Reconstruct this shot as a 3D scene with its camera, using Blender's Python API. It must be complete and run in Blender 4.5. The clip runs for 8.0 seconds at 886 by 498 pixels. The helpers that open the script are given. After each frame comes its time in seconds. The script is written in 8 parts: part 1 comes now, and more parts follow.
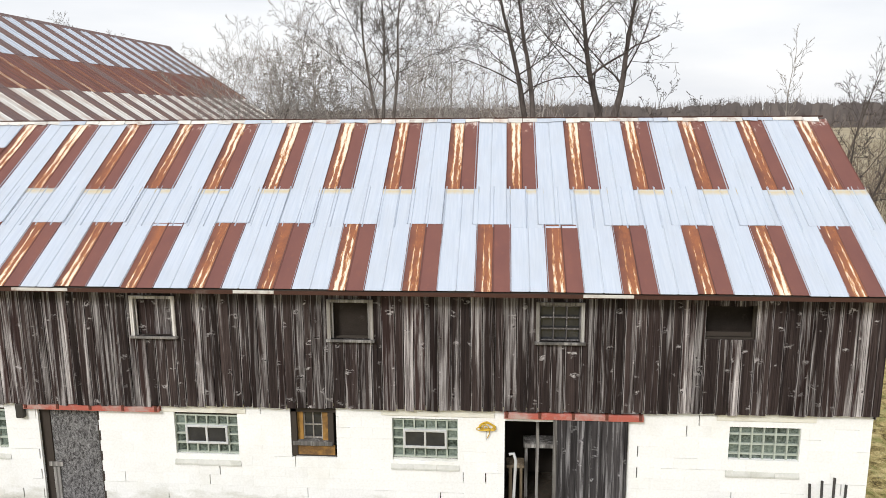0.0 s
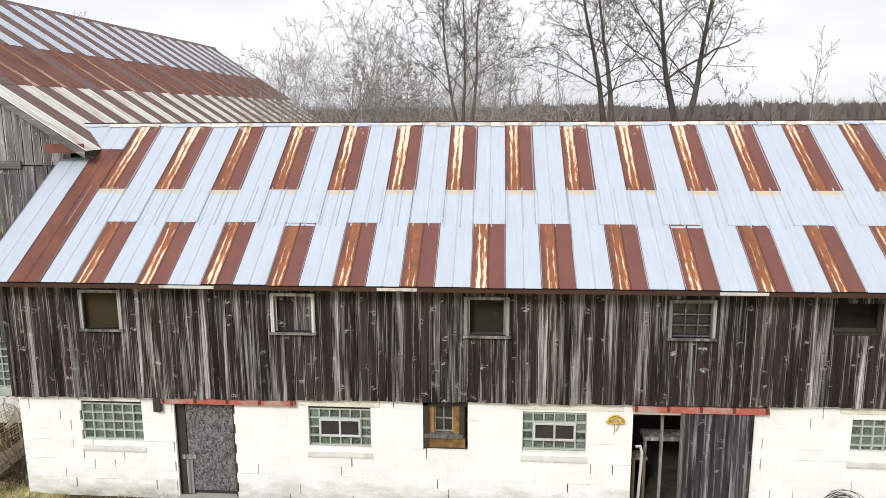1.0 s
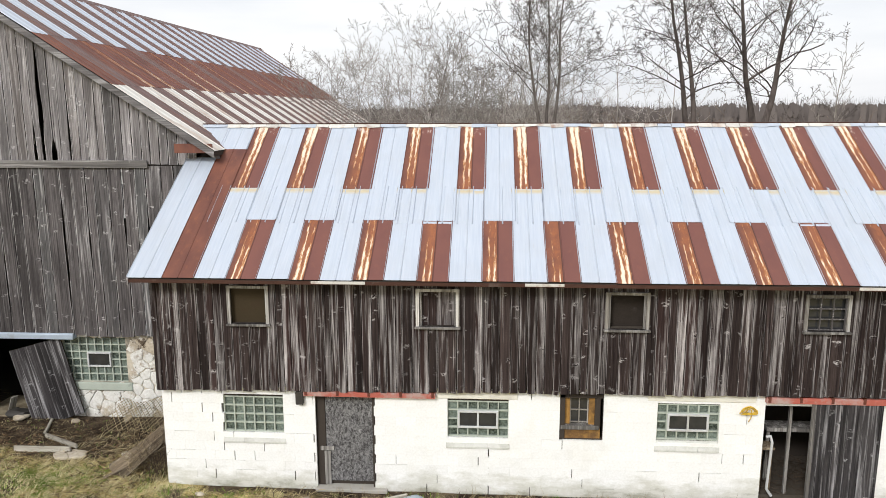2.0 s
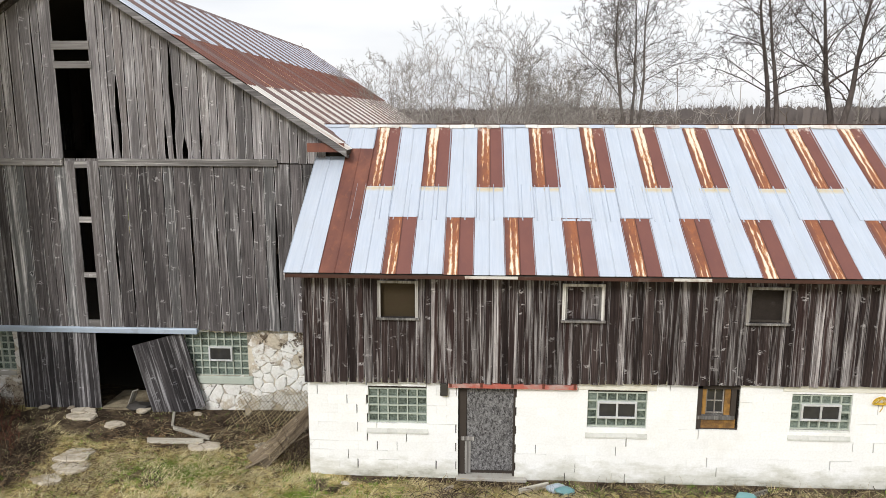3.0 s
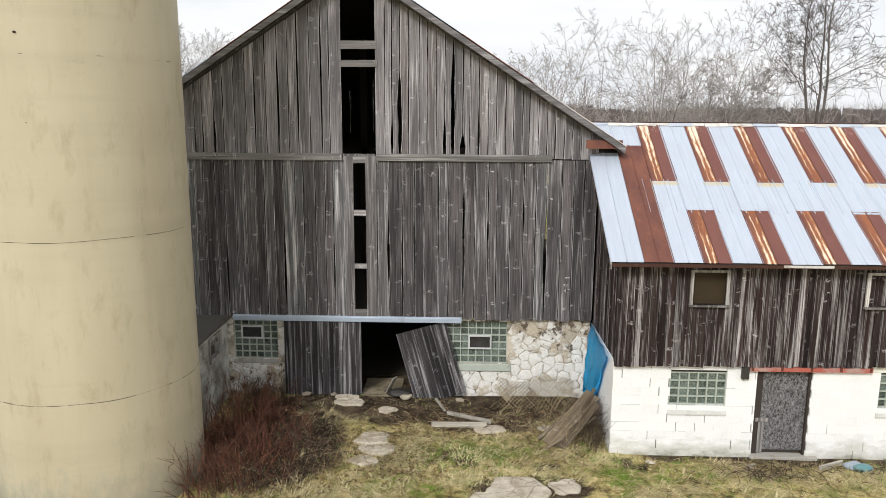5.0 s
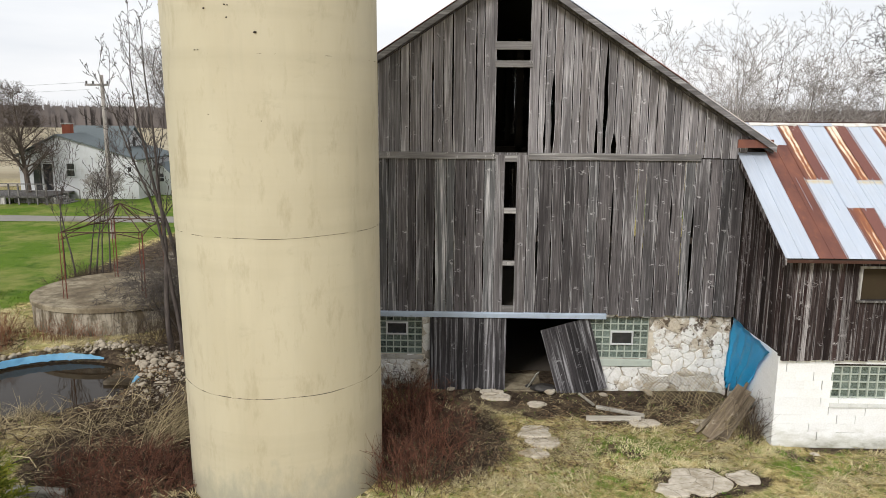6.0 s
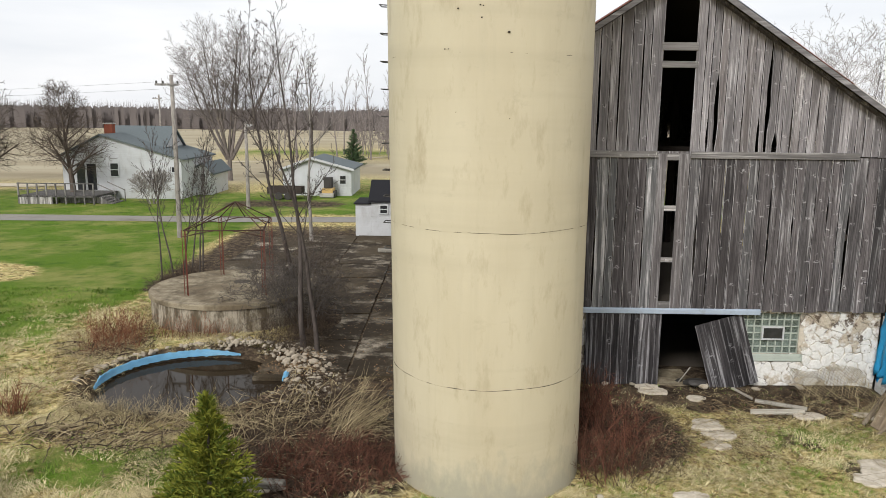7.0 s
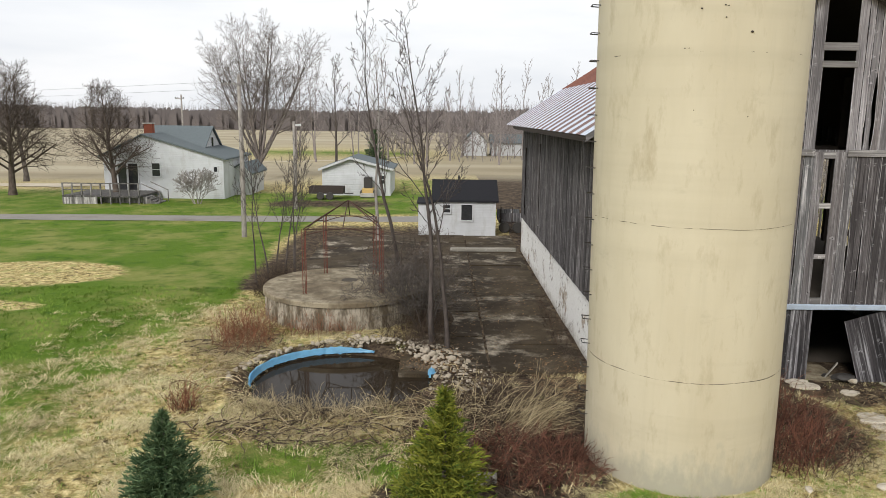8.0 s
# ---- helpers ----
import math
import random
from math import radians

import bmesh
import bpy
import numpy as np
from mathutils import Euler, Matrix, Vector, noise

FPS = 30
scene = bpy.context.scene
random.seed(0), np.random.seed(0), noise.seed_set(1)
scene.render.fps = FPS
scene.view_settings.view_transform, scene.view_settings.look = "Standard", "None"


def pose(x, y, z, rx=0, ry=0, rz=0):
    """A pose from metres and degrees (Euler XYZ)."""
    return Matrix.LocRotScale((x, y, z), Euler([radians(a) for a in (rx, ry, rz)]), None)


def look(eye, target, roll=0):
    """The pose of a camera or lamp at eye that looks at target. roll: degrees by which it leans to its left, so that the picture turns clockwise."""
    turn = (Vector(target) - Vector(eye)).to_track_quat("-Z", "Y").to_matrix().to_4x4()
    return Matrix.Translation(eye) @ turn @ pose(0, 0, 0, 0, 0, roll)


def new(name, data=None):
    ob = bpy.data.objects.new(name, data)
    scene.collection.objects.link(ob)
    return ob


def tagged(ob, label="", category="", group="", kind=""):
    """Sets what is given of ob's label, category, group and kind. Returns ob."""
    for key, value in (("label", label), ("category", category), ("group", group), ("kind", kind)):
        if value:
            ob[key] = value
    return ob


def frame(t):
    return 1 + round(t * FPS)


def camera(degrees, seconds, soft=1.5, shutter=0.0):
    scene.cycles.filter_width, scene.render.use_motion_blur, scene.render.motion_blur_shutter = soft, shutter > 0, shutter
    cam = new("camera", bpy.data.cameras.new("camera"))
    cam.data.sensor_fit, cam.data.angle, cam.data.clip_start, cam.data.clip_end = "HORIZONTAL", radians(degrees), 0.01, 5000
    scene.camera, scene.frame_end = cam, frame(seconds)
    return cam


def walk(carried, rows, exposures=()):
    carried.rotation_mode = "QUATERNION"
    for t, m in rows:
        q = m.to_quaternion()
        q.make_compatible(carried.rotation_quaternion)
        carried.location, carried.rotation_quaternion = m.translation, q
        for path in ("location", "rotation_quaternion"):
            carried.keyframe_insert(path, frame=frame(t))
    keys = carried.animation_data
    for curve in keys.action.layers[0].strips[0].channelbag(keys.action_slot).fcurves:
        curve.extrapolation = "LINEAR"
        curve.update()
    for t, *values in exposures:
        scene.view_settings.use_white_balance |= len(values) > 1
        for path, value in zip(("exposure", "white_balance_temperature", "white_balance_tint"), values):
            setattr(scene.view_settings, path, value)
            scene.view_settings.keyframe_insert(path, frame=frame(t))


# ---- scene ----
cam = camera(62.3, 8.0, 0.75)
PATH = [
    (0, (-0.216, 0.402, 7.327), (-0.376, 2.361, 6.961), -0.4),
    (0.5, (-1.387, 0.111, 7.381), (-1.541, 2.07, 7.013), -0.4),
    (1, (-2.621, -0.22, 7.422), (-2.769, 1.74, 7.054), -0.3),
    (1.5, (-3.932, -0.542, 7.458), (-4.072, 1.418, 7.09), -0.25),
    (3, (-8.318, -1.529, 7.454), (-8.419, 0.435, 7.09), 0.05),
    (3.5, (-9.895, -1.863, 7.425), (-9.981, 0.102, 7.062), 0.2),
    (4, (-11.58, -2.17, 7.414), (-11.65, -0.204, 7.052), 0.3),
    (4.5, (-13.292, -2.405, 7.407), (-13.354, -0.44, 7.042), 0.35),
    (6, (-18.922, -3.021, 7.352), (-18.956, -1.055, 6.988), 0.5),
    (6.5, (-21.028, -3.231, 7.299), (-21.053, -1.264, 6.937), 0.6),
    (7, (-23.181, -3.409, 7.25), (-23.195, -1.441, 6.89), 0.65),
    (7.5, (-25.326, -3.553, 7.191), (-25.328, -1.585, 6.832), 0.7),
    (8, (-27.487, -3.633, 7.153), (-27.476, -1.665, 6.795), 0.7),
]
walk(cam, [(t, look(eye, target, roll)) for t, eye, target, roll in PATH])

# ---- light: bright overcast sky, soft sun from behind the camera ----
SUN_ELEV, SUN_AZ = 36.0, 204.0
scene.view_settings.exposure = 0.25
world = bpy.data.worlds.new("overcast")
scene.world = world
world.use_nodes = True
wn, wl = world.node_tree.nodes, world.node_tree.links
wn.clear()
sky = wn.new("ShaderNodeTexSky")
sky.sky_type = "NISHITA"
sky.sun_disc = False
sky.sun_elevation, sky.sun_rotation = radians(SUN_ELEV), radians(SUN_AZ)
sky.dust_density, sky.air_density = 4.0, 1.0
sky_gain = wn.new("ShaderNodeVectorMath")
sky_gain.operation = "SCALE"
sky_gain.inputs["Scale"].default_value = 0.10
wl.new(sky.outputs[0], sky_gain.inputs[0])
wco = wn.new("ShaderNodeTexCoord")
wmap = wn.new("ShaderNodeMapping")
wmap.inputs["Scale"].default_value = (1.0, 1.0, 5.0)
wl.new(wco.outputs["Generated"], wmap.inputs[0])
wno = wn.new("ShaderNodeTexNoise")
wno.inputs["Scale"].default_value, wno.inputs["Detail"].default_value = 2.2, 6.0
wl.new(wmap.outputs[0], wno.inputs["Vector"])
wramp = wn.new("ShaderNodeValToRGB")
wramp.color_ramp.elements[0].position, wramp.color_ramp.elements[0].color = 0.3, (0.74, 0.77, 0.82, 1)
wramp.color_ramp.elements[1].position, wramp.color_ramp.elements[1].color = 0.62, (0.95, 0.95, 0.96, 1)
wl.new(wno.outputs["Fac"], wramp.inputs[0])
wmix = wn.new("ShaderNodeMixRGB")
wmix.inputs[0].default_value = 0.88
wl.new(sky_gain.outputs[0], wmix.inputs[1])
wl.new(wramp.outputs[0], wmix.inputs[2])
wbg = wn.new("ShaderNodeBackground")
wbg.inputs["Strength"].default_value = 1.0
wl.new(wmix.outputs[0], wbg.inputs["Color"])
wout = wn.new("ShaderNodeOutputWorld")
wl.new(wbg.outputs[0], wout.inputs["Surface"])
sun = new("sun", bpy.data.lights.new("sun", "SUN"))
sun.data.energy, sun.data.angle, sun.data.color = 2.0, radians(14), (1.0, 0.994, 0.985)
az = radians(SUN_AZ)
sun.matrix_world = look((30 * math.sin(az), 30 * math.cos(az), 30 * math.tan(radians(SUN_ELEV))), (0, 0, 0))


# ---- materials ----
class Mat:
    """A node material with short calls for the usual nodes."""

    def __init__(self, name, rough=0.8, metal=0.0):
        self.m = bpy.data.materials.new(name)
        self.m.use_nodes = True
        self.t = self.m.node_tree
        self.b = self.t.nodes["Principled BSDF"]
        self.b.inputs["Roughness"].default_value = rough
        self.b.inputs["Metallic"].default_value = metal
        if rough >= 0.75:
            self.b.inputs["Specular IOR Level"].default_value = 0.12

    def node(self, kind):
        return self.t.nodes.new("ShaderNode" + kind)

    def link(self, a, b):
        self.t.links.new(a, b)

    def put(self, socket, value):
        if hasattr(value, "links"):
            self.link(value, socket)
        else:
            socket.default_value = value

    def coord(self, scale=(1, 1, 1), shuffle=0.0, space="Object"):
        """Coordinates at real size; shuffle moves them by a random step for each object."""
        out = self.node("TexCoord").outputs[space]
        if shuffle:
            info, mul, add = self.node("ObjectInfo"), self.node("Math"), self.node("VectorMath")
            mul.operation, add.operation = "MULTIPLY", "ADD"
            self.link(info.outputs["Random"], mul.inputs[0])
            mul.inputs[1].default_value = shuffle
            self.link(out, add.inputs[0])
            self.link(mul.outputs[0], add.inputs[1])
            out = add.outputs[0]
        mp = self.node("Mapping")
        self.link(out, mp.inputs[0])
        mp.inputs["Scale"].default_value = scale
        return mp.outputs[0]

    def world_coord(self, scale=(1, 1, 1)):
        mp = self.node("Mapping")
        self.link(self.node("NewGeometry").outputs["Position"], mp.inputs[0])
        mp.inputs["Scale"].default_value = scale
        return mp.outputs[0]

    def noise(self, vec, scale=1.0, detail=4.0, rough=0.55, distort=0.0):
        n = self.node("TexNoise")
        self.link(vec, n.inputs["Vector"])
        n.inputs["Scale"].default_value, n.inputs["Detail"].default_value = scale, detail
        n.inputs["Roughness"].default_value, n.inputs["Distortion"].default_value = rough, distort
        return n.outputs["Fac"]

    def voronoi(self, vec, scale=1.0, feature="F1"):
        n = self.node("TexVoronoi")
        n.feature = feature
        self.link(vec, n.inputs["Vector"])
        n.inputs["Scale"].default_value = scale
        return n.outputs["Distance"]

    def ramp(self, fac, *stops):
        n = self.node("ValToRGB")
        e = n.color_ramp.elements
        while len(e) < len(stops):
            e.new(0.5)
        for el, (p, c) in zip(e, stops):
            el.position = p
            el.color = (c, c, c, 1) if isinstance(c, (int, float)) else (*c, 1)
        self.link(fac, n.inputs[0])
        return n.outputs[0]

    def math(self, op, a, b=0.0, clamp=False):
        n = self.node("Math")
        n.operation, n.use_clamp = op, clamp
        self.put(n.inputs[0], a)
        self.put(n.inputs[1], b)
        return n.outputs[0]

    def mix(self, fac, a, b, blend="MIX"):
        n = self.node("MixRGB")
        n.blend_type = blend
        for sock, v in zip(n.inputs, (fac, a, b)):
            self.put(sock, v if hasattr(v, "links") or isinstance(v, (int, float)) else (*v, 1))
        return n.outputs[0]

    def rand(self):
        return self.node("ObjectInfo").outputs["Random"]

    def island(self):
        return self.node("NewGeometry").outputs["Random Per Island"]

    def axis(self, vec, i):
        n = self.node("SeparateXYZ")
        self.link(vec, n.inputs[0])
        return n.outputs[i]

    def color(self, c):
        self.put(self.b.inputs["Base Color"], c if hasattr(c, "links") else (*c, 1))
        return self

    def rough(self, v):
        self.put(self.b.inputs["Roughness"], v)
        return self

    def bump(self, height, strength=0.4, distance=0.01):
        n = self.node("Bump")
        n.inputs["Strength"].default_value, n.inputs["Distance"].default_value = strength, distance
        self.link(height, n.inputs["Height"])
        self.link(n.outputs[0], self.b.inputs["Normal"])
        return self


def weathered_wood(name, dark, mid, pale, worn=0.5, knots=0.5, cool=None, edge=0.6, flat=False):
    """Upright boards: grain along local z, soft worn streaks, curled pale knots, highlights painted on edges, each
    board a little different.
    worn: share of bleached streaks; knots: how strong the knots show; cool: a second tint that some boards take; flat:
    boards that lie level."""
    m = Mat(name, 0.85)
    coord = m.coord
    if flat:  # grain along local x for lying boards
        m.coord = lambda scale, shuffle=0.0: coord((scale[2], scale[1], scale[0]), shuffle)
    pick = m.node("TexWhiteNoise")
    pick.noise_dimensions = "1D"
    m.link(m.math("MULTIPLY", m.rand(), 97.0), pick.inputs["W"])
    other = pick.outputs["Value"]
    grain = m.noise(m.coord((95, 95, 1.3), 37.0), 1.0, 5, 0.6, 0.3)
    flow = m.noise(m.coord((30, 30, 0.55), 43.0), 1.0, 4, 0.6, 1.4)
    streak = m.noise(m.coord((11, 11, 0.42), 53.0), 1.0, 4, 0.6, 0.5)
    patch = m.noise(m.coord((4, 4, 0.45), 61.0), 1.0, 4, 0.6)
    base = m.mix(m.ramp(m.math("ADD", m.math("MULTIPLY", flow, 0.6), m.math("MULTIPLY", grain, 0.4)), (0.36, 0.0), (0.66, 1.0)), dark, mid)
    base = m.mix(m.ramp(patch, (0.38, 0.55), (0.55, 0.0)), base, tuple(v * 0.75 for v in dark))
    if cool:
        base = m.mix(m.ramp(other, (0.45, 0.0), (0.95, 0.75)), base, m.mix(m.ramp(flow, (0.35, 0.0), (0.65, 1.0)), tuple(v * 0.45 for v in cool), cool))
    tone = m.math("ADD", m.math("MULTIPLY", streak, 0.7), m.math("ADD", m.math("MULTIPLY", patch, 0.3), m.math("MULTIPLY", m.math("SUBTRACT", other, 0.5), 0.12)))
    start = 0.66 - 0.26 * worn
    bleach = m.math("MULTIPLY", m.ramp(tone, (start, 0.0), (start + 0.13, 0.95)), m.ramp(m.math("ADD", m.math("MULTIPLY", grain, 0.55), m.math("MULTIPLY", flow, 0.45)), (0.40, 0.12), (0.60, 1.0)))
    col = m.mix(bleach, base, pale)
    if knots:
        # warped cells: a dark eye, a pale curl round it, and only some of the cells carry one
        warp = m.node("TexNoise")
        warp.inputs["Scale"].default_value, warp.inputs["Detail"].default_value = 11.0, 2.0
        m.link(m.coord((1, 1, 1), 71.0), warp.inputs["Vector"])
        amp, bend = m.node("VectorMath"), m.node("VectorMath")
        amp.operation, bend.operation = "SCALE", "ADD"
        amp.inputs["Scale"].default_value = 0.8
        m.link(warp.outputs["Color"], amp.inputs[0])
        m.link(m.coord((3.3, 3.3, 4.6), 71.0), bend.inputs[0])
        m.link(amp.outputs[0], bend.inputs[1])
        cell = m.node("TexVoronoi")
        m.link(bend.outputs[0], cell.inputs["Vector"])
        cell.inputs["Scale"].default_value = 1.0
        k = cell.outputs["Distance"]
        keep = m.ramp(m.axis(cell.outputs["Color"], 0), (0.55 - 0.25 * knots, 0.0), (0.60 - 0.25 * knots, 1.0))
        ring = m.ramp(k, (0.0, 0.0), (0.07, 0.1), (0.12, 0.8), (0.17, 0.6), (0.26, 0.0))
        half = m.ramp(m.noise(m.coord((9, 9, 26), 5.0), 1.0, 4, 0.65), (0.45, 0.0), (0.60, 1.0))
        col = m.mix(m.math("MULTIPLY", m.math("MULTIPLY", m.math("MULTIPLY", ring, half), keep), 0.85), col, pale)
        core = m.math("MULTIPLY", m.ramp(k, (0.0, 0.9), (0.06, 0.85), (0.09, 0.0)), keep)
        col = m.mix(core, col, tuple(v * 0.5 for v in dark))
    val = m.math("ADD", 0.62, m.math("MULTIPLY", m.rand(), 0.72))
    col = m.mix(1.0, col, val, "MULTIPLY")
    if edge:
        # pale rims painted in as the highlight along board edges
        att = m.node("Attribute")
        att.attribute_name = "edge"
        rim = m.math("MULTIPLY", m.ramp(att.outputs["Fac"], (0.25, 0.0), (0.9, 1.0)), m.ramp(m.noise(m.coord((9, 9, 1.1), 47.0), 1.0, 4, 0.65), (0.42, 0.0), (0.56, edge)))
        col = m.mix(rim, col, pale)
    split = m.noise(m.coord((38, 38, 0.35), 83.0), 1.0, 3, 0.5, 0.4)
    col = m.mix(m.ramp(split, (0.28, 0.9), (0.33, 0.0)), col, tuple(v * 0.3 for v in dark))
    m.color(col).bump(m.math("ADD", grain, flow), 0.5, 0.008)
    return m.m


def sheet_metal(name, kind, stain=0.0):
    """Roof sheets: local x across, y up the slope, in metres. kind: galv or rust, or old for the big barn."""
    m = Mat(name, 0.45, 0.0)
    c = m.coord((1, 1, 1))
    long = m.coord((30, 1.3, 1), 41.0)
    fine = m.noise(long, 1.0, 5, 0.6)
    big = m.noise(m.coord((2.5, 1.2, 1), 23.0), 1.0, 4)
    x, y = m.axis(c, 0), m.axis(c, 1)
    if kind == "galv":
        col = m.mix(m.ramp(fine, (0.3, 0.0), (0.7, 1.0)), (0.445, 0.50, 0.585), (0.53, 0.575, 0.645))
        col = m.mix(m.ramp(big, (0.4, 0.0), (0.75, 0.35)), col, (0.44, 0.46, 0.49))
        dirt = m.noise(m.coord((60, 6, 1), 11.0), 1.0, 3)
        col = m.mix(m.ramp(dirt, (0.66, 0.0), (0.78, 0.3)), col, (0.42, 0.37, 0.32))
        if stain:
            edge_ = m.math("SUBTRACT", 1.0, m.math("MULTIPLY", m.math("ABSOLUTE", m.math("SUBTRACT", y, stain - 0.07)), 7.0), True)
            blot = m.noise(m.coord((9, 5, 1), 31.0), 1.0, 4)
            col = m.mix(m.ramp(m.math("MULTIPLY", edge_, m.math("ADD", blot, 0.25)), (0.2, 0.0), (0.7, 0.75)), col, (0.56, 0.44, 0.22))
        m.rough(0.42)
        m.b.inputs["Metallic"].default_value = 0.15
    elif kind == "cream":
        col = m.mix(m.ramp(fine, (0.3, 0.0), (0.7, 1.0)), (0.60, 0.575, 0.52), (0.72, 0.70, 0.665))
        col = m.mix(m.ramp(big, (0.5, 0.0), (0.7, 0.6)), col, (0.34, 0.20, 0.12))
        m.rough(0.5)
    elif kind == "plum":
        col = m.mix(m.ramp(fine, (0.3, 0.0), (0.7, 1.0)), (0.105, 0.060, 0.054), (0.18, 0.108, 0.096))
        col = m.mix(m.ramp(big, (0.45, 0.0), (0.75, 0.5)), col, (0.20, 0.08, 0.045))
        m.rough(0.6)
    else:
        col = m.mix(m.ramp(big, (0.3, 0.0), (0.7, 1.0)), (0.105, 0.036, 0.027), (0.195, 0.070, 0.042))
        spot = m.noise(m.coord((9, 5, 1), 17.0), 1.0, 6, 0.7)
        col = m.mix(m.ramp(spot, (0.55, 0.0), (0.75, 0.55)), col, (0.30, 0.105, 0.042))
        col = m.mix(m.ramp(fine, (0.6, 0.0), (0.8, 0.5)), col, (0.085, 0.038, 0.028))
        # right of the seam a dull mauve rust, left of it an orange band with two worn bare lines
        tone = m.math("ADD", x, m.math("MULTIPLY", m.math("SUBTRACT", spot, 0.5), 0.05))
        band = m.ramp(tone, (0.05, 0.0), (0.20, 1.0), (0.28, 0.9), (0.30, 0.0))
        if kind != "rust_plain":
            col = m.mix(m.ramp(tone, (0.285, 0.0), (0.305, 0.65)), col, (0.165, 0.062, 0.052))
            col = m.mix(m.math("MULTIPLY", band, m.ramp(spot, (0.30, 0.25), (0.65, 0.9))), col, (0.30, 0.100, 0.036))
            worn = m.noise(m.coord((30, 3.2, 1), 67.0), 1.0, 7, 0.72)
            sag = m.math("MULTIPLY", m.math("SUBTRACT", m.noise(m.coord((1, 1.4, 1), 91.0), 1.0, 3), 0.5), 0.05)
            xs = m.math("ADD", x, sag)
            line_a = m.math("SUBTRACT", 1.0, m.math("MULTIPLY", m.math("ABSOLUTE", m.math("SUBTRACT", xs, 0.140)), 26.0))
            line_b = m.math("SUBTRACT", 1.0, m.math("MULTIPLY", m.math("ABSOLUTE", m.math("SUBTRACT", xs, 0.245)), 26.0))
            f = m.math("ADD", m.math("MAXIMUM", line_a, line_b), m.math("MULTIPLY", m.math("SUBTRACT", worn, 0.54), 5.0))
            f = m.math("ADD", f, m.math("MULTIPLY", m.math("SUBTRACT", m.rand(), 0.62), 0.9))
            f = m.math("ADD", f, m.math("MULTIPLY", m.math("SUBTRACT", y, 0.75), 0.50) if kind == "rust_high" else m.math("MULTIPLY", m.math("SUBTRACT", 0.62, y), 0.55))
            col = m.mix(m.ramp(f, (0.10, 0.0), (0.45, 1.0)), col, (0.47, 0.21, 0.07))
            col = m.mix(m.ramp(f, (0.42, 0.0), (0.85, 0.95)), col, (0.74, 0.66, 0.53))
            seam = m.math("SUBTRACT", 1.0, m.math("MULTIPLY", m.math("ABSOLUTE", m.math("SUBTRACT", x, 0.298)), 90.0), True)
            col = m.mix(m.math("MULTIPLY", seam, 0.75), col, (0.035, 0.018, 0.014))
            if kind == "rust_high":
                top_ = m.math("ADD", m.math("SUBTRACT", y, 2.2), m.math("MULTIPLY", m.math("SUBTRACT", m.noise(m.coord((8, 5, 1), 33.0), 1.0, 5, 0.7), 0.5), 2.6))
                col = m.mix(m.ramp(top_, (-0.35, 0.0), (0.30, 0.72)), col, m.mix(m.ramp(fine, (0.4, 0.0), (0.6, 1.0)), (0.46, 0.27, 0.20), (0.74, 0.68, 0.63)))
        m.rough(0.7)
    m.color(col).bump(fine, 0.12, 0.004)
    return m.m


def plain(name, col, rough=0.7, metal=0.0, vary=0.25, scale=6.0, bump=0.2, dirt=None, dirt_from=0.55):
    """A surface of one colour with mottling at two scales, and dirt where given."""
    m = Mat(name, rough, metal)
    a = m.noise(m.coord((scale, scale, scale), 13.0), 1.0, 5)
    b = m.noise(m.coord((scale * 9, scale * 9, scale * 9), 29.0), 1.0, 3)
    lo = tuple(v * (1 - vary) for v in col)
    hi = tuple(min(v * (1 + vary * 0.6), 1) for v in col)
    c = m.mix(m.math("MULTIPLY", m.math("ADD", a, b), 0.5), lo, hi)
    if dirt:
        c = m.mix(m.ramp(m.noise(m.coord((scale * 0.6,) * 3, 7.0), 1.0, 6, 0.65), (dirt_from, 0.0), (dirt_from + 0.2, 0.85)), c, dirt)
    m.color(c).bump(b, bump, 0.006)
    return m.m


def painted_block():
    m = Mat("whitewashed_block", 0.75)
    w = m.world_coord()
    a = m.noise(w, 1.3, 6, 0.6)
    b = m.noise(w, 24.0, 4)
    c = m.mix(m.ramp(b, (0.35, 0.0), (0.7, 1.0)), (0.80, 0.80, 0.785), (0.87, 0.87, 0.865))
    c = m.mix(m.ramp(a, (0.55, 0.0), (0.78, 0.35)), c, (0.62, 0.60, 0.53))
    # splashed soil and algae, ragged, worst on the lowest courses
    z = m.axis(w, 2)
    rag = m.noise(m.world_coord((1.6, 1.6, 3.5)), 1.0, 6, 0.65)
    low = m.math("ADD", m.math("MULTIPLY", rag, 1.5), m.math("MULTIPLY", z, -1.1))
    c = m.mix(m.ramp(low, (0.22, 0.0), (0.55, 0.6)), c, (0.46, 0.45, 0.37))
    c = m.mix(m.ramp(low, (0.60, 0.0), (0.80, 0.7)), c, (0.27, 0.26, 0.19))
    val = m.math("ADD", 0.965, m.math("MULTIPLY", m.rand(), 0.05))
    c = m.mix(1.0, c, val, "MULTIPLY")
    m.color(c).bump(b, 0.25, 0.006)
    return m.m


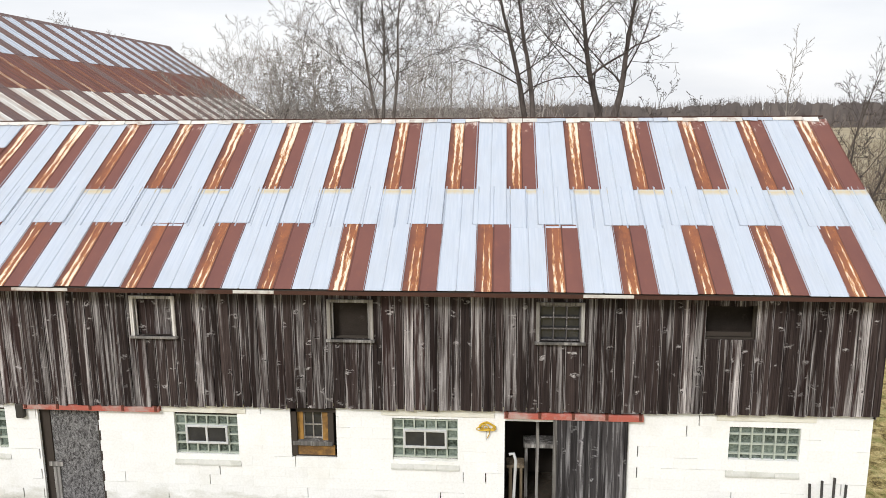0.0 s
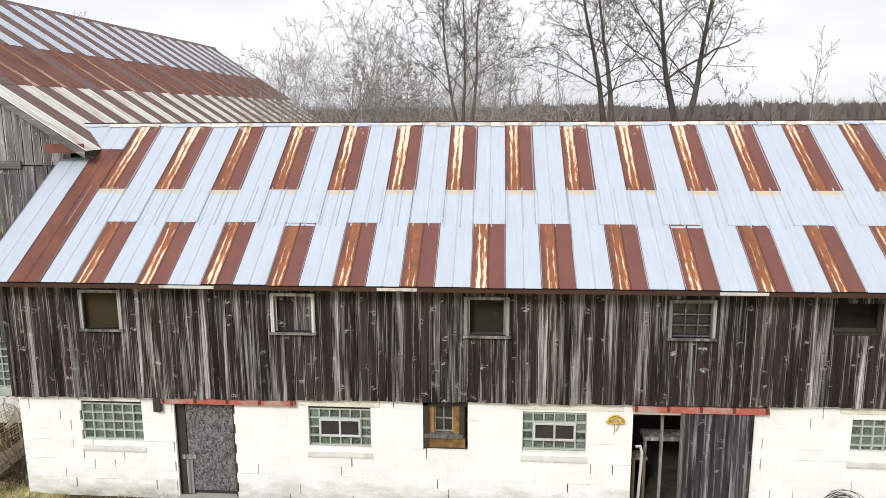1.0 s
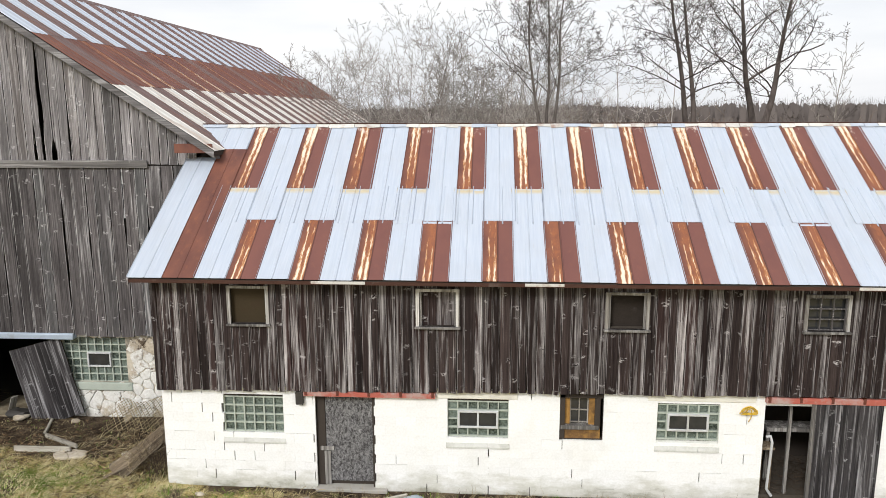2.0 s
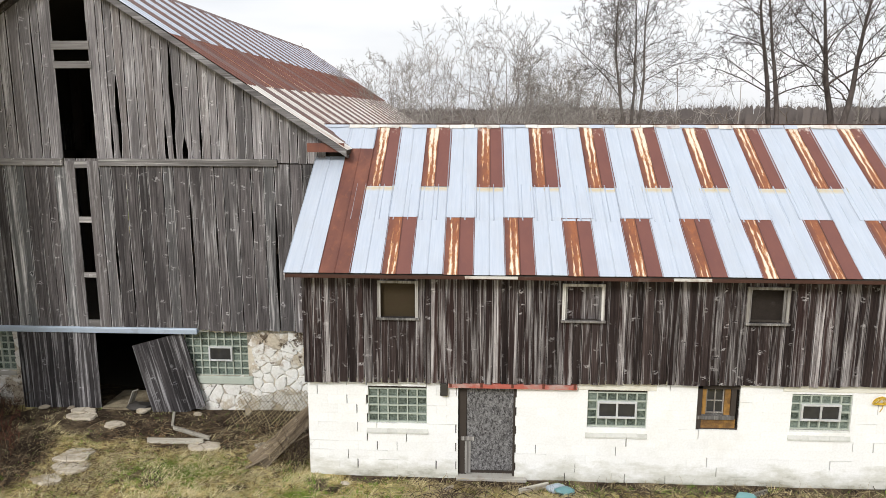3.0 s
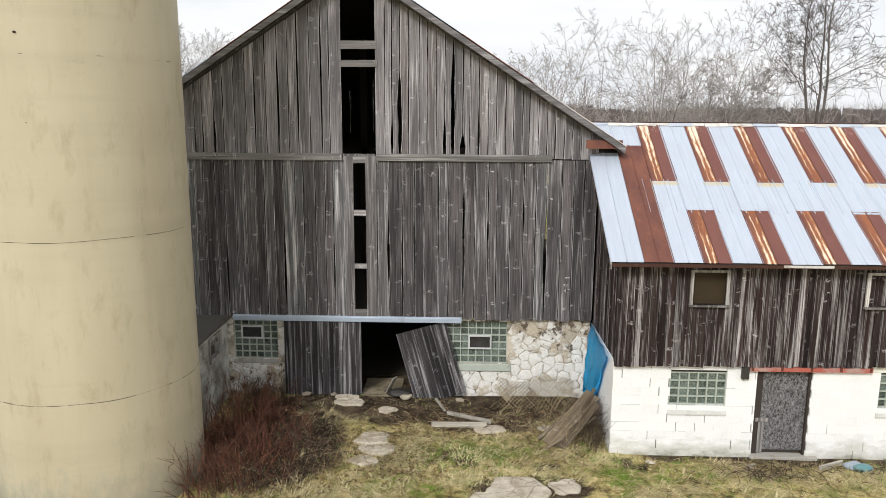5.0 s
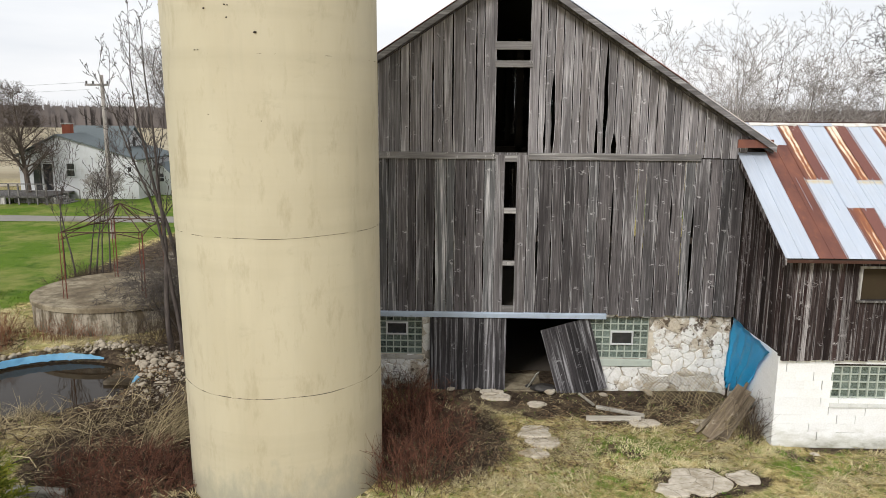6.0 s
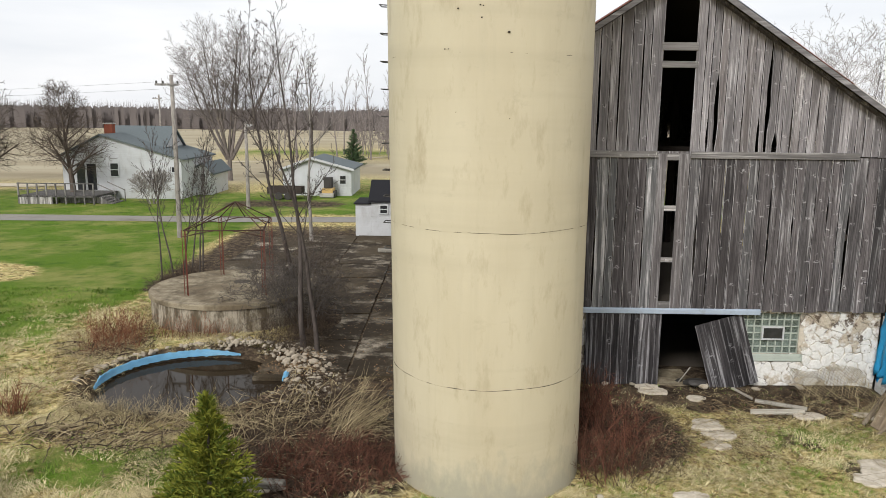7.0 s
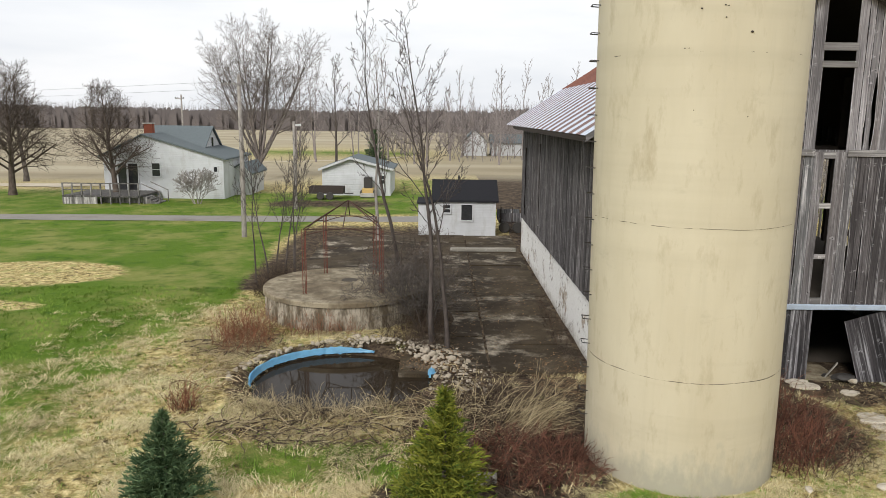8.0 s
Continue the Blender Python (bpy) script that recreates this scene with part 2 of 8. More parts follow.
def rubble_stone():
    """Lime-washed rubble: flaking white over tan and brown stone, each stone its own tint."""
    m = Mat("whitewashed_fieldstone", 0.85)
    w = m.world_coord()
    b = m.noise(w, 18.0, 6, 0.7)
    p = m.noise(w, 3.4, 7, 0.72)
    q = m.noise(w, 0.75, 4, 0.6)
    lime = m.mix(m.ramp(b, (0.3, 0.0), (0.7, 1.0)), (0.62, 0.60, 0.55), (0.84, 0.83, 0.80))
    bare = m.mix(m.rand(), (0.30, 0.22, 0.15), (0.58, 0.50, 0.37))
    bare = m.mix(m.ramp(b, (0.35, 0.5), (0.6, 0.0)), bare, (0.14, 0.10, 0.07))
    f = m.math("ADD", m.math("ADD", p, m.math("MULTIPLY", m.math("SUBTRACT", q, 0.5), 1.1)), m.math("MULTIPLY", m.math("SUBTRACT", m.rand(), 0.5), 0.22))
    c = m.mix(m.ramp(f, (0.54, 0.0), (0.66, 0.85)), lime, bare)
    c = m.mix(m.ramp(m.math("ADD", m.noise(w, 4.5, 7, 0.75), m.math("MULTIPLY", m.math("SUBTRACT", q, 0.5), 0.4)), (0.59, 0.0), (0.63, 0.9)), c, (0.085, 0.058, 0.038))
    z = m.axis(w, 2)
    foot = m.math("ADD", m.math("MULTIPLY", p, 1.2), m.math("MULTIPLY", z, -0.9))
    c = m.mix(m.ramp(foot, (0.25, 0.0), (0.6, 0.6)), c, (0.24, 0.20, 0.14))
    m.color(c).bump(m.math("ADD", b, p), 0.7, 0.025)
    return m.m


def silo_paint():
    m = Mat("buff_silo_coating", 0.62)
    w = m.world_coord((1, 1, 0.35))
    a = m.noise(w, 0.9, 6, 0.6)
    s = m.noise(m.world_coord((5, 5, 0.22)), 1.0, 5, 0.6)
    f = m.noise(m.world_coord(), 30.0, 3)
    c = m.mix(m.ramp(a, (0.3, 0.0), (0.7, 1.0)), (0.475, 0.418, 0.292), (0.540, 0.484, 0.350))
    c = m.mix(m.ramp(s, (0.55, 0.0), (0.78, 0.25)), c, (0.37, 0.335, 0.235))
    c = m.mix(m.ramp(m.noise(m.world_coord((2.6, 2.6, 0.9)), 1.0, 6, 0.7), (0.54, 0.0), (0.72, 0.6)), c, (0.33, 0.27, 0.165))
    band = m.noise(m.world_coord((0.15, 0.15, 2.2)), 1.0, 3)
    c = m.mix(m.ramp(band, (0.48, 0.0), (0.72, 0.28)), c, (0.36, 0.315, 0.215))
    blot = m.noise(m.world_coord((1.3, 1.3, 2.6)), 1.0, 7, 0.72)
    c = m.mix(m.ramp(blot, (0.60, 0.0), (0.74, 0.28)), c, (0.27, 0.235, 0.165))
    drip = m.noise(m.world_coord((1.9, 1.9, 0.16)), 1.0, 4)
    c = m.mix(m.ramp(drip, (0.62, 0.0), (0.76, 0.18)), c, (0.27, 0.245, 0.18))
    z = m.axis(m.world_coord(), 2)
    rag = m.math("SUBTRACT", m.math("MULTIPLY", m.noise(m.world_coord((3, 3, 1.6)), 1.0, 6, 0.65), 2.4), z)
    c = m.mix(m.ramp(rag, (0.35, 0.0), (1.0, 0.75)), c, (0.33, 0.31, 0.24))
    m.color(c).bump(m.math("ADD", m.math("MULTIPLY", f, 0.3), blot), 0.15, 0.02)
    return m.m


def bark(name, a, b, scale=1.0):
    m = Mat(name, 0.9)
    w = m.world_coord((9 * scale, 9 * scale, 2.5 * scale))
    n = m.noise(w, 1.0, 5, 0.65)
    c = m.mix(m.ramp(n, (0.3, 0.0), (0.7, 1.0)), a, b)
    c = m.mix(1.0, c, m.math("ADD", 0.75, m.math("MULTIPLY", m.island(), 0.5)), "MULTIPLY")
    m.color(c).bump(n, 0.5, 0.01)
    return m.m


def stems(name, a, b, rough=0.85):
    """Grass, twigs and leaves: each blade or stem its own tint."""
    m = Mat(name, rough)
    n = m.noise(m.world_coord(), 1.7, 4)
    f = m.math("ADD", m.math("MULTIPLY", m.island(), 0.7), m.math("MULTIPLY", m.math("SUBTRACT", n, 0.35), 0.9), True)
    m.color(m.mix(f, a, b))
    return m.m


def ground_material():
    """Soil, dead grass and lawn, blended by the sheet's own painted map and broken up by noise."""
    m = Mat("soil_and_grass", 0.95)
    att = m.node("VertexColor")
    att.layer_name = "cover"
    sep = m.node("SeparateColor")
    m.link(att.outputs["Color"], sep.inputs[0])
    lawn, soil, field = sep.outputs[0], sep.outputs[1], sep.outputs[2]
    w = m.world_coord()
    mid, fine = m.noise(w, 1.4, 6, 0.65), m.noise(w, 22.0, 5, 0.7)
    clump, hair = m.noise(w, 4.2, 7, 0.72, 0.6), m.noise(w, 46.0, 5, 0.75)
    mat_ = m.math("ADD", m.math("MULTIPLY", clump, 0.58), m.math("MULTIPLY", hair, 0.42))
    mat_ = m.math("ADD", mat_, m.math("MULTIPLY", m.math("SUBTRACT", mid, 0.5), 0.35))
    # darkest tones and spots paint shadows among the straw, along with bare soil
    straw = m.ramp(mat_, (0.37, (0.042, 0.030, 0.015)), (0.43, (0.21, 0.16, 0.062)), (0.50, (0.50, 0.395, 0.165)), (0.60, (0.84, 0.71, 0.39)))
    straw = m.mix(m.ramp(mid, (0.50, 0.0), (0.62, 0.75)), straw, m.ramp(mat_, (0.38, (0.030, 0.042, 0.008)), (0.50, (0.135, 0.165, 0.03)), (0.62, (0.28, 0.30, 0.07))))
    straw = m.mix(m.ramp(m.noise(w, 2.6, 6, 0.7), (0.57, 0.0), (0.65, 0.85)), straw, (0.060, 0.042, 0.026))
    green = m.ramp(m.math("ADD", m.math("MULTIPLY", fine, 0.5), m.math("MULTIPLY", hair, 0.5)), (0.36, (0.032, 0.078, 0.006)), (0.50, (0.092, 0.162, 0.014)), (0.64, (0.170, 0.240, 0.030)))
    green = m.mix(m.ramp(m.noise(w, 0.30, 7, 0.65), (0.45, 0.0), (0.62, 0.85)), green, m.mix(hair, (0.15, 0.15, 0.035), (0.33, 0.33, 0.11)))
    green = m.mix(m.ramp(m.noise(w, 0.8, 6, 0.6), (0.54, 0.0), (0.66, 0.7)), green, (0.040, 0.090, 0.008))
    earth = m.ramp(mat_, (0.40, (0.016, 0.011, 0.008)), (0.50, (0.060, 0.042, 0.028)), (0.60, (0.16, 0.12, 0.078)), (0.68, (0.32, 0.26, 0.17)))
    earth = m.mix(m.ramp(mid, (0.56, 0.0), (0.7, 0.5)), earth, (0.21, 0.165, 0.095))
    tan = m.mix(m.ramp(m.noise(m.world_coord((0.02, 0.09, 1)), 1.0, 6), (0.3, 0.0), (0.7, 1.0)), (0.27, 0.225, 0.145), (0.42, 0.37, 0.265))
    jag = m.math("MULTIPLY", m.math("SUBTRACT", m.math("ADD", m.math("MULTIPLY", mid, 0.6), m.math("MULTIPLY", fine, 0.4)), 0.5), 1.5)
    edge = lambda f: m.ramp(m.math("ADD", f, jag), (0.38, 0.0), (0.62, 1.0))
    c = m.mix(edge(lawn), straw, green)
    c = m.mix(edge(soil), c, earth)
    c = m.mix(field, c, tan)
    m.color(c).bump(m.math("ADD", m.math("ADD", fine, clump), mid), 0.9, 0.06)
    return m.m


def dirty_concrete(name, pale, dark, wet=0.5, muck=None):
    m = Mat(name, 0.85)
    w = m.world_coord((3.2, 3.2, 0.9)) if "streaked" in name else m.world_coord()
    a, b, f = m.noise(w, 0.8, 7, 0.68), m.noise(w, 2.4, 6, 0.7), m.noise(w, 26.0, 4)
    c = m.mix(m.ramp(a, (wet - 0.04, 0.0), (wet + 0.10, 1.0)), dark, pale)
    c = m.mix(m.ramp(b, (0.46, 0.0), (0.64, 0.8)), c, tuple(v * 0.55 for v in dark))
    c = m.mix(m.ramp(f, (0.35, 0.25), (0.6, 0.0)), c, tuple(v * 0.6 for v in dark))
    if muck:  # rotted leaves and moss lie over parts of it
        lie = m.math("ADD", m.noise(w, 0.32, 6, 0.66), m.math("MULTIPLY", m.math("SUBTRACT", f, 0.5), 0.35))
        c = m.mix(m.ramp(lie, (0.44, 0.92), (0.56, 0.0)), c, m.mix(m.noise(w, 60.0, 3), muck, tuple(v * 4.5 for v in muck)))
    m.color(c).bump(m.math("ADD", f, b), 0.4, 0.01)
    return m.m


def glass_block():
    m = Mat("greenish_glass_block", 0.12)
    n = m.noise(m.coord((22, 22, 22), 9.0), 1.0, 3)
    m.color(m.mix(m.ramp(m.math("ADD", n, m.math("MULTIPLY", m.rand(), 0.3)), (0.35, 0.0), (0.9, 1.0)), (0.020, 0.030, 0.026), (0.20, 0.245, 0.215)))
    m.b.inputs["Specular IOR Level"].default_value = 0.6
    m.bump(n, 0.5, 0.01)
    return m.m


def window_glass():
    m = Mat("old_window_glass", 0.06)
    m.color(m.mix(m.noise(m.coord((6, 6, 6), 5.0), 1.0, 4), (0.012, 0.013, 0.015), (0.050, 0.050, 0.052)))
    m.b.inputs["Specular IOR Level"].default_value = 0.6
    return m.m


def pond_water():
    m = Mat("still_dark_water", 0.03)
    m.color((0.026, 0.019, 0.012))
    m.b.inputs["IOR"].default_value = 1.17
    m.bump(m.noise(m.world_coord(), 3.0, 2), 0.02, 0.01)
    return m.m


WOOD_WING = weathered_wood("dark_weathered_boards", (0.013, 0.009, 0.009), (0.068, 0.050, 0.046), (0.52, 0.49, 0.485), 0.56, 1.0, (0.045, 0.026, 0.024), 0.5)
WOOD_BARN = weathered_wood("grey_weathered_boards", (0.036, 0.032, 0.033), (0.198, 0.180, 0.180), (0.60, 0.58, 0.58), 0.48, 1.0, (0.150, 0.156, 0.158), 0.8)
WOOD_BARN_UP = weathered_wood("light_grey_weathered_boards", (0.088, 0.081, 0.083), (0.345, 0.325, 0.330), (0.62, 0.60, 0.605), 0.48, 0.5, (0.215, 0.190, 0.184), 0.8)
# darker copy of the barn boards: shade of sides and soffit put into colour
WOOD_SIDE_SHADED = weathered_wood("shaded_grey_boards", (0.035, 0.031, 0.031), (0.14, 0.13, 0.128), (0.36, 0.345, 0.34), 0.42, 0.2, (0.10, 0.085, 0.08), 0.6)
WOOD_DOOR = weathered_wood("worn_door_boards", (0.018, 0.016, 0.017), (0.095, 0.088, 0.09), (0.44, 0.43, 0.44), 0.50, 0.3, None, 0.5)
WOOD_PALE = weathered_wood("bleached_trim_wood", (0.10, 0.092, 0.085), (0.27, 0.255, 0.24), (0.58, 0.56, 0.53), 0.6, 0.0, None, 0.0)
WOOD_BLEACH = weathered_wood("sun_bleached_planks", (0.25, 0.23, 0.19), (0.45, 0.42, 0.36), (0.68, 0.65, 0.58), 0.6, 0.3, None, 0.0)
WOOD_LEVEL = weathered_wood("bleached_level_timber", (0.12, 0.112, 0.108), (0.30, 0.285, 0.275), (0.56, 0.54, 0.52), 0.5, 0.3, None, 0.0, True)
WOOD_TAN = weathered_wood("brown_old_boards", (0.10, 0.074, 0.05), (0.30, 0.24, 0.165), (0.52, 0.46, 0.35), 0.5, 0.4, None, 0.0)
WOOD_RAKE = weathered_wood("grey_rake_boards", (0.12, 0.112, 0.112), (0.27, 0.258, 0.258), (0.50, 0.49, 0.49), 0.55, 0.0, None, 0.0, True)
WOOD_WHITE = weathered_wood("flaking_white_trim", (0.16, 0.14, 0.12), (0.36, 0.34, 0.31), (0.66, 0.64, 0.61), 0.72, 0.0, None, 0.0)
# dark enough to stand in for unlit depth behind gaps and cracks
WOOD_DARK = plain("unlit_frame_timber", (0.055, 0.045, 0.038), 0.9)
WOOD_AMBER = plain("varnished_amber_wood", (0.36, 0.19, 0.045), 0.6, dirt=(0.09, 0.045, 0.018), dirt_from=0.42)
GALV = sheet_metal("galvanised_sheet", "galv")
GALV_STAIN = sheet_metal("galvanised_sheet_rust_washed", "galv", 2.645)
RUST = sheet_metal("rusted_sheet", "rust")
RUST_HIGH = sheet_metal("rusted_sheet_streaked", "rust_high")
RUST_PLAIN = sheet_metal("evenly_rusted_sheet", "rust_plain")
CREAM = sheet_metal("chalky_old_sheet", "cream")
PLUM = sheet_metal("dull_red_brown_sheet", "plum")
CAP_WORN = plain("worn_ridge_metal", (0.60, 0.58, 0.54), 0.6, vary=0.3, scale=8, dirt=(0.22, 0.10, 0.06), dirt_from=0.50)
BLOCK = painted_block()
STONE = rubble_stone()
LINTEL = plain("cream_stained_lintel", (0.74, 0.72, 0.64), 0.85, vary=0.2, scale=2.0, dirt=(0.50, 0.46, 0.37), dirt_from=0.52)
# grey base puts the sills' shading into the colour; the dirt adds stains
SILL = plain("shaded_stained_sill", (0.62, 0.62, 0.585), 0.85, vary=0.3, scale=3.0, dirt=(0.36, 0.36, 0.31), dirt_from=0.5)
GRID = plain("greenish_grey_grid", (0.43, 0.47, 0.41), 0.8, scale=5, dirt=(0.20, 0.22, 0.19))
# heavy stains, with the feed room's shade darkened into the same colours
WALL_SHADED_STAINED = plain("shaded_stained_whitewash", (0.58, 0.57, 0.52), 0.9, vary=0.4, scale=2.2, dirt=(0.13, 0.115, 0.09), dirt_from=0.46)
BOARD_BROWN = plain("brown_painted_board", (0.050, 0.037, 0.021), 0.8, scale=3, dirt=(0.05, 0.03, 0.02))
BARK_BROWN = bark("brown_maple_bark", (0.045, 0.034, 0.027), (0.15, 0.118, 0.095))
ROOF_FELT = plain("weathered_roofing_felt", (0.115, 0.108, 0.094), 0.9, vary=0.5, scale=2.5, dirt=(0.05, 0.05, 0.035))
MORTAR = plain("pale_mortar", (0.46, 0.43, 0.37), 0.9, scale=3, dirt=(0.10, 0.08, 0.06), dirt_from=0.46)
JOINT = plain("crumbling_lime_joint", (0.62, 0.56, 0.46), 0.95, vary=0.5, scale=2.2, bump=0.6, dirt=(0.045, 0.034, 0.024), dirt_from=0.45)
SILO = silo_paint()
GROUND = ground_material()
YARD = dirty_concrete("stained_yard_concrete", (0.38, 0.33, 0.255), (0.036, 0.027, 0.017), 0.54, (0.024, 0.018, 0.011))
TANK = dirty_concrete("mossy_tank_concrete", (0.31, 0.265, 0.185), (0.165, 0.13, 0.085), 0.48)
TANK_SIDE = dirty_concrete("streaked_tank_wall", (0.42, 0.37, 0.29), (0.14, 0.112, 0.075), 0.47)
CONCRETE = plain("bare_concrete", (0.42, 0.40, 0.36), 0.85, dirt=(0.20, 0.18, 0.14))
GLASS_BLOCK = glass_block()
GLASS = window_glass()
WATER = pond_water()
# dark tone puts the shade of interiors and deep openings into the colour
VOID = plain("dusty_unlit_interior", (0.085, 0.072, 0.058), 0.95)
RED_PAINT = plain("faded_red_paint", (0.42, 0.105, 0.075), 0.6, dirt=(0.40, 0.32, 0.29), dirt_from=0.45)
BLUE_RAIL = plain("pale_blue_grey_rail", (0.40, 0.47, 0.56), 0.5, 0.2, dirt=(0.25, 0.26, 0.28))
IRON = plain("dark_iron", (0.06, 0.055, 0.05), 0.6, 0.5)
RUST_IRON = plain("red_rusted_iron", (0.135, 0.046, 0.032), 0.8)
FASCIA = plain("rust_stained_fascia", (0.075, 0.038, 0.028), 0.8, vary=0.6, scale=4, dirt=(0.20, 0.17, 0.15), dirt_from=0.62)

# bright base and pale dirt colour stand in for the cloth's translucency and sheen
TARP = plain("blue_tarpaulin", (0.06, 0.52, 1.0), 0.35, vary=0.4, scale=5, dirt=(0.25, 0.50, 0.72), dirt_from=0.55)
LINER = plain("light_blue_liner", (0.27, 0.62, 0.94), 0.35, vary=0.35, scale=5, dirt=(0.30, 0.34, 0.36), dirt_from=0.66)
_s = Mat("white_siding", 0.7)
_lap = _s.math("FRACT", _s.math("MULTIPLY", _s.axis(_s.world_coord(), 2), 6.5))
_c = _s.mix(_s.noise(_s.world_coord(), 1.2, 6, 0.65), (0.47, 0.475, 0.475), (0.70, 0.71, 0.72))
_s.color(_s.mix(_s.ramp(_s.noise(_s.world_coord((1.5, 1.5, 0.5)), 1.0, 6, 0.7), (0.52, 0.0), (0.72, 0.6)), _c, (0.40, 0.385, 0.35))).bump(_lap, 0.8, 0.03)
WHITE_SIDING = _s.m
SHINGLE_GREY = plain("grey_green_shingles", (0.13, 0.15, 0.155), 0.9, vary=0.3)
SHINGLE_BLACK = plain("black_roofing", (0.022, 0.022, 0.025), 0.9)
BRICK = plain("red_brick", (0.28, 0.09, 0.055), 0.9)
_f = Mat("flat_pale_stone", 0.9)
_w = _f.world_coord()
_n = _f.noise(_w, 5.0, 7, 0.7)
_c = _f.mix(_f.ramp(_n, (0.35, 0.0), (0.65, 1.0)), (0.37, 0.315, 0.235), (0.62, 0.56, 0.465))
_c = _f.mix(_f.ramp(_f.noise(_w, 1.7, 6, 0.7), (0.54, 0.0), (0.66, 0.7)), _c, (0.26, 0.21, 0.13))
_k = _f.voronoi(_f.world_coord((1.5, 2.1, 1.5)), 1.0, "DISTANCE_TO_EDGE")
_f.color(_f.mix(_f.ramp(_k, (0.0, 0.6), (0.009, 0.4), (0.018, 0.0)), _c, (0.10, 0.08, 0.055))).bump(_n, 0.5, 0.02)
SLAB = _f.m
PEBBLE = plain("grey_tan_fieldstones", (0.40, 0.345, 0.265), 0.9, vary=0.6, scale=2.5)
ROAD = plain("grey_gravel_road", (0.25, 0.235, 0.21), 0.95, vary=0.3, scale=0.5, dirt=(0.15, 0.13, 0.10))
OSB = Mat("scuffed_dark_door_panel", 0.8)
_n = OSB.noise(OSB.coord((24, 24, 17)), 1.0, 9, 0.75, 0.8)
OSB.color(OSB.mix(OSB.ramp(_n, (0.42, 0.0), (0.70, 1.0)), (0.042, 0.039, 0.040), (0.36, 0.355, 0.355))).bump(_n, 0.3)
OSB = OSB.m
BARK_GREY = bark("grey_brown_bark", (0.055, 0.047, 0.040), (0.15, 0.13, 0.115))
BARK_PALE = bark("pale_silvery_bark", (0.16, 0.142, 0.125), (0.36, 0.33, 0.295))
IRON_BROWN = plain("brown_rusted_iron", (0.085, 0.050, 0.038), 0.8)
# dark sheet added behind open loft windows to stand in for interior shade
OPENING_BACK = plain("dark_sheet_behind_window", (0.036, 0.029, 0.024), 0.9, vary=0.6, scale=5, dirt=(0.09, 0.08, 0.072), dirt_from=0.6)
BARK_DARK = bark("dark_bark", (0.045, 0.037, 0.033), (0.115, 0.096, 0.085))
# paled so the thin twigs seem to dissolve into the bright sky behind
TWIG_SKY_PALED = bark("sky_paled_far_twigs", (0.26, 0.235, 0.215), (0.50, 0.46, 0.42))
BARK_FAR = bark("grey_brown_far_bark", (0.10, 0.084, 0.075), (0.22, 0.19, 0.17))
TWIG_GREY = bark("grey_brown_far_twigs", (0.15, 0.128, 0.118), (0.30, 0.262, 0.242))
TWIG_BROWN = bark("brown_brush_twigs", (0.085, 0.064, 0.048), (0.24, 0.19, 0.145))
STEM_RED = stems("red_brown_canes", (0.018, 0.011, 0.008), (0.275, 0.122, 0.080))
STEM_RUST = stems("rust_coloured_shoots", (0.045, 0.022, 0.014), (0.42, 0.19, 0.105))
STEM_TAN = stems("dry_tan_stalks", (0.10, 0.072, 0.036), (0.62, 0.51, 0.31))
STEM_BROWN = stems("dark_brambles", (0.014, 0.010, 0.008), (0.15, 0.108, 0.076))
GRASS_DRY = stems("dead_grass_blades", (0.21, 0.165, 0.070), (0.84, 0.73, 0.43))
GRASS_GREEN = stems("green_grass_blades", (0.07, 0.16, 0.015), (0.25, 0.34, 0.06))
SPRUCE_BLUE = stems("blue_green_needles", (0.018, 0.042, 0.018), (0.13, 0.19, 0.09))
SPRUCE_YELLOW = stems("yellow_green_needles", (0.020, 0.050, 0.008), (0.25, 0.25, 0.035))
WOODS = stems("far_bare_woods", (0.128, 0.110, 0.104), (0.158, 0.138, 0.130))


# ---- building helpers ----
def wplace(ob):
    """Where an object's origin lies in the world (things here are shifted, not turned, in their parents)."""
    v = Vector((0, 0, 0))
    while ob:
        v = v + ob.location
        ob = ob.parent
    return v


def thing(name, at, label, category, group="", kind=""):
    ob = new(name)
    ob.location = at
    ob.empty_display_size = 0.2
    return tagged(ob, label, category, group, kind)


def mesh_of(name, bm, mat, smooth=False):
    me = bpy.data.meshes.new(name)
    bm.normal_update()
    bm.to_mesh(me)
    bm.free()
    me.materials.append(mat)
    if smooth:
        me.polygons.foreach_set("use_smooth", [True] * len(me.polygons))
    return me


def part(name, bm, material, parent, label="", at=None, smooth=False, kind=""):
    """Links a bmesh as one mesh under parent. Its points are given in the world, or about the place at."""
    base = Vector(at) if at is not None else (wplace(parent) if parent else Vector((0, 0, 0)))
    if at is None:
        bmesh.ops.translate(bm, verts=bm.verts, vec=-base)
    me = mesh_of(name, bm, material, smooth) if isinstance(bm, bmesh.types.BMesh) else bm
    ob = new(name, me)
    ob.location = base
    if parent:
        ob.parent = parent
        ob.location = base - wplace(parent)
    return tagged(ob, label, kind=kind)


def piece(name, me, parent, at, rot=None):
    """One of many alike pieces: shares its mesh."""
    ob = new(name, me)
    ob.parent = parent
    ob.location = Vector(at) - wplace(parent)
    if rot:
        ob.rotation_euler = rot
    return ob


def box(bm, x0, x1, y0, y1, z0, z1):
    v = [bm.verts.new((x, y, z)) for z in (z0, z1) for y in (y0, y1) for x in (x0, x1)]
    for f in ((0, 2, 3, 1), (4, 5, 7, 6), (0, 1, 5, 4), (2, 6, 7, 3), (0, 4, 6, 2), (1, 3, 7, 5)):
        bm.faces.new([v[i] for i in f])
    return v


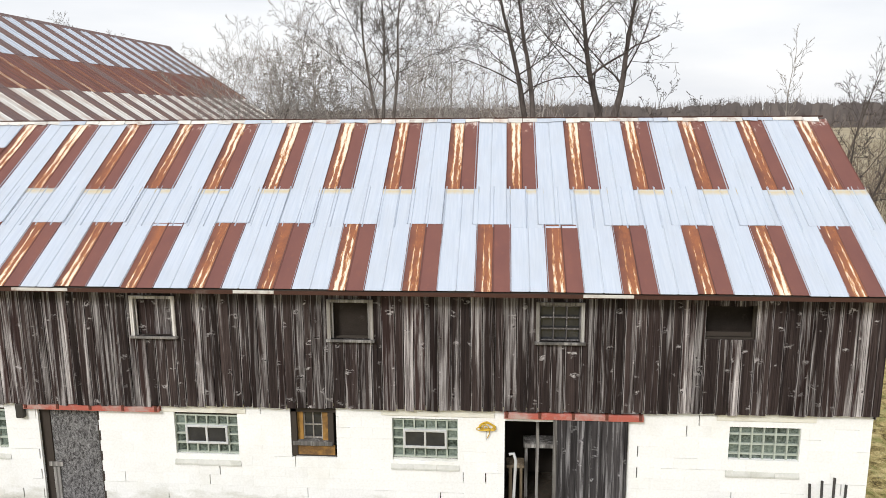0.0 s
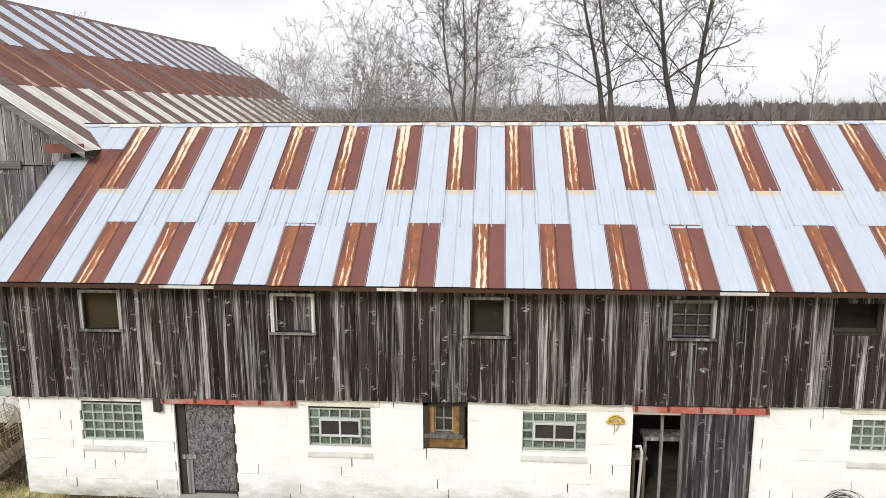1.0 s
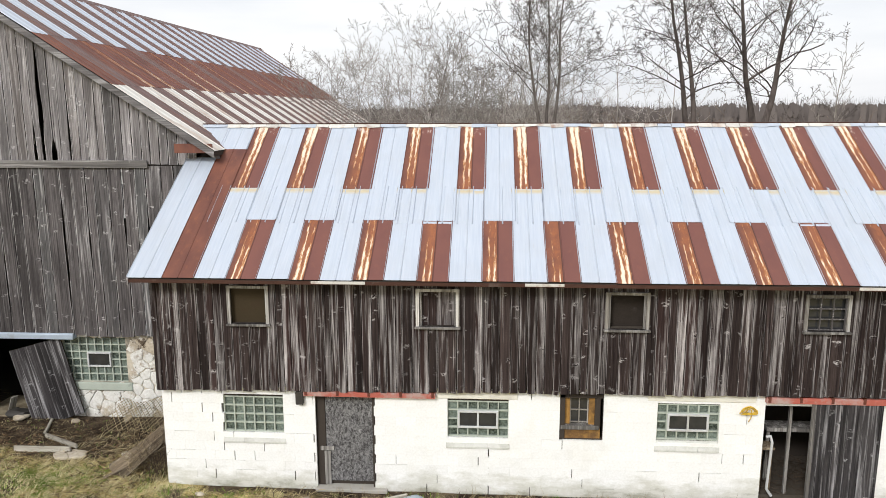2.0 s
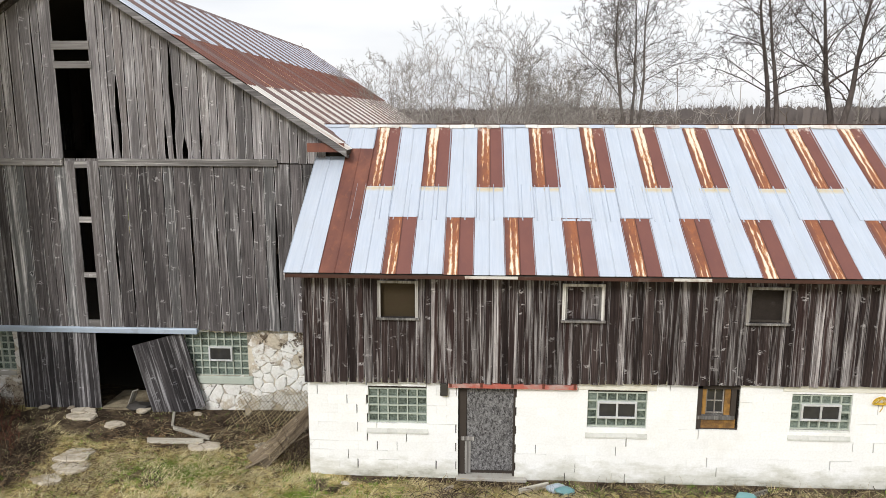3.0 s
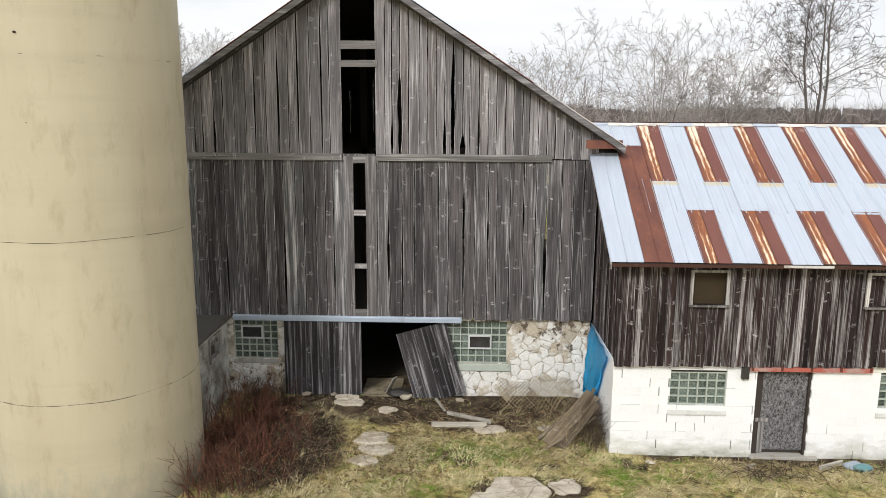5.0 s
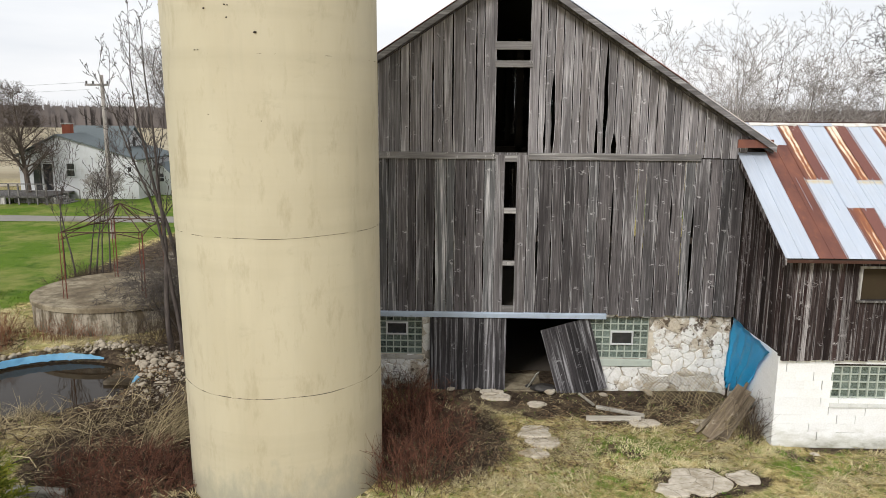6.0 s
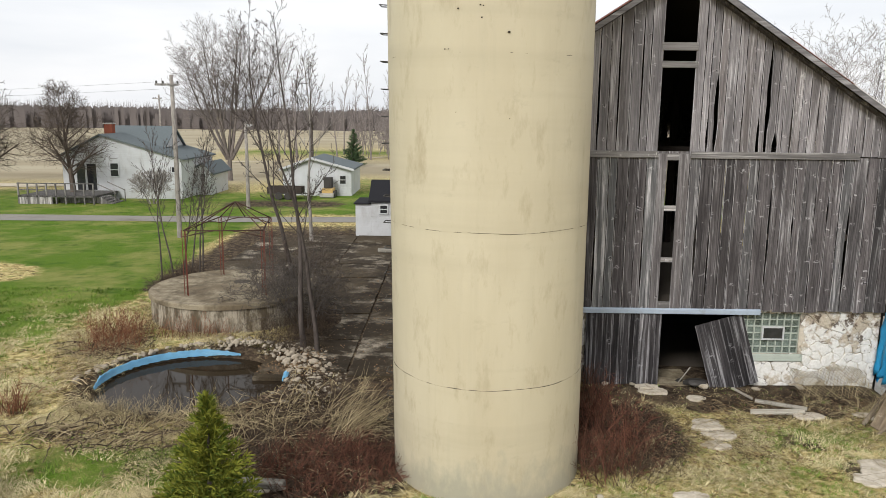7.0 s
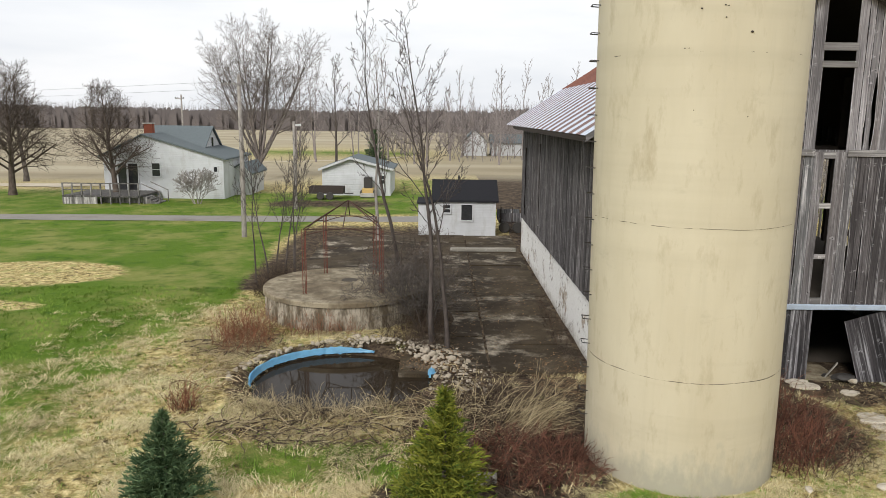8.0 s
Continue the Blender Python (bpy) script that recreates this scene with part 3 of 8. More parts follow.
def boxes(*dims):
    bm = bmesh.new()
    for d in dims:
        box(bm, *d)
    return bm


def bevelled(bm, w=0.006, seg=1):
    bmesh.ops.bevel(bm, geom=list(bm.edges), offset=w, segments=seg, affect="EDGES")
    return bm


def prism(bm, pts, a, b, axis="y"):
    """A polygon given as (u, z) pairs, drawn out along axis from a to b."""
    at = (lambda u, z, t: (u, t, z)) if axis == "y" else (lambda u, z, t: (t, u, z))
    lo, hi = [bm.verts.new(at(u, z, a)) for u, z in pts], [bm.verts.new(at(u, z, b)) for u, z in pts]
    n = len(pts)
    bm.faces.new(lo)
    bm.faces.new(hi[::-1])
    for i in range(n):
        bm.faces.new((lo[i], hi[i], hi[(i + 1) % n], lo[(i + 1) % n]))
    bmesh.ops.recalc_face_normals(bm, faces=bm.faces)
    return bm


def holed(bm, u0, u1, z0, z1, holes, a, b, axis="x"):
    """A wall from u0 to u1 and z0 to z1, from depth a to b, with rectangular holes through it."""
    us = sorted({u0, u1, *(h for q in holes for h in q[:2] if u0 < h < u1)})
    zs = sorted({z0, z1, *(h for q in holes for h in q[2:] if z0 < h < z1)})
    for i in range(len(us) - 1):
        for j in range(len(zs) - 1):
            cu, cz = (us[i] + us[i + 1]) / 2, (zs[j] + zs[j + 1]) / 2
            if any(q[0] < cu < q[1] and q[2] < cz < q[3] for q in holes):
                continue
            if axis == "x":
                box(bm, us[i], us[i + 1], a, b, zs[j], zs[j + 1])
            else:
                box(bm, a, b, us[i], us[i + 1], zs[j], zs[j + 1])
    bmesh.ops.remove_doubles(bm, verts=bm.verts, dist=0.0005)
    return bm


class Tubes:
    """Gathers tapered tubes and blades, and makes one mesh of them."""

    def __init__(self):
        self.v, self.f = [], []

    def tube(self, pts, radii, sides=4):
        n0 = len(self.v)
        prev = None
        for i, (p, r) in enumerate(zip(pts, radii)):
            d = (pts[min(i + 1, len(pts) - 1)] - pts[max(i - 1, 0)])
            d = d.normalized() if d.length > 1e-6 else Vector((0, 0, 1))
            a = d.orthogonal().normalized() if prev is None else (prev - d * prev.dot(d)).normalized()
            prev = a
            b = d.cross(a)
            for k in range(sides):
                t = 2 * math.pi * k / sides
                self.v.append(p + a * (math.cos(t) * r) + b * (math.sin(t) * r))
        for i in range(len(pts) - 1):
            for k in range(sides):
                q, w = n0 + i * sides, n0 + (i + 1) * sides
                self.f.append((q + k, q + (k + 1) % sides, w + (k + 1) % sides, w + k))
        self.f.append(tuple(range(n0 + (len(pts) - 1) * sides, n0 + len(pts) * sides)))

    def blade(self, p, tip, width, side):
        n0 = len(self.v)
        mid = p.lerp(tip, 0.55) + Vector((0, 0, 0.12 * (tip - p).length))
        self.v += [p - side * width, p + side * width, mid - side * width * 0.7, mid + side * width * 0.7, tip]
        self.f += [(n0, n0 + 1, n0 + 3, n0 + 2), (n0 + 2, n0 + 3, n0 + 4)]

    def mesh(self, name, mat, base=Vector((0, 0, 0)), smooth=True):
        me = bpy.data.meshes.new(name)
        me.from_pydata([tuple(p - base) for p in self.v], [], self.f)
        me.materials.append(mat)
        if smooth:
            me.polygons.foreach_set("use_smooth", [True] * len(me.polygons))
        me.update()
        return me


def ground_z(x, y):
    """Height of the ground: nearly level, a little higher at the barn's foot, with a hollow for the pond."""
    z = 0.03 + 0.05 * noise.noise(Vector((x * 0.23, y * 0.23, 3.1))) + 0.025 * noise.noise(Vector((x * 0.9, y * 0.9, 7.7)))
    fade = max(0.0, min(1.0, (70 - math.hypot(x + 15, y - 12)) / 30))
    z *= fade
    rise = max(0.0, min(1.0, (y - 11.6) / 3.4)) * max(0.0, min(1.0, (-11.4 - x) / 0.8)) * max(0.0, min(1.0, (x + 24) / 3))
    z += 0.24 * rise * max(0.0, min(1.0, (18 - y) / 2))
    if -27 > x > -36 and 18 < y < 27:
        z += 0.10 * max(0.0, 1 - abs(math.hypot(x + 30.9, y - 22.4) - 3.2) / 1.2)
    d = math.hypot((x + 30.1) / 2.45, (y - 15.55) / 2.35)
    if d < 1.5:
        z += 0.12 * max(0.0, 1 - abs(d - 1.18) / 0.3)
        z -= 0.75 * max(0.0, min(1.0, (1.06 - d) / 0.22))
    return z


# ---- ground ----
def smooth(a, b, v):
    t = max(0.0, min(1.0, (v - a) / (b - a)))
    return t * t * (3 - 2 * t)


def cover(x, y):
    """Lawn, soil and open-field shares of the ground at a place."""
    n = noise.noise(Vector((x * 0.12, y * 0.12, 0))) * 2.5
    lawn = smooth(-34.0, -37.5, x + n * 0.4 + 0.25 * (24 - y) * (y < 24)) * smooth(13.5, 18.5, y + n) * smooth(47.5, 46, y)
    lawn = max(lawn, (0.56 + 0.3 * noise.noise(Vector((x * 0.35, y * 0.35, 8)))) * smooth(-33.0, -37.0, x + n * 0.5) * smooth(24, 20, y))
    lawn *= 1 - 0.95 * smooth(1.25, 0.75, math.hypot((x + 47) / 5.2, (y - 28.2) / 3.0) + 0.12 * n)
    lawn *= 1 - 0.9 * smooth(1.3, 0.7, math.hypot((x + 45.0) / 2.8, (y - 22.8) / 0.9) + 0.15 * n)
    lawn = max(lawn, 0.72 * smooth(47, 49, y) * smooth(70, 64, y) * smooth(-80, -66, x))
    lawn = max(lawn, 0.62 * smooth(64, 70, y) * smooth(84, 76, y) * smooth(-45, -30, x) * smooth(30, -10, x), 0.66 * smooth(112, 122, y) * smooth(165, 150, y) * smooth(-70, -60, x) * smooth(-20, -36, x))
    lawn = max(lawn, 0.62 * smooth(-35, -31.5, x) * smooth(-26.5, -28.5, x) * smooth(13.0, 11.0, y) * smooth(8.5, 10, y))
    for cx, cy, rx, ry, k in ((-14.9, 12.4, 1.9, 0.7, 0.95), (-11.2, 11.5, 2.4, 0.6, 0.8), (-6.3, 12.0, 1.0, 0.35, 0.9), (-3.6, 12.1, 1.2, 0.3, 0.8), (-16.3, 10.6, 1.6, 0.9, 0.7), (-32.2, 11.6, 1.6, 0.8, 0.75), (-23.0, 9.0, 1.6, 0.5, 0.8)):
        lawn = max(lawn, 0.62 * k * smooth(1.4, 0.2, math.hypot((x - cx) / rx, (y - cy) / ry) + 0.35 * noise.noise(Vector((x * 1.1, y * 1.1, 4)))))
    soil = 0.85 * smooth(1.3, 0.6, math.hypot((x + 19.3) / 1.9, (y - 12.6) / 2.1))
    soil = max(soil, 0.95 * smooth(1.3, 0.8, math.hypot((x + 25.6) / 2.6, (y - 13.0) / 4.0)))
    soil = max(soil, 0.75 * smooth(1.2, 0.8, math.hypot((x + 15.0) / 3.8, (y - 14.5) / 0.9)))
    soil = max(soil, 0.75 * smooth(1.5, 0.9, math.hypot((x + 13.9) / 0.85, (y - 10.8) / 0.65)), 0.7 * smooth(1.5, 0.9, math.hypot((x + 12.9) / 0.5, (y - 11.0) / 0.4)), 0.7 * smooth(1.4, 0.7, math.hypot((x + 14.6) / 1.4, (y - 13.6) / 0.5)))
    soil = max(soil, 0.7 * smooth(-9.6, -8.6, x) * smooth(11.7, 12.3, y) * smooth(14, 13, y))
    soil = max(soil, 0.8 * smooth(-30, -27.5, x) * smooth(-20, -22, x) * smooth(15, 17, y) * smooth(43, 39, y))
    soil = max(soil, 0.85 * smooth(1.3, 0.6, math.hypot((x + 36.5) / 5.5, (y - 56.0) / 4.0)), 0.7 * smooth(-37.2, -35.2, x) * smooth(-24, -27, x) * smooth(24.5, 26, y) * smooth(46, 42, y))
    soil = max(soil, 0.66 * smooth(-19.6, -18.2, x) * smooth(-11.9, -12.6, x) * smooth(13.7, 14.5, y + 0.6 * noise.noise(Vector((x * 0.9, y * 0.9, 6)))) * smooth(15.6, 15.3, y))
    soil = max(soil, 0.75 * smooth(12.02, 12.3, y + 0.12 * noise.noise(Vector((x * 1.5, 0, 3)))) * smooth(-11.6, -10.8, x) * smooth(12.6, 12.5, y))
    if -22 < x < -11 and 9 < y < 15.2:
        soil = max(soil, 0.85 * smooth(0.12, 0.42, noise.noise(Vector((x * 0.62, y * 0.8, 11))) + 0.10 * (y - 12.4)))
    if -29 < x < -23 and 8.5 < y < 16.5:
        soil = max(soil, 0.9 * smooth(-0.1, 0.3, noise.noise(Vector((x * 0.6, y * 0.7, 17)))))
    if -23.0 < x < -12.0 and y > 15.2:
        soil, lawn = 1.0, 0.0
    soil = max(soil, 0.7 * smooth(1.5, 1.0, math.hypot((x + 30.1) / 2.7, (y - 15.6) / 2.6)))
    field = max(smooth(66, 74, y) * (1 - smooth(-48, -34, x) * smooth(86, 76, y) * smooth(30, -5, x)) * (1 - smooth(112, 122, y) * smooth(165, 150, y) * smooth(-70, -60, x) * smooth(-20, -36, x)), smooth(8, 11, x) * smooth(20, 30, y), smooth(-64, -90, x) * smooth(60, 66, y))
    return lawn, soil, field


def build_ground():
    def steps(a, b, fine0, fine1, d):
        out, v, s = [], fine0, d
        while v > a:
            s *= 1.22
            v -= s
            out.append(max(v, a))
        out.reverse()
        out += list(np.arange(fine0, fine1, d))
        v, s = fine1, d
        while v < b:
            out.append(v)
            s *= 1.22
            v += s
        return out + [b]
    xs, ys = steps(-2500, 2500, -58, 9, 0.3), steps(-120, 3000, 6.5, 30, 0.3)
    verts, cols = [], []
    for y in ys:
        for x in xs:
            verts.append((x, y, ground_z(x, y)))
            cols.append((*cover(x, y), 1.0))
    w = len(xs)
    faces = [(j * w + i, j * w + i + 1, (j + 1) * w + i + 1, (j + 1) * w + i) for j in range(len(ys) - 1) for i in range(w - 1)]
    me = bpy.data.meshes.new("ground")
    me.from_pydata(verts, [], faces)
    layer = me.color_attributes.new("cover", "FLOAT_COLOR", "POINT")
    layer.data.foreach_set("color", np.array(cols, dtype=np.float32).ravel())
    me.polygons.foreach_set("use_smooth", [True] * len(me.polygons))
    me.materials.append(GROUND)
    return tagged(new("ground", me), "rough farm ground of dead grass, soil and green lawn", "ground", kind="structure")


build_ground()

# gravel road past the lawn, and the stained yard slab beside the barn
rd = bmesh.new()
row = []
for i in range(61):
    x = -220 + i * 3.2
    yc = 46.3 + 0.02 * (x + 40) + (0.004 * max(0, x + 40) ** 2)
    hw = 1.35 + 0.12 * math.sin(i * 1.7)
    row.append([rd.verts.new((x, yc + k * hw, 0.045 if k else 0.06)) for k in (-1, 0, 1)])
for a, b in zip(row, row[1:]):
    for k in (0, 1):
        rd.faces.new((a[k], b[k], b[k + 1], a[k + 1]))
tagged(part("road", rd, ROAD, None, smooth=True), "narrow grey gravel farm road across the lawn", "road", kind="structure")

SAND = plain("pale_sandy_soil", (0.52, 0.45, 0.34), 0.95, vary=0.4, scale=0.4, dirt=(0.30, 0.25, 0.15), dirt_from=0.5)
for pts, wide_ in ((((-150, 70.5), (-110, 69.0), (-84, 67.5), (-66, 68.0), (-57, 69.5)), 3.4), (((-62, 103.0), (-50, 108.0), (-40, 116.0), (-30, 128.0)), 2.2)):
    tk_ = bmesh.new()
    row = []
    n = 36
    for i in range(n + 1):
        u = i / n * (len(pts) - 1)
        j = min(int(u), len(pts) - 2)
        x, y = (pts[j][q] + (pts[j + 1][q] - pts[j][q]) * (u - j) for q in (0, 1))
        h_ = wide_ * (0.6 + 0.5 * noise.noise(Vector((i * 0.45, wide_, 1)))) * min(1.0, 0.15 + 4 * i / n, 0.15 + 4 * (n - i) / n)
        row.append([tk_.verts.new((x, y + q * h_, 0.05)) for q in (-1, 1)])
    for p, q in zip(row, row[1:]):
        tk_.faces.new((p[0], q[0], q[1], p[1]))
    tagged(part("dirt_track", tk_, SAND, None, smooth=True), "pale sandy track along the dry field", "track", kind="structure")

yard = tagged(part("concrete_yard", boxes((-28.6, -23.2, 16.0, 40.0, -0.25, 0.0)), YARD, None), "dark stained concrete yard slabs beside the barn", "pavement", kind="structure")
_r = random.Random(4)
for x0, x1, ys in ((-28.55, -26.0, (16.3, 19.4, 22.5, 25.4, 28.5, 31.5, 34.6, 37.5, 40.0)), (-25.98, -23.2, (16.0, 18.6, 21.8, 24.9, 27.9, 31.0, 33.9, 37.0, 40.0)), (-31.3, -28.57, (27.5, 30.6, 33.7, 37.0, 40.0)), (-34.0, -31.32, (28.5, 32.0, 35.5, 39.2))):
    for y0, y1 in zip(ys, ys[1:]):
        sl = bmesh.new()
        n = 10
        low, top = [], []
        ring = [(x0 + (x1 - x0) * t / n, y0) for t in range(n)] + [(x1, y0 + (y1 - y0) * t / n) for t in range(n)] + [(x1 - (x1 - x0) * t / n, y1) for t in range(n)] + [(x0, y1 - (y1 - y0) * t / n) for t in range(n)]
        cx, cy = (x0 + x1) / 2, (y0 + y1) / 2
        h = 0.055 + _r.uniform(0, 0.03)
        for u, v in ring:
            k = 0.985 - abs(_r.gauss(0, 0.012))
            top.append(sl.verts.new((cx + (u - cx) * k, cy + (v - cy) * k, h)))
            low.append(sl.verts.new((cx + (u - cx) * k, cy + (v - cy) * k, -0.15)))
        sl.faces.new(top)
        for t in range(4 * n):
            sl.faces.new((low[t], low[(t + 1) % (4 * n)], top[(t + 1) % (4 * n)], top[t]))
        part("slab", sl, YARD, yard)


# ---- buildings: shared makers ----
def board_runs(u0, u1, holes, rng, wide=(0.17, 0.27)):
    """Widths of upright boards from u0 to u1; their edges fall on the holes' edges."""
    stops = sorted({u0, u1, *(h for q in holes for h in q[:2] if u0 < h < u1)})
    out = []
    for a, b in zip(stops, stops[1:]):
        n = max(1, round((b - a) / rng.uniform(*wide)))
        cuts = [a + (b - a) * (k + (rng.uniform(-0.16, 0.16) if 0 < k < n else 0)) / n for k in range(n + 1)]
        out += list(zip(cuts, cuts[1:]))
    return out


def board_mesh(mat, axis, lo_l, lo_r, hi_l, hi_r, left, right, y0, y1, seg=9):
    """One board about its own foot: left and right give its two edges at a height. A point attribute marks the rims for
    painted highlights.
    """
    verts, rims, faces = [], [], []
    flip = axis == "y"
    for j in range(seg + 1):
        t = j / seg
        zl, zr = lo_l + (hi_l - lo_l) * t, lo_r + (hi_r - lo_r) * t
        a, b = left(zl), right(zr)
        w = min(0.022, (b - a) * 0.3)
        row = ((a, y0, 0, 0.0), (a, y1, 0, 1.0), (a + w, y1, w, 0.0), (b - w, y1, b - a - w, 0.0), (b, y1, b - a, 0.8), (b, y0, b - a, 0.0))
        for u, d, off, rim in row:
            z = zl + (zr - zl) * off / max(b - a, 1e-4)
            verts.append((d, u, z) if flip else (u, d, z))
            rims.append(rim)
    for j in range(seg):
        q, r = j * 6, (j + 1) * 6
        faces += [(q + k, q + k + 1, r + k + 1, r + k) for k in range(5)]
    faces += [(5, 4, 3, 2, 1, 0), tuple(seg * 6 + k for k in range(6))]
    me = bpy.data.meshes.new("board")
    me.from_pydata(verts, [], faces)
    me.attributes.new("edge", "FLOAT", "POINT").data.foreach_set("value", rims)
    me.materials.append(mat)
    return me


def clad(parent, u0, u1, bottom, top, face, holes, mat, seed, axis="x", sign=-1, thick=0.024, gap=0.004, ragged=0.03, wide=(0.17, 0.27), slits=()):
    """Upright boards, each a mesh of its own, on a wall. bottom and top: heights as functions of u.
    slits: (u, z0, z1, width) of the open splits between boards, lens-shaped."""
    rng = random.Random(seed)
    runs = board_runs(u0, u1, holes, rng, wide)
    cuts = {round(b, 4) for a, b in runs}
    opened = {}
    for u, z0, z1, w in slits:
        opened.setdefault(min(cuts, key=lambda c: abs(c - u)), []).append((z0, z1, w))

    def shrink(c, z, k):
        """How far a board's edge stands back from the joint at c."""
        g = gap * (0.55 + 0.9 * abs(noise.noise(Vector((c * 7.3, z * 1.1, seed + k)))) + 0.5 * noise.noise(Vector((c * 3.1, z * 5.0, k))))
        for z0, z1, w in opened.get(round(c, 4), ()):
            if z0 < z < z1:
                t = (z - z0) / (z1 - z0)
                g += w * 0.5 * math.sin(math.pi * t) ** 0.6 * (0.75 + 0.6 * noise.noise(Vector((c, z * 6, k))))
        return max(g, 0.0)

    for a, b in runs:
        c = (a + b) / 2
        spans = [(bottom(c) + rng.uniform(-ragged, ragged * 0.4), None)]
        for q in sorted((q for q in holes if q[0] < c < q[1]), key=lambda q: q[2]):
            lo, hi = spans.pop()
            spans += [(lo, q[2]), (q[3], hi)]
        proud = rng.uniform(0, 0.012)
        for lo, hi in spans:
            ha, hb = (top(a), top(b)) if hi is None else (hi, hi)
            if min(ha, hb) - lo < 0.05:
                continue
            skew = rng.uniform(-0.012, 0.012)
            y0, y1 = sign * proud, sign * (proud + thick)
            me = board_mesh(mat, axis, 0.0, skew, ha - lo, hb - lo, lambda z: a - c + shrink(a, z + lo, 1), lambda z: b - c - shrink(b, z + lo, 2), y0, y1)
            piece("board", me, parent, (c, face, lo) if axis == "x" else (face, c, lo))


SHEET_W = 0.59
_sheet_cache = {}


def sheet_mesh(length, mat, width=SHEET_W, ribs=(0.0, 0.295, 0.59)):
    """A ribbed roof sheet: x across, y up the slope, z out of it."""
    key = (round(length, 3), mat.name, round(width, 3))
    if key in _sheet_cache:
        return _sheet_cache[key]
    prof = [(0.0, 0.0), (0.009, 0.017), (0.022, 0.0)]
    for r in ribs[1:-1]:
        r = r * width / SHEET_W
        prof += [(r - 0.016, 0.0), (r, 0.014), (r + 0.016, 0.0)]
    prof += [(width - 0.022, 0.0), (width - 0.009, 0.017), (width, 0.0)]
    bm = bmesh.new()
    rows = []
    for y, dz in ((0.0, 0.0), (length * 0.5, -0.004), (length, 0.0)):
        rows.append([bm.verts.new((x, y, z + dz)) for x, z in prof])
    low = [[bm.verts.new((v.co.x, v.co.y, v.co.z - 0.004)) for v in r] for r in rows]
    n = len(prof)
    for j in range(2):
        for i in range(n - 1):
            bm.faces.new((rows[j][i], rows[j][i + 1], rows[j + 1][i + 1], rows[j + 1][i]))
    for r, l in ((rows[0], low[0]), (rows[2], low[2])):
        for i in range(n - 1):
            bm.faces.new((l[i], l[i + 1], r[i + 1], r[i]))
    me = mesh_of("roof_sheet", bm, mat)
    _sheet_cache[key] = me
    return me


def lay_sheet(parent, mat, at, length, along, slope_deg, turn_deg, rng, width=SHEET_W):
    """A sheet at its lower left corner; slope and turn in degrees."""
    ob = piece("roof_sheet", sheet_mesh(length, mat, width), parent, at)
    ob.rotation_euler = Euler((radians(slope_deg + rng.uniform(-0.12, 0.12)), 0, radians(turn_deg)), "XYZ")
    return ob


def glass_block_window(parent, x0, x1, z0, z1, y, cols, rows, vent=None, sill=True, pane=GLASS_BLOCK):
    """Glass blocks set in a mortar grid, with a hopper vent where given as (c0, c1, r0, r1), and a sloping sill."""
    win = part("window", boxes((x0, x1, y + 0.09, y + 0.11, z0, z1)), MORTAR, parent, "grid window of greenish glass blocks")
    dx, dz = (x1 - x0) / cols, (z1 - z0) / rows
    bm = bmesh.new()
    for i in range(cols + 1):
        box(bm, x0 + i * dx - 0.013, x0 + i * dx + 0.013, y + 0.006, y + 0.09, z0, z1)
    for j in range(rows + 1):
        box(bm, x0, x1, y + 0.009, y + 0.09, z0 + j * dz - 0.013, z0 + j * dz + 0.013)
    part("window_frame", bm, GRID, win)
    proto = bmesh.new()
    box(proto, -dx / 2 + 0.011, dx / 2 - 0.011, 0.0, 0.03, -dz / 2 + 0.011, dz / 2 - 0.011)
    bevelled(proto, 0.012)
    me = mesh_of("pane", proto, pane)
    for i in range(cols):
        for j in range(rows):
            if vent and vent[0] <= i < vent[1] and vent[2] <= j < vent[3]:
                continue
            piece("pane", me, win, (x0 + (i + 0.5) * dx, y + 0.050, z0 + (j + 0.5) * dz))
    if vent:
        a, b, c, d = x0 + vent[0] * dx, x0 + vent[1] * dx, z0 + vent[2] * dz, z0 + vent[3] * dz
        fr = bmesh.new()
        holed(fr, a, b, c, d, [(a + 0.04, b - 0.04, c + 0.04, d - 0.04)], y - 0.035, y + 0.03)
        part("vent_frame", bevelled(fr, 0.004), WHITE_SIDING, win, "white painted hopper vent frame")
        if vent[1] - vent[0] > 2 and rows < 5:
            part("mullion", boxes(((a + b) / 2 - 0.018, (a + b) / 2 + 0.018, y - 0.03, y - 0.004, c + 0.04, d - 0.04)), WHITE_SIDING, win)
        part("pane", boxes((a + 0.038, b - 0.038, y - 0.004, y + 0.004, c + 0.038, d - 0.038)), GLASS, win)
    if sill:
        n = max(2, round((x1 - x0) / 0.4))
        for i in range(n):
            sb = bmesh.new()
            u0, u1 = x0 - 0.03 + (x1 - x0 + 0.06) * i / n, x0 - 0.03 + (x1 - x0 + 0.06) * (i + 1) / n - 0.004
            prism(sb, [(y - 0.055, z0 - 0.235), (y + 0.06, z0 - 0.235), (y + 0.06, z0 - 0.012), (y + 0.0, z0 - 0.03), (y - 0.055, z0 - 0.20)], u0, u1, "x")
            part("sill_tile", sb, SILL, win)
    return win


# ---- the low wing ----
WX0, WX1, WY = -11.80, 6.02, 12.5
WOOD_Y = 12.41
EAVE_Y, EAVE_Z, RIDGE_Y, RIDGE_Z = 12.0, 4.46, 16.16, 7.155
PITCH = math.degrees(math.atan2(RIDGE_Z - EAVE_Z, RIDGE_Y - EAVE_Y))
BACK_Y = 19.95


def board_foot(x):
    return 2.135 + 0.0105 * (x - WX0)


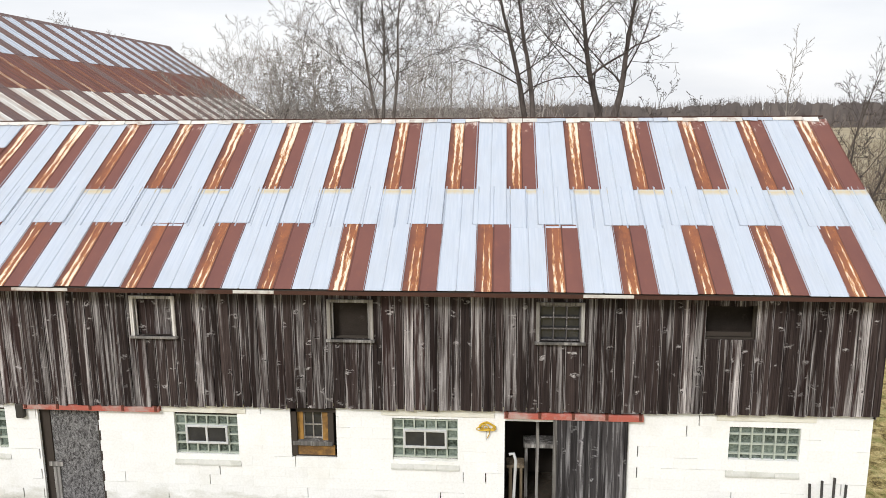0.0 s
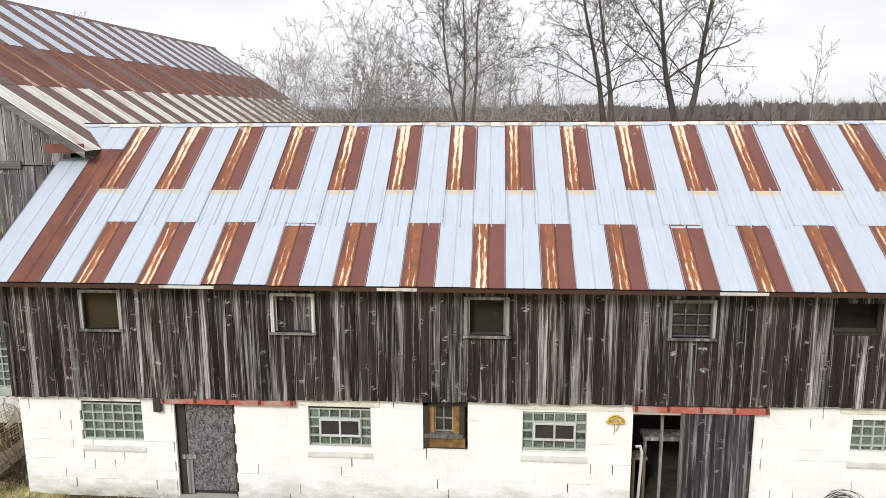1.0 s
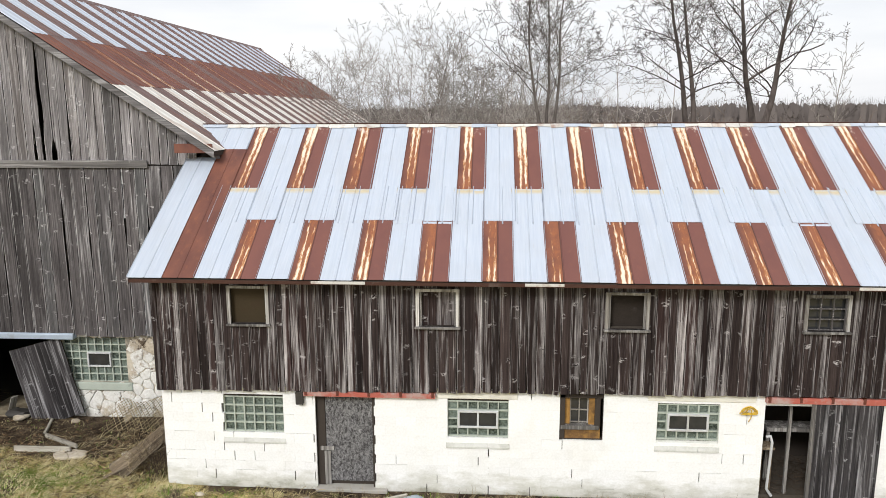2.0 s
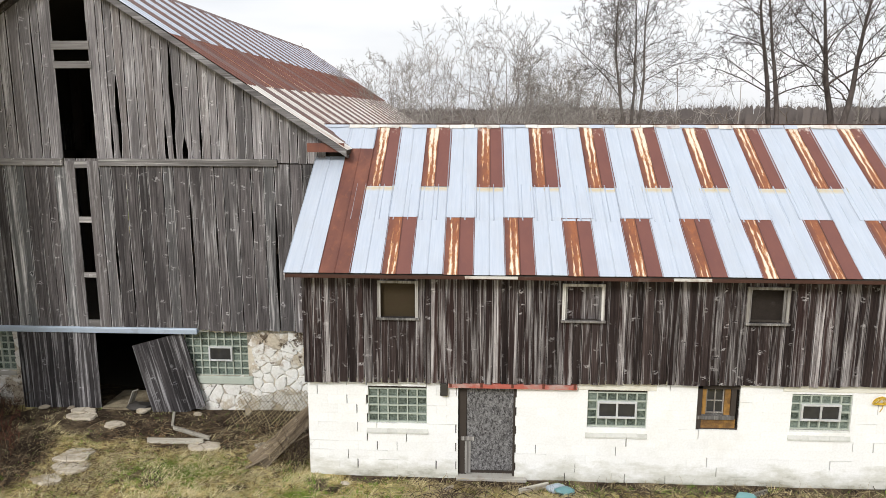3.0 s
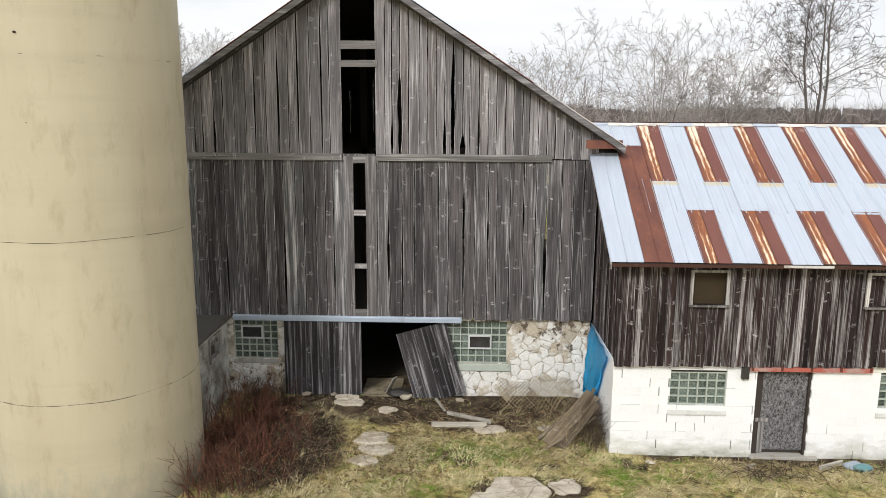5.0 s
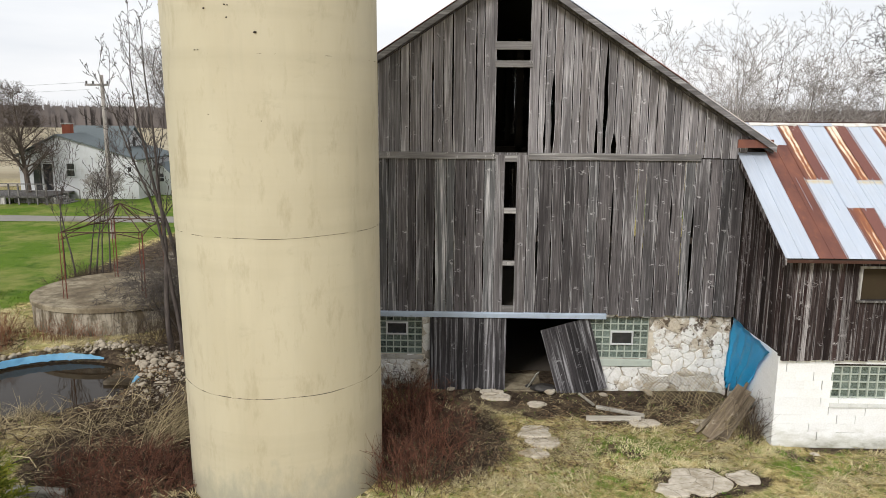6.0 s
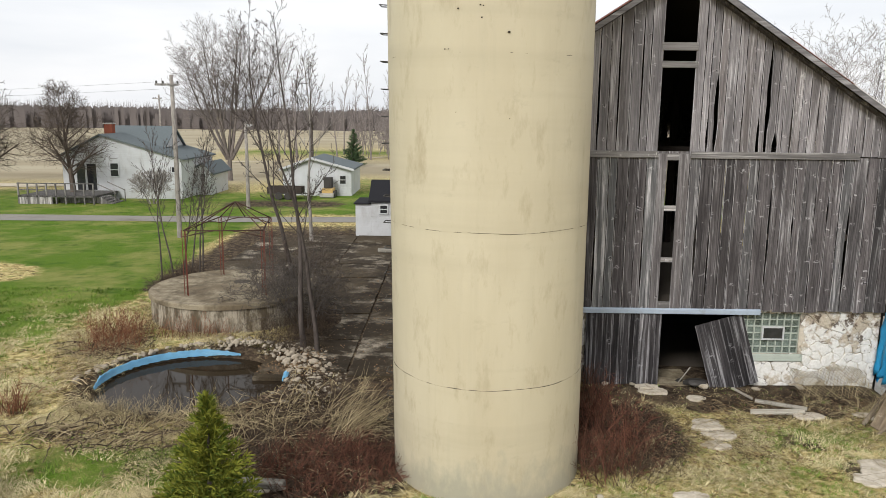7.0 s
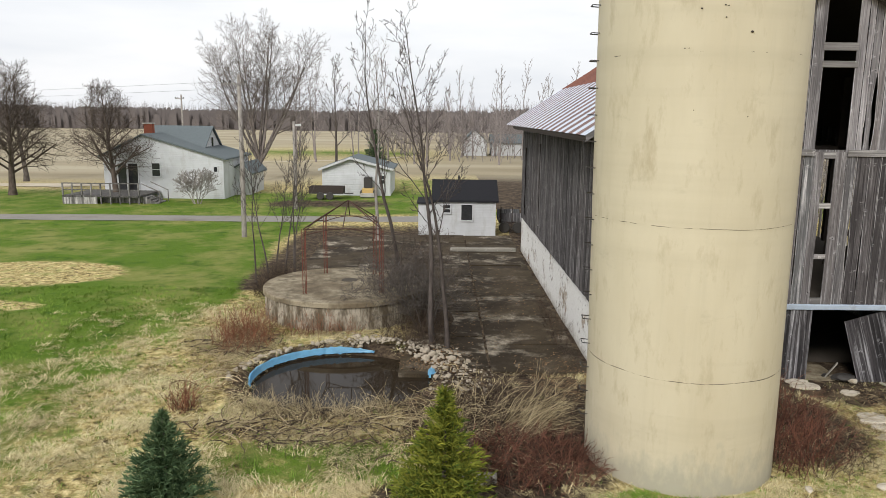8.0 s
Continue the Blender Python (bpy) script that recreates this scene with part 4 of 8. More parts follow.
wing = thing("barn_wing", (-2.9, 16.2, 0.0), "low barn wing, weathered boards over white block, striped rusty metal roof", "barn")
HOLES = {
    "gb1": (-10.565, -9.366, 1.235, 1.95), "gb2": (-6.13, -4.95, 1.24, 1.955), "gb3": (-2.13, -0.965, 1.28, 1.98), "gb4": (3.69, 4.87, 1.335, 2.055),
    "door": (-8.73, -7.57, 0.09, 1.99), "square": (-3.97, -3.14, 1.25, 2.15), "slide": (-0.14, 0.95, 0.0, 2.07),
}
holes = list(HOLES.values())
core = bmesh.new()
holed(core, WX0 + 0.01, WX1 - 0.01, -0.3, 2.30, holes, WY + 0.05, WY + 0.19)
holed(core, WY + 0.2, BACK_Y - 0.2, -0.3, 2.30, [], WX0 + 0.012, WX0 + 0.19, "y")
holed(core, WY + 0.2, BACK_Y - 0.2, -0.3, 2.30, [], WX1 - 0.19, WX1 - 0.012, "y")
box(core, WX0 + 0.01, WX1 - 0.01, BACK_Y - 0.19, BACK_Y, -0.3, 2.3)
block_wall = part("block_wall", core, WOOD_DARK, wing, "whitewashed concrete block wall, cracked and stained at the foot")

upper = bmesh.new()
WIN = {"w1": (-10.27, -9.57, 3.50, 4.19), "w2": (-6.66, -5.95, 3.50, 4.17), "w3": (-3.15, -2.45, 3.50, 4.15), "w4": (0.42, 1.12, 3.52, 4.15), "w5": (3.16, 3.96, 3.60, 4.17)}
wins = list(WIN.values())
holed(upper, WX0 + 0.06, WX1 - 0.06, 2.302, 4.55, wins, WOOD_Y + 0.006, WOOD_Y + 0.05)
holed(upper, WOOD_Y + 0.05, BACK_Y, 2.302, 4.55, [], WX0 + 0.04, WX0 + 0.09, "y")
holed(upper, WOOD_Y + 0.05, BACK_Y, 2.302, 4.55, [], WX1 - 0.09, WX1 - 0.04, "y")
for x in (WX0 + 0.05, WX1 - 0.09):
    prism(upper, [(WOOD_Y + 0.05, 4.55), (BACK_Y, 4.55), (RIDGE_Y, RIDGE_Z - 0.12)], x, x + 0.04, "x")
box(upper, WX0 + 0.1, WX1 - 0.1, BACK_Y - 0.06, BACK_Y - 0.01, 2.302, 4.55)
# dark backing right behind the boards replaces the shaded interior in their gaps
board_wall = part("board_wall", upper, WOOD_DARK, wing, "dark weathered upright board wall with pale streaks")

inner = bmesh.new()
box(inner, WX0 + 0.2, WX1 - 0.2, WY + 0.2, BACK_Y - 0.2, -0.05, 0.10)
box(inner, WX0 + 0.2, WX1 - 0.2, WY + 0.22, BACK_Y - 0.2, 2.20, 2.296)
part("floor", inner, VOID, wing, "dusty floor and loft boards, coloured dark as unlit interior")

# roof: deck, fascia and one sheet for every column and course
deck = bmesh.new()
t = 0.07
prism(deck, [(EAVE_Y + 0.03, EAVE_Z - 0.03), (RIDGE_Y, RIDGE_Z - 0.03), (2 * RIDGE_Y - EAVE_Y - 0.03, EAVE_Z - 0.03), (2 * RIDGE_Y - EAVE_Y - 0.03, EAVE_Z - 0.03 - t), (RIDGE_Y, RIDGE_Z - 0.03 - t), (EAVE_Y + 0.03, EAVE_Z - 0.03 - t)], -12.02, 6.30, "x")
roof = part("roof", deck, WOOD_DARK, wing, "ribbed metal roof, pale galvanised with alternating rusted sheets")
part("fascia", boxes((-12.06, 6.32, EAVE_Y + 0.015, EAVE_Y + 0.045, EAVE_Z - 0.10, EAVE_Z - 0.035)), FASCIA, roof, "rust-stained fascia board")
for x0, x1 in ((-8.6, -7.6), (-4.7, -4.0), (1.1, 1.9)):
    part("flashing", bevelled(boxes((x0, x1, EAVE_Y + 0.002, EAVE_Y + 0.014, EAVE_Z - 0.085, EAVE_Z - 0.03)), 0.003), CAP_WORN, roof, "pale strip of eave flashing")
for x in (-12.08, 6.30):
    rake = bmesh.new()
    prism(rake, [(EAVE_Y, EAVE_Z - 0.02), (RIDGE_Y, RIDGE_Z - 0.02), (RIDGE_Y, RIDGE_Z - 0.15), (EAVE_Y, EAVE_Z - 0.15)], x, x + 0.035, "x")
    part("rake_board", rake, WOOD_WING, roof)
SL = math.cos(radians(PITCH))
rng = random.Random(5)
LOW_TOP, UP_BOT, RIDGE_END = (13.38 - EAVE_Y) / SL, (14.22 - EAVE_Y) / SL, (RIDGE_Y - EAVE_Y) / SL


def on_slope(x, s, lift=0.0):
    a = radians(PITCH)
    return (x, EAVE_Y + s * math.cos(a) - lift * math.sin(a), EAVE_Z + s * math.sin(a) + lift * math.cos(a))


def low_col(k):
    """Left edge of a column of the lower course; it creeps a little along the middle."""
    x = -10.80 + SHEET_W * k
    return x + 0.12 * max(0.0, 1 - ((x - 1.3) / 5.5) ** 2)


def high_col(k):
    """Left edge of a column of the upper course; it creeps a little along the middle."""
    return -10.785 + 0.5873 * k + 0.08 * max(0.0, 1 - ((k - 15) / 13) ** 2)


for k in range(-1, 29):
    lx, ux = low_col(k), high_col(k)
    lw, uw = round(low_col(k + 1) - lx, 2) + 0.012, round(high_col(k + 1) - ux, 2) + 0.012
    j = rng.uniform(-0.012, 0.012)
    if k == 28:
        lw, uw = 6.34 - lx, 6.34 - ux
    if k == -1:
        lay_sheet(roof, GALV, on_slope(-12.08, j), 3.72, 0, PITCH, 0, rng, 0.69)
        lay_sheet(roof, RUST_PLAIN, on_slope(-11.40, j, 0.006), 4.02, 0, PITCH, 0, rng, 0.62)
        lay_sheet(roof, GALV, on_slope(-11.40, 4.0, 0.0), RIDGE_END - 4.0, 0, PITCH, 0, rng, 0.62)
    elif k % 2 == 0:
        lay_sheet(roof, GALV_STAIN, on_slope(lx - 0.012, j, 0.0015), UP_BOT + 0.06, 0, PITCH, 0, rng, round(lw + 0.024, 3))
        lay_sheet(roof, RUST_HIGH, on_slope(ux, UP_BOT + j, 0.007), RIDGE_END - UP_BOT - 0.03 - j, 0, PITCH, 0, rng, uw)
    else:
        lay_sheet(roof, RUST, on_slope(lx, j), LOW_TOP + 0.004 - j, 0, PITCH, 0, rng, round(lw, 3))
        lay_sheet(roof, GALV, on_slope(ux - 0.03, LOW_TOP + j, 0.0075), RIDGE_END - LOW_TOP - 0.03 - j, 0, PITCH, 0, rng, uw + 0.03)
for k in range(30):
    lay_sheet(roof, GALV, on_slope(-11.0 + SHEET_W * k, LOW_TOP - 0.08, -0.003), UP_BOT - LOW_TOP + 0.16, 0, PITCH, 0, rng, min(SHEET_W + 0.012, 17.34 - SHEET_W * k))
lay_sheet(roof, GALV, on_slope(-12.08, 4.0, 0.004), RIDGE_END - 4.0, 0, PITCH, 0, rng, 1.28)
for k in range(31):
    x = 6.34 - SHEET_W * k
    lay_sheet(roof, GALV if k % 2 else RUST_HIGH, (x, 2 * RIDGE_Y - EAVE_Y, EAVE_Z), RIDGE_END - 0.02, 0, PITCH, 180, rng, SHEET_W + 0.012)
# ridge cap in short lengths with turned-down tabs
rng = random.Random(8)
a = radians(PITCH)
c, s = math.cos(a), math.sin(a)
for i in range(61):
    x0 = -12.06 + i * 0.299
    bm = bmesh.new()
    wv, sk = 0.11 + rng.uniform(-0.025, 0.03), rng.uniform(-0.02, 0.02)
    w_ = 0.297 - rng.choice((0.0, 0.004, 0.012))
    prof = lambda w: [(-w * c, -w * s + 0.012), (0, 0.022), (w * c, -w * s + 0.004), (w * c, -w * s + 0.012), (0, 0.032), (-w * c, -w * s + 0.022)]
    lo = [bm.verts.new((0, u, v)) for u, v in prof(wv - sk)]
    hi = [bm.verts.new((w_, u, v)) for u, v in prof(wv + sk)]
    bm.faces.new(lo)
    bm.faces.new(hi[::-1])
    for k in range(6):
        bm.faces.new((lo[k], hi[k], hi[(k + 1) % 6], lo[(k + 1) % 6]))
    bmesh.ops.recalc_face_normals(bm, faces=bm.faces)
    part("ridge_cap", bm, (GALV, CREAM, CAP_WORN, CREAM, CAP_WORN, GALV, CREAM)[(i * 5) % 7], roof, at=(x0, RIDGE_Y, RIDGE_Z + 0.010 + rng.uniform(0, 0.008)))
# thin bar added to draw the dark line above the ridge cap
part("ridge_roll", boxes((-12.08, 6.28, RIDGE_Y - 0.012, RIDGE_Y + 0.012, RIDGE_Z + 0.034, RIDGE_Z + 0.060)), FASCIA, roof, "thin dark bar along the ridge")

# boards of the front, the end towards the yard and the far end
clad(board_wall, WX0, WX1, lambda u: board_foot(u) - 0.01, lambda u: EAVE_Z - 0.10, WOOD_Y, wins, WOOD_WING, 21, ragged=0.02, gap=0.010, wide=(0.15, 0.24))
clad(board_wall, WOOD_Y, 15.08, lambda u: 2.25, lambda u: EAVE_Z - 0.12 + (u - EAVE_Y) * math.tan(radians(PITCH)), WX0 + 0.03, [], WOOD_WING, 22, "y", -1)
clad(board_wall, WOOD_Y, BACK_Y, lambda u: 2.25, lambda u: RIDGE_Z - 0.14 - abs(u - RIDGE_Y) * math.tan(radians(PITCH)), WX1 - 0.03, [], WOOD_WING, 23, "y", 1)
for x0, x1, z0 in ((WX0 - 0.02, WX0 + 0.09, 2.13), (WX1 - 0.10, WX1 + 0.01, 2.33)):
    part("corner_board", boxes((x0, x1, WOOD_Y - 0.062, WOOD_Y - 0.036, z0, 4.33)), WOOD_WING, board_wall)


def loft_window(key, kind):
    x0, x1, z0, z1 = WIN[key]
    y = WOOD_Y - 0.035
    fr = bmesh.new()
    liner = boxes((x0, x1, WOOD_Y + 0.06, WOOD_Y + 0.075, z0, z1))
    if kind in ("open", "bare"):
        liner.free()
        liner = bmesh.new()
        holed(liner, x0 - 0.03, x1 + 0.03, z0 - 0.03, z1 + 0.03, [(x0 + 0.004, x1 - 0.004, z0 + 0.004, z1 - 0.004)], WOOD_Y + 0.055, WOOD_Y + 0.16)
    win = part("window", liner, {"board": BOARD_BROWN, "grey": WOOD_WING, "open": VOID, "sash": GLASS, "bare": VOID}[kind], wing,
               {"board": "square loft window with a brown board behind", "grey": "square loft window with a grey board behind", "open": "square loft window, empty and dark", "sash": "square loft window with a six-pane sash", "bare": "unframed dark opening in the boards"}[kind])
    if kind == "open":
        part("sacking", boxes((x0 - 0.02, x1 + 0.02, WOOD_Y + 0.165, WOOD_Y + 0.18, z0 - 0.02, z1 + 0.02)), OPENING_BACK, win, "dark brown sheet added behind the opening as its shaded depth")
    if kind == "bare":
        part("sacking", boxes((x0 - 0.3, x1 + 0.3, WOOD_Y + 0.42, WOOD_Y + 0.44, z0 - 0.3, z1 + 0.2)), OPENING_BACK, win, "dark brown sheet added behind the opening as its shaded depth")
        part("prop_board", boxes((x0 + 0.01, x1 - 0.03, WOOD_Y + 0.10, WOOD_Y + 0.12, z0 + 0.02, z0 + 0.10)), WOOD_DARK, win)
        return
    e = 0.055
    holed(fr, x0 - e, x1 + e, z0 - 0.02, z1 + e, [(x0 + 0.01, x1 - 0.01, z0, z1)], y - 0.03, y + 0.02)
    part("window_frame", bevelled(fr, 0.004), WOOD_WHITE, win)
    part("window_sill", bevelled(boxes((x0 - e - 0.02, x1 + e + 0.02, y - 0.07, y + 0.02, z0 - 0.045, z0)), 0.005), WOOD_PALE, win)
    if kind == "sash":
        sash = bmesh.new()
        for i in range(4):
            u = x0 + 0.02 + (x1 - x0 - 0.04) * i / 3
            box(sash, u - 0.010, u + 0.010, y + 0.02, y + 0.045, z0, z1)
        for j in range(4):
            v = z0 + 0.02 + (z1 - z0 - 0.04) * j / 3
            box(sash, x0, x1, y + 0.022, y + 0.043, v - 0.010, v + 0.010)
        part("sash", sash, WOOD_BARN, win)
    if kind in ("open", "grey"):
        for u in (x0 + 0.01, x1 - 0.05):
            part("sash_rail", boxes((u, u + 0.04, y + 0.025, y + 0.05, z0, z1)), WOOD_PALE, win)


for key, kind in (("w1", "board"), ("w2", "grey"), ("w3", "open"), ("w4", "sash"), ("w5", "bare")):
    loft_window(key, kind)

for key, vent in (("gb1", None), ("gb2", (1, 5, 1, 3)), ("gb3", (1, 5, 1, 3)), ("gb4", None)):
    x0, x1, z0, z1 = HOLES[key]
    glass_block_window(wing, x0, x1, z0, z1, WY + 0.03, 6, 4, vent)

# lintel courses over the openings, a little proud
for x0, x1 in ((-6.33, -4.78), (-2.32, -0.32), (3.46, 5.10)):
    part("lintel", bevelled(boxes((x0, x1, WY - 0.022, WY + 0.05, board_foot(x0) - 0.165, board_foot(x0) + 0.012)), 0.006), LINTEL, wing)

# broken top course: dark boxes paint shaded gaps between block ends under the boards
for i in range(6):
    x = -3.06 + 0.155 * i
    part("vent_gap", boxes((x, x + 0.085, WY - 0.006, WY + 0.02, board_foot(x) - 0.055, board_foot(x) - 0.008)), VOID, block_wall)

# small sash window in its broken opening
x0, x1, z0, z1 = HOLES["square"]
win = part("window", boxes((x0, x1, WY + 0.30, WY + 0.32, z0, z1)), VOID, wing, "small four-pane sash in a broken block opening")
part("window_frame", boxes((x0, x0 + 0.10, WY + 0.02, WY + 0.2, z0, z1), (x1 - 0.16, x1 - 0.06, WY + 0.03, WY + 0.2, z0 + 0.2, z1), (x0, x1, WY + 0.02, WY + 0.18, z1 - 0.07, z1)), WOOD_DARK, win)
for d in ((x0 + 0.10, x0 + 0.20, WY + 0.10, WY + 0.15, z0 + 0.22, z1 - 0.07), (x1 - 0.27, x1 - 0.16, WY + 0.08, WY + 0.14, z0 + 0.22, z1 - 0.07)):
    part("casing", boxes(d), WOOD_AMBER, win, "amber varnished casing")
sash = bmesh.new()
a, b, c, d = x0 + 0.20, x1 - 0.27, z0 + 0.28, z1 - 0.08
for u in (a + 0.015, (a + b) / 2, b - 0.015):
    box(sash, u - 0.010, u + 0.010, WY + 0.12, WY + 0.15, c, d)
for v in (c + 0.02, (c + d) / 2, d - 0.015):
    box(sash, a, b, WY + 0.121, WY + 0.149, v - 0.010, v + 0.010)
part("sash", sash, WOOD_WHITE, win)
part("pane", boxes((a, b, WY + 0.152, WY + 0.158, c, d)), GLASS, win)
part("window_sill", bevelled(boxes((x0 + 0.02, x1 - 0.08, WY - 0.0, WY + 0.16, z0 + 0.19, z0 + 0.27)), 0.006), WOOD_PALE, win)
part("packing_board", boxes((x0 + 0.02, x1 - 0.05, WY + 0.05, WY + 0.07, z0, z0 + 0.19)), WOOD_AMBER, win)

# entrance door with its track
x0, x1, z0, z1 = HOLES["door"]
door = part("door", boxes((x0 + 0.18, x1 - 0.03, WY + 0.10, WY + 0.14, z0 + 0.1, z1)), OSB, wing, "scuffed dark grey door panel, shut")
part("jamb", boxes((x0 + 0.01, x0 + 0.17, WY + 0.08, WY + 0.16, z0, z1), (x1 - 0.04, x1, WY + 0.03, WY + 0.16, z0, z1), (x0, x1, WY + 0.145, WY + 0.18, z0, z1)), WOOD_DARK, door)
part("door_handle", bevelled(boxes((x0 + 0.06, x0 + 0.34, WY + 0.07, WY + 0.095, 0.84, 0.93)), 0.006), WOOD_PALE, door, "pale latch board")
part("brace", boxes((x0 + 0.14, x0 + 0.26, WY + 0.072, WY + 0.098, 0.12, 0.83)), WOOD_PALE, door)
part("threshold", bevelled(boxes((x0 - 0.03, x1 + 0.25, WY - 0.10, WY + 0.2, -0.12, 0.10)), 0.012), CONCRETE, door)


def track(x0, x1, z, label):
    tr = bmesh.new()
    prism(tr, [(WY - 0.10, z), (WY - 0.01, z), (WY - 0.01, z + 0.11), (WY - 0.07, z + 0.11), (WY - 0.10, z + 0.085)], x0, x1, "x")
    ob = part("door_track", tr, RED_PAINT, wing, label)
    n = round((x1 - x0) / 0.6)
    for i in range(n + 1):
        u = x0 + 0.05 + (x1 - x0 - 0.1) * i / n
        part("track_bracket", boxes((u - 0.025, u + 0.025, WY - 0.112, WY - 0.0, z + 0.02, z + 0.125)), RUST_IRON, ob)
    return ob


track(-8.93, -6.36, 2.045, "faded red sliding door track over the door")
track(-0.16, 2.22, 2.10, "faded red sliding door track")
part("hanger_box", bevelled(boxes((-9.09, -8.94, WY - 0.10, WY - 0.01, 1.86, 2.13)), 0.01), IRON, wing)

# sliding door leaf, half open
leaf = part("sliding_door", boxes((0.76, 1.96, WY - 0.035, WY - 0.012, 0.06, 2.08)), WOOD_DARK, wing, "half-open grey board sliding door")
clad(leaf, 0.74, 1.98, lambda u: 0.05, lambda u: 2.09, WY - 0.035, [], WOOD_DOOR, 31, wide=(0.12, 0.17))
part("door_edge", boxes((0.70, 0.76, WY - 0.075, WY - 0.01, 0.05, 2.09)), WOOD_PALE, leaf)
part("post", boxes((0.42, 0.47, WY + 0.25, WY + 0.32, 0.1, 2.2)), WOOD_PALE, wing)
part("stall_shelf", bevelled(boxes((0.22, 1.6, WY + 0.75, WY + 1.15, 1.16, 1.24), (0.24, 0.30, WY + 0.8, WY + 0.86, 0.1, 1.16), (1.3, 1.36, WY + 0.8, WY + 0.86, 0.1, 1.16)), 0.008), WOOD_PALE, wing, "dusty pale shelf inside")
part("bench", bevelled(boxes((-0.10, 0.22, WY + 0.30, WY + 0.62, 0.98, 1.03), (-0.06, 0.0, WY + 0.32, WY + 0.38, 0.1, 0.98), (0.14, 0.19, WY + 0.32, WY + 0.38, 0.1, 0.98)), 0.006), WOOD_TAN, wing, "rough brown bench inside the doorway")
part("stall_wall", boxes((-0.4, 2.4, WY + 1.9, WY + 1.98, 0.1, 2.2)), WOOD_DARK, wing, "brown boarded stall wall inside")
st = Tubes()
for _ in range(420):
    x, y, t, L = rng.uniform(-0.12, 1.5), rng.uniform(WY + 0.2, WY + 1.8), rng.uniform(0, 6.28), rng.uniform(0.1, 0.35)
    p = Vector((x, y, 0.105 + rng.uniform(0, 0.05)))
    st.tube([p, p + Vector((math.cos(t) * L, math.sin(t) * L, rng.uniform(-0.02, 0.05)))], [0.0035, 0.003], 3)
part("straw_bedding", st.mesh("straw_bedding", STEM_BROWN), STEM_BROWN, wing, "loose straw on the stall floor", at=(0, 0, 0), kind="stuff")
rail = Tubes()
pts = [Vector(p) for p in ((0.12, WY + 0.06, 0.15), (0.02, WY + 0.06, 0.3), (0.06, WY + 0.06, 1.25), (0.02, WY + 0.06, 1.38), (-0.06, WY + 0.06, 1.36))]
rail.tube(pts, [0.028] * 5, 8)
part("pipe_rail", rail.mesh("pipe_rail", WHITE_SIDING, Vector((0, 0, 0))), WHITE_SIDING, wing, "bent white pipe handle", at=(0, 0, 0))

# blocks, course by course, with open joints here and there
rng = random.Random(77)
BW, BH = 0.405, 0.2
_block = {}


def block_mesh(w, h):
    key = (round(w, 3), round(h, 3))
    if key not in _block:
        bm = bmesh.new()
        box(bm, -w / 2, w / 2, -0.002, 0.10, 0, h)
        _block[key] = mesh_of("block", bm, BLOCK)
    return _block[key]


for r in range(-1, 12):
    z0 = 0.02 + r * BH
    x = WX0 - (BW / 2 if r % 2 else 0)
    while x < WX1:
        a, b = max(x, WX0), min(x + BW, WX1)
        x += BW
        if b - a < 0.05:
            continue
        spans = [(a, b)]
        for q in holes:
            if q[2] < z0 + BH * 0.5 < q[3]:
                nxt = []
                for s, e in spans:
                    if q[0] > s + 0.02:
                        nxt.append((s, min(e, q[0])))
                    if q[1] < e - 0.02:
                        nxt.append((max(s, q[1]), e))
                spans = [s for s in nxt if s[1] - s[0] > 0.03]
        for s, e in spans:
            crack = rng.random() < (0.36 if s < -8.8 else 0.10) and not any(abs(e - q[0]) < 0.01 or abs(s - q[1]) < 0.01 for q in holes)
            g = rng.uniform(0.012, 0.024) if crack else 0.001
            h = BH - (0.001 if rng.random() < 0.9 else 0.007)
            c = (s + e) / 2
            top = board_foot(c) + 0.03
            if z0 > top - 0.03:
                continue
            h = min(h, top - z0)
            piece("block", block_mesh(round(e - s - g, 3), h), block_wall, (c - g / 2, WY + rng.uniform(-0.0012, 0.0012), z0))
# end wall towards the barn
for r in range(-1, 11):
    z0 = 0.02 + r * BH
    y = WY + 0.10 - (BW / 2 if r % 2 else 0)
    while y < 15.2:
        a, b = max(y, WY + 0.10), min(y + BW, 15.2)
        y += BW
        if b - a > 0.05:
            ob = piece("block", block_mesh(round(b - a - 0.003, 3), BH - 0.002), block_wall, (WX0, (a + b) / 2, z0), (0, 0, radians(-90)))

# ---- the big barn ----
BX0, BX1, BY = -23.12, -11.84, 15.11
APEX_X, APEX_Z, BSLOPE = -17.64, 10.79, 0.6505
barn = thing("barn", (-17.64, 25.0, 0.0), "tall weathered grey board barn on a whitewashed stone base", "barn")
B_END = 35.0


def barn_roof_z(x):
    return APEX_Z - BSLOPE * abs(x - APEX_X)


STONE_HOLES = [(-20.88, -19.76, 1.18, 2.22), (-19.54, -15.50, 0.12, 2.30), (-15.48, -13.92, 1.14, 2.24)]
stone = bmesh.new()
joint = bmesh.new()
holed(joint, BX0, BX1, -0.3, 2.34, STONE_HOLES, 15.24, 15.62)
holed(stone, 15.62, B_END, -0.3, 1.9, [], BX0 + 0.05, BX0 + 0.4, "y")
holed(stone, 15.62, B_END, -0.3, 1.9, [], BX1 - 0.4, BX1 - 0.05, "y")
box(stone, BX0 + 0.05, BX1 - 0.05, B_END, B_END + 0.35, -0.3, 1.9)
part("stone_core", joint, JOINT, barn, "dark crumbling joints of the fieldstone wall")
stone_wall = part("stone_wall", stone, STONE, barn, "whitewashed fieldstone foundation wall, flaking to brown stone")

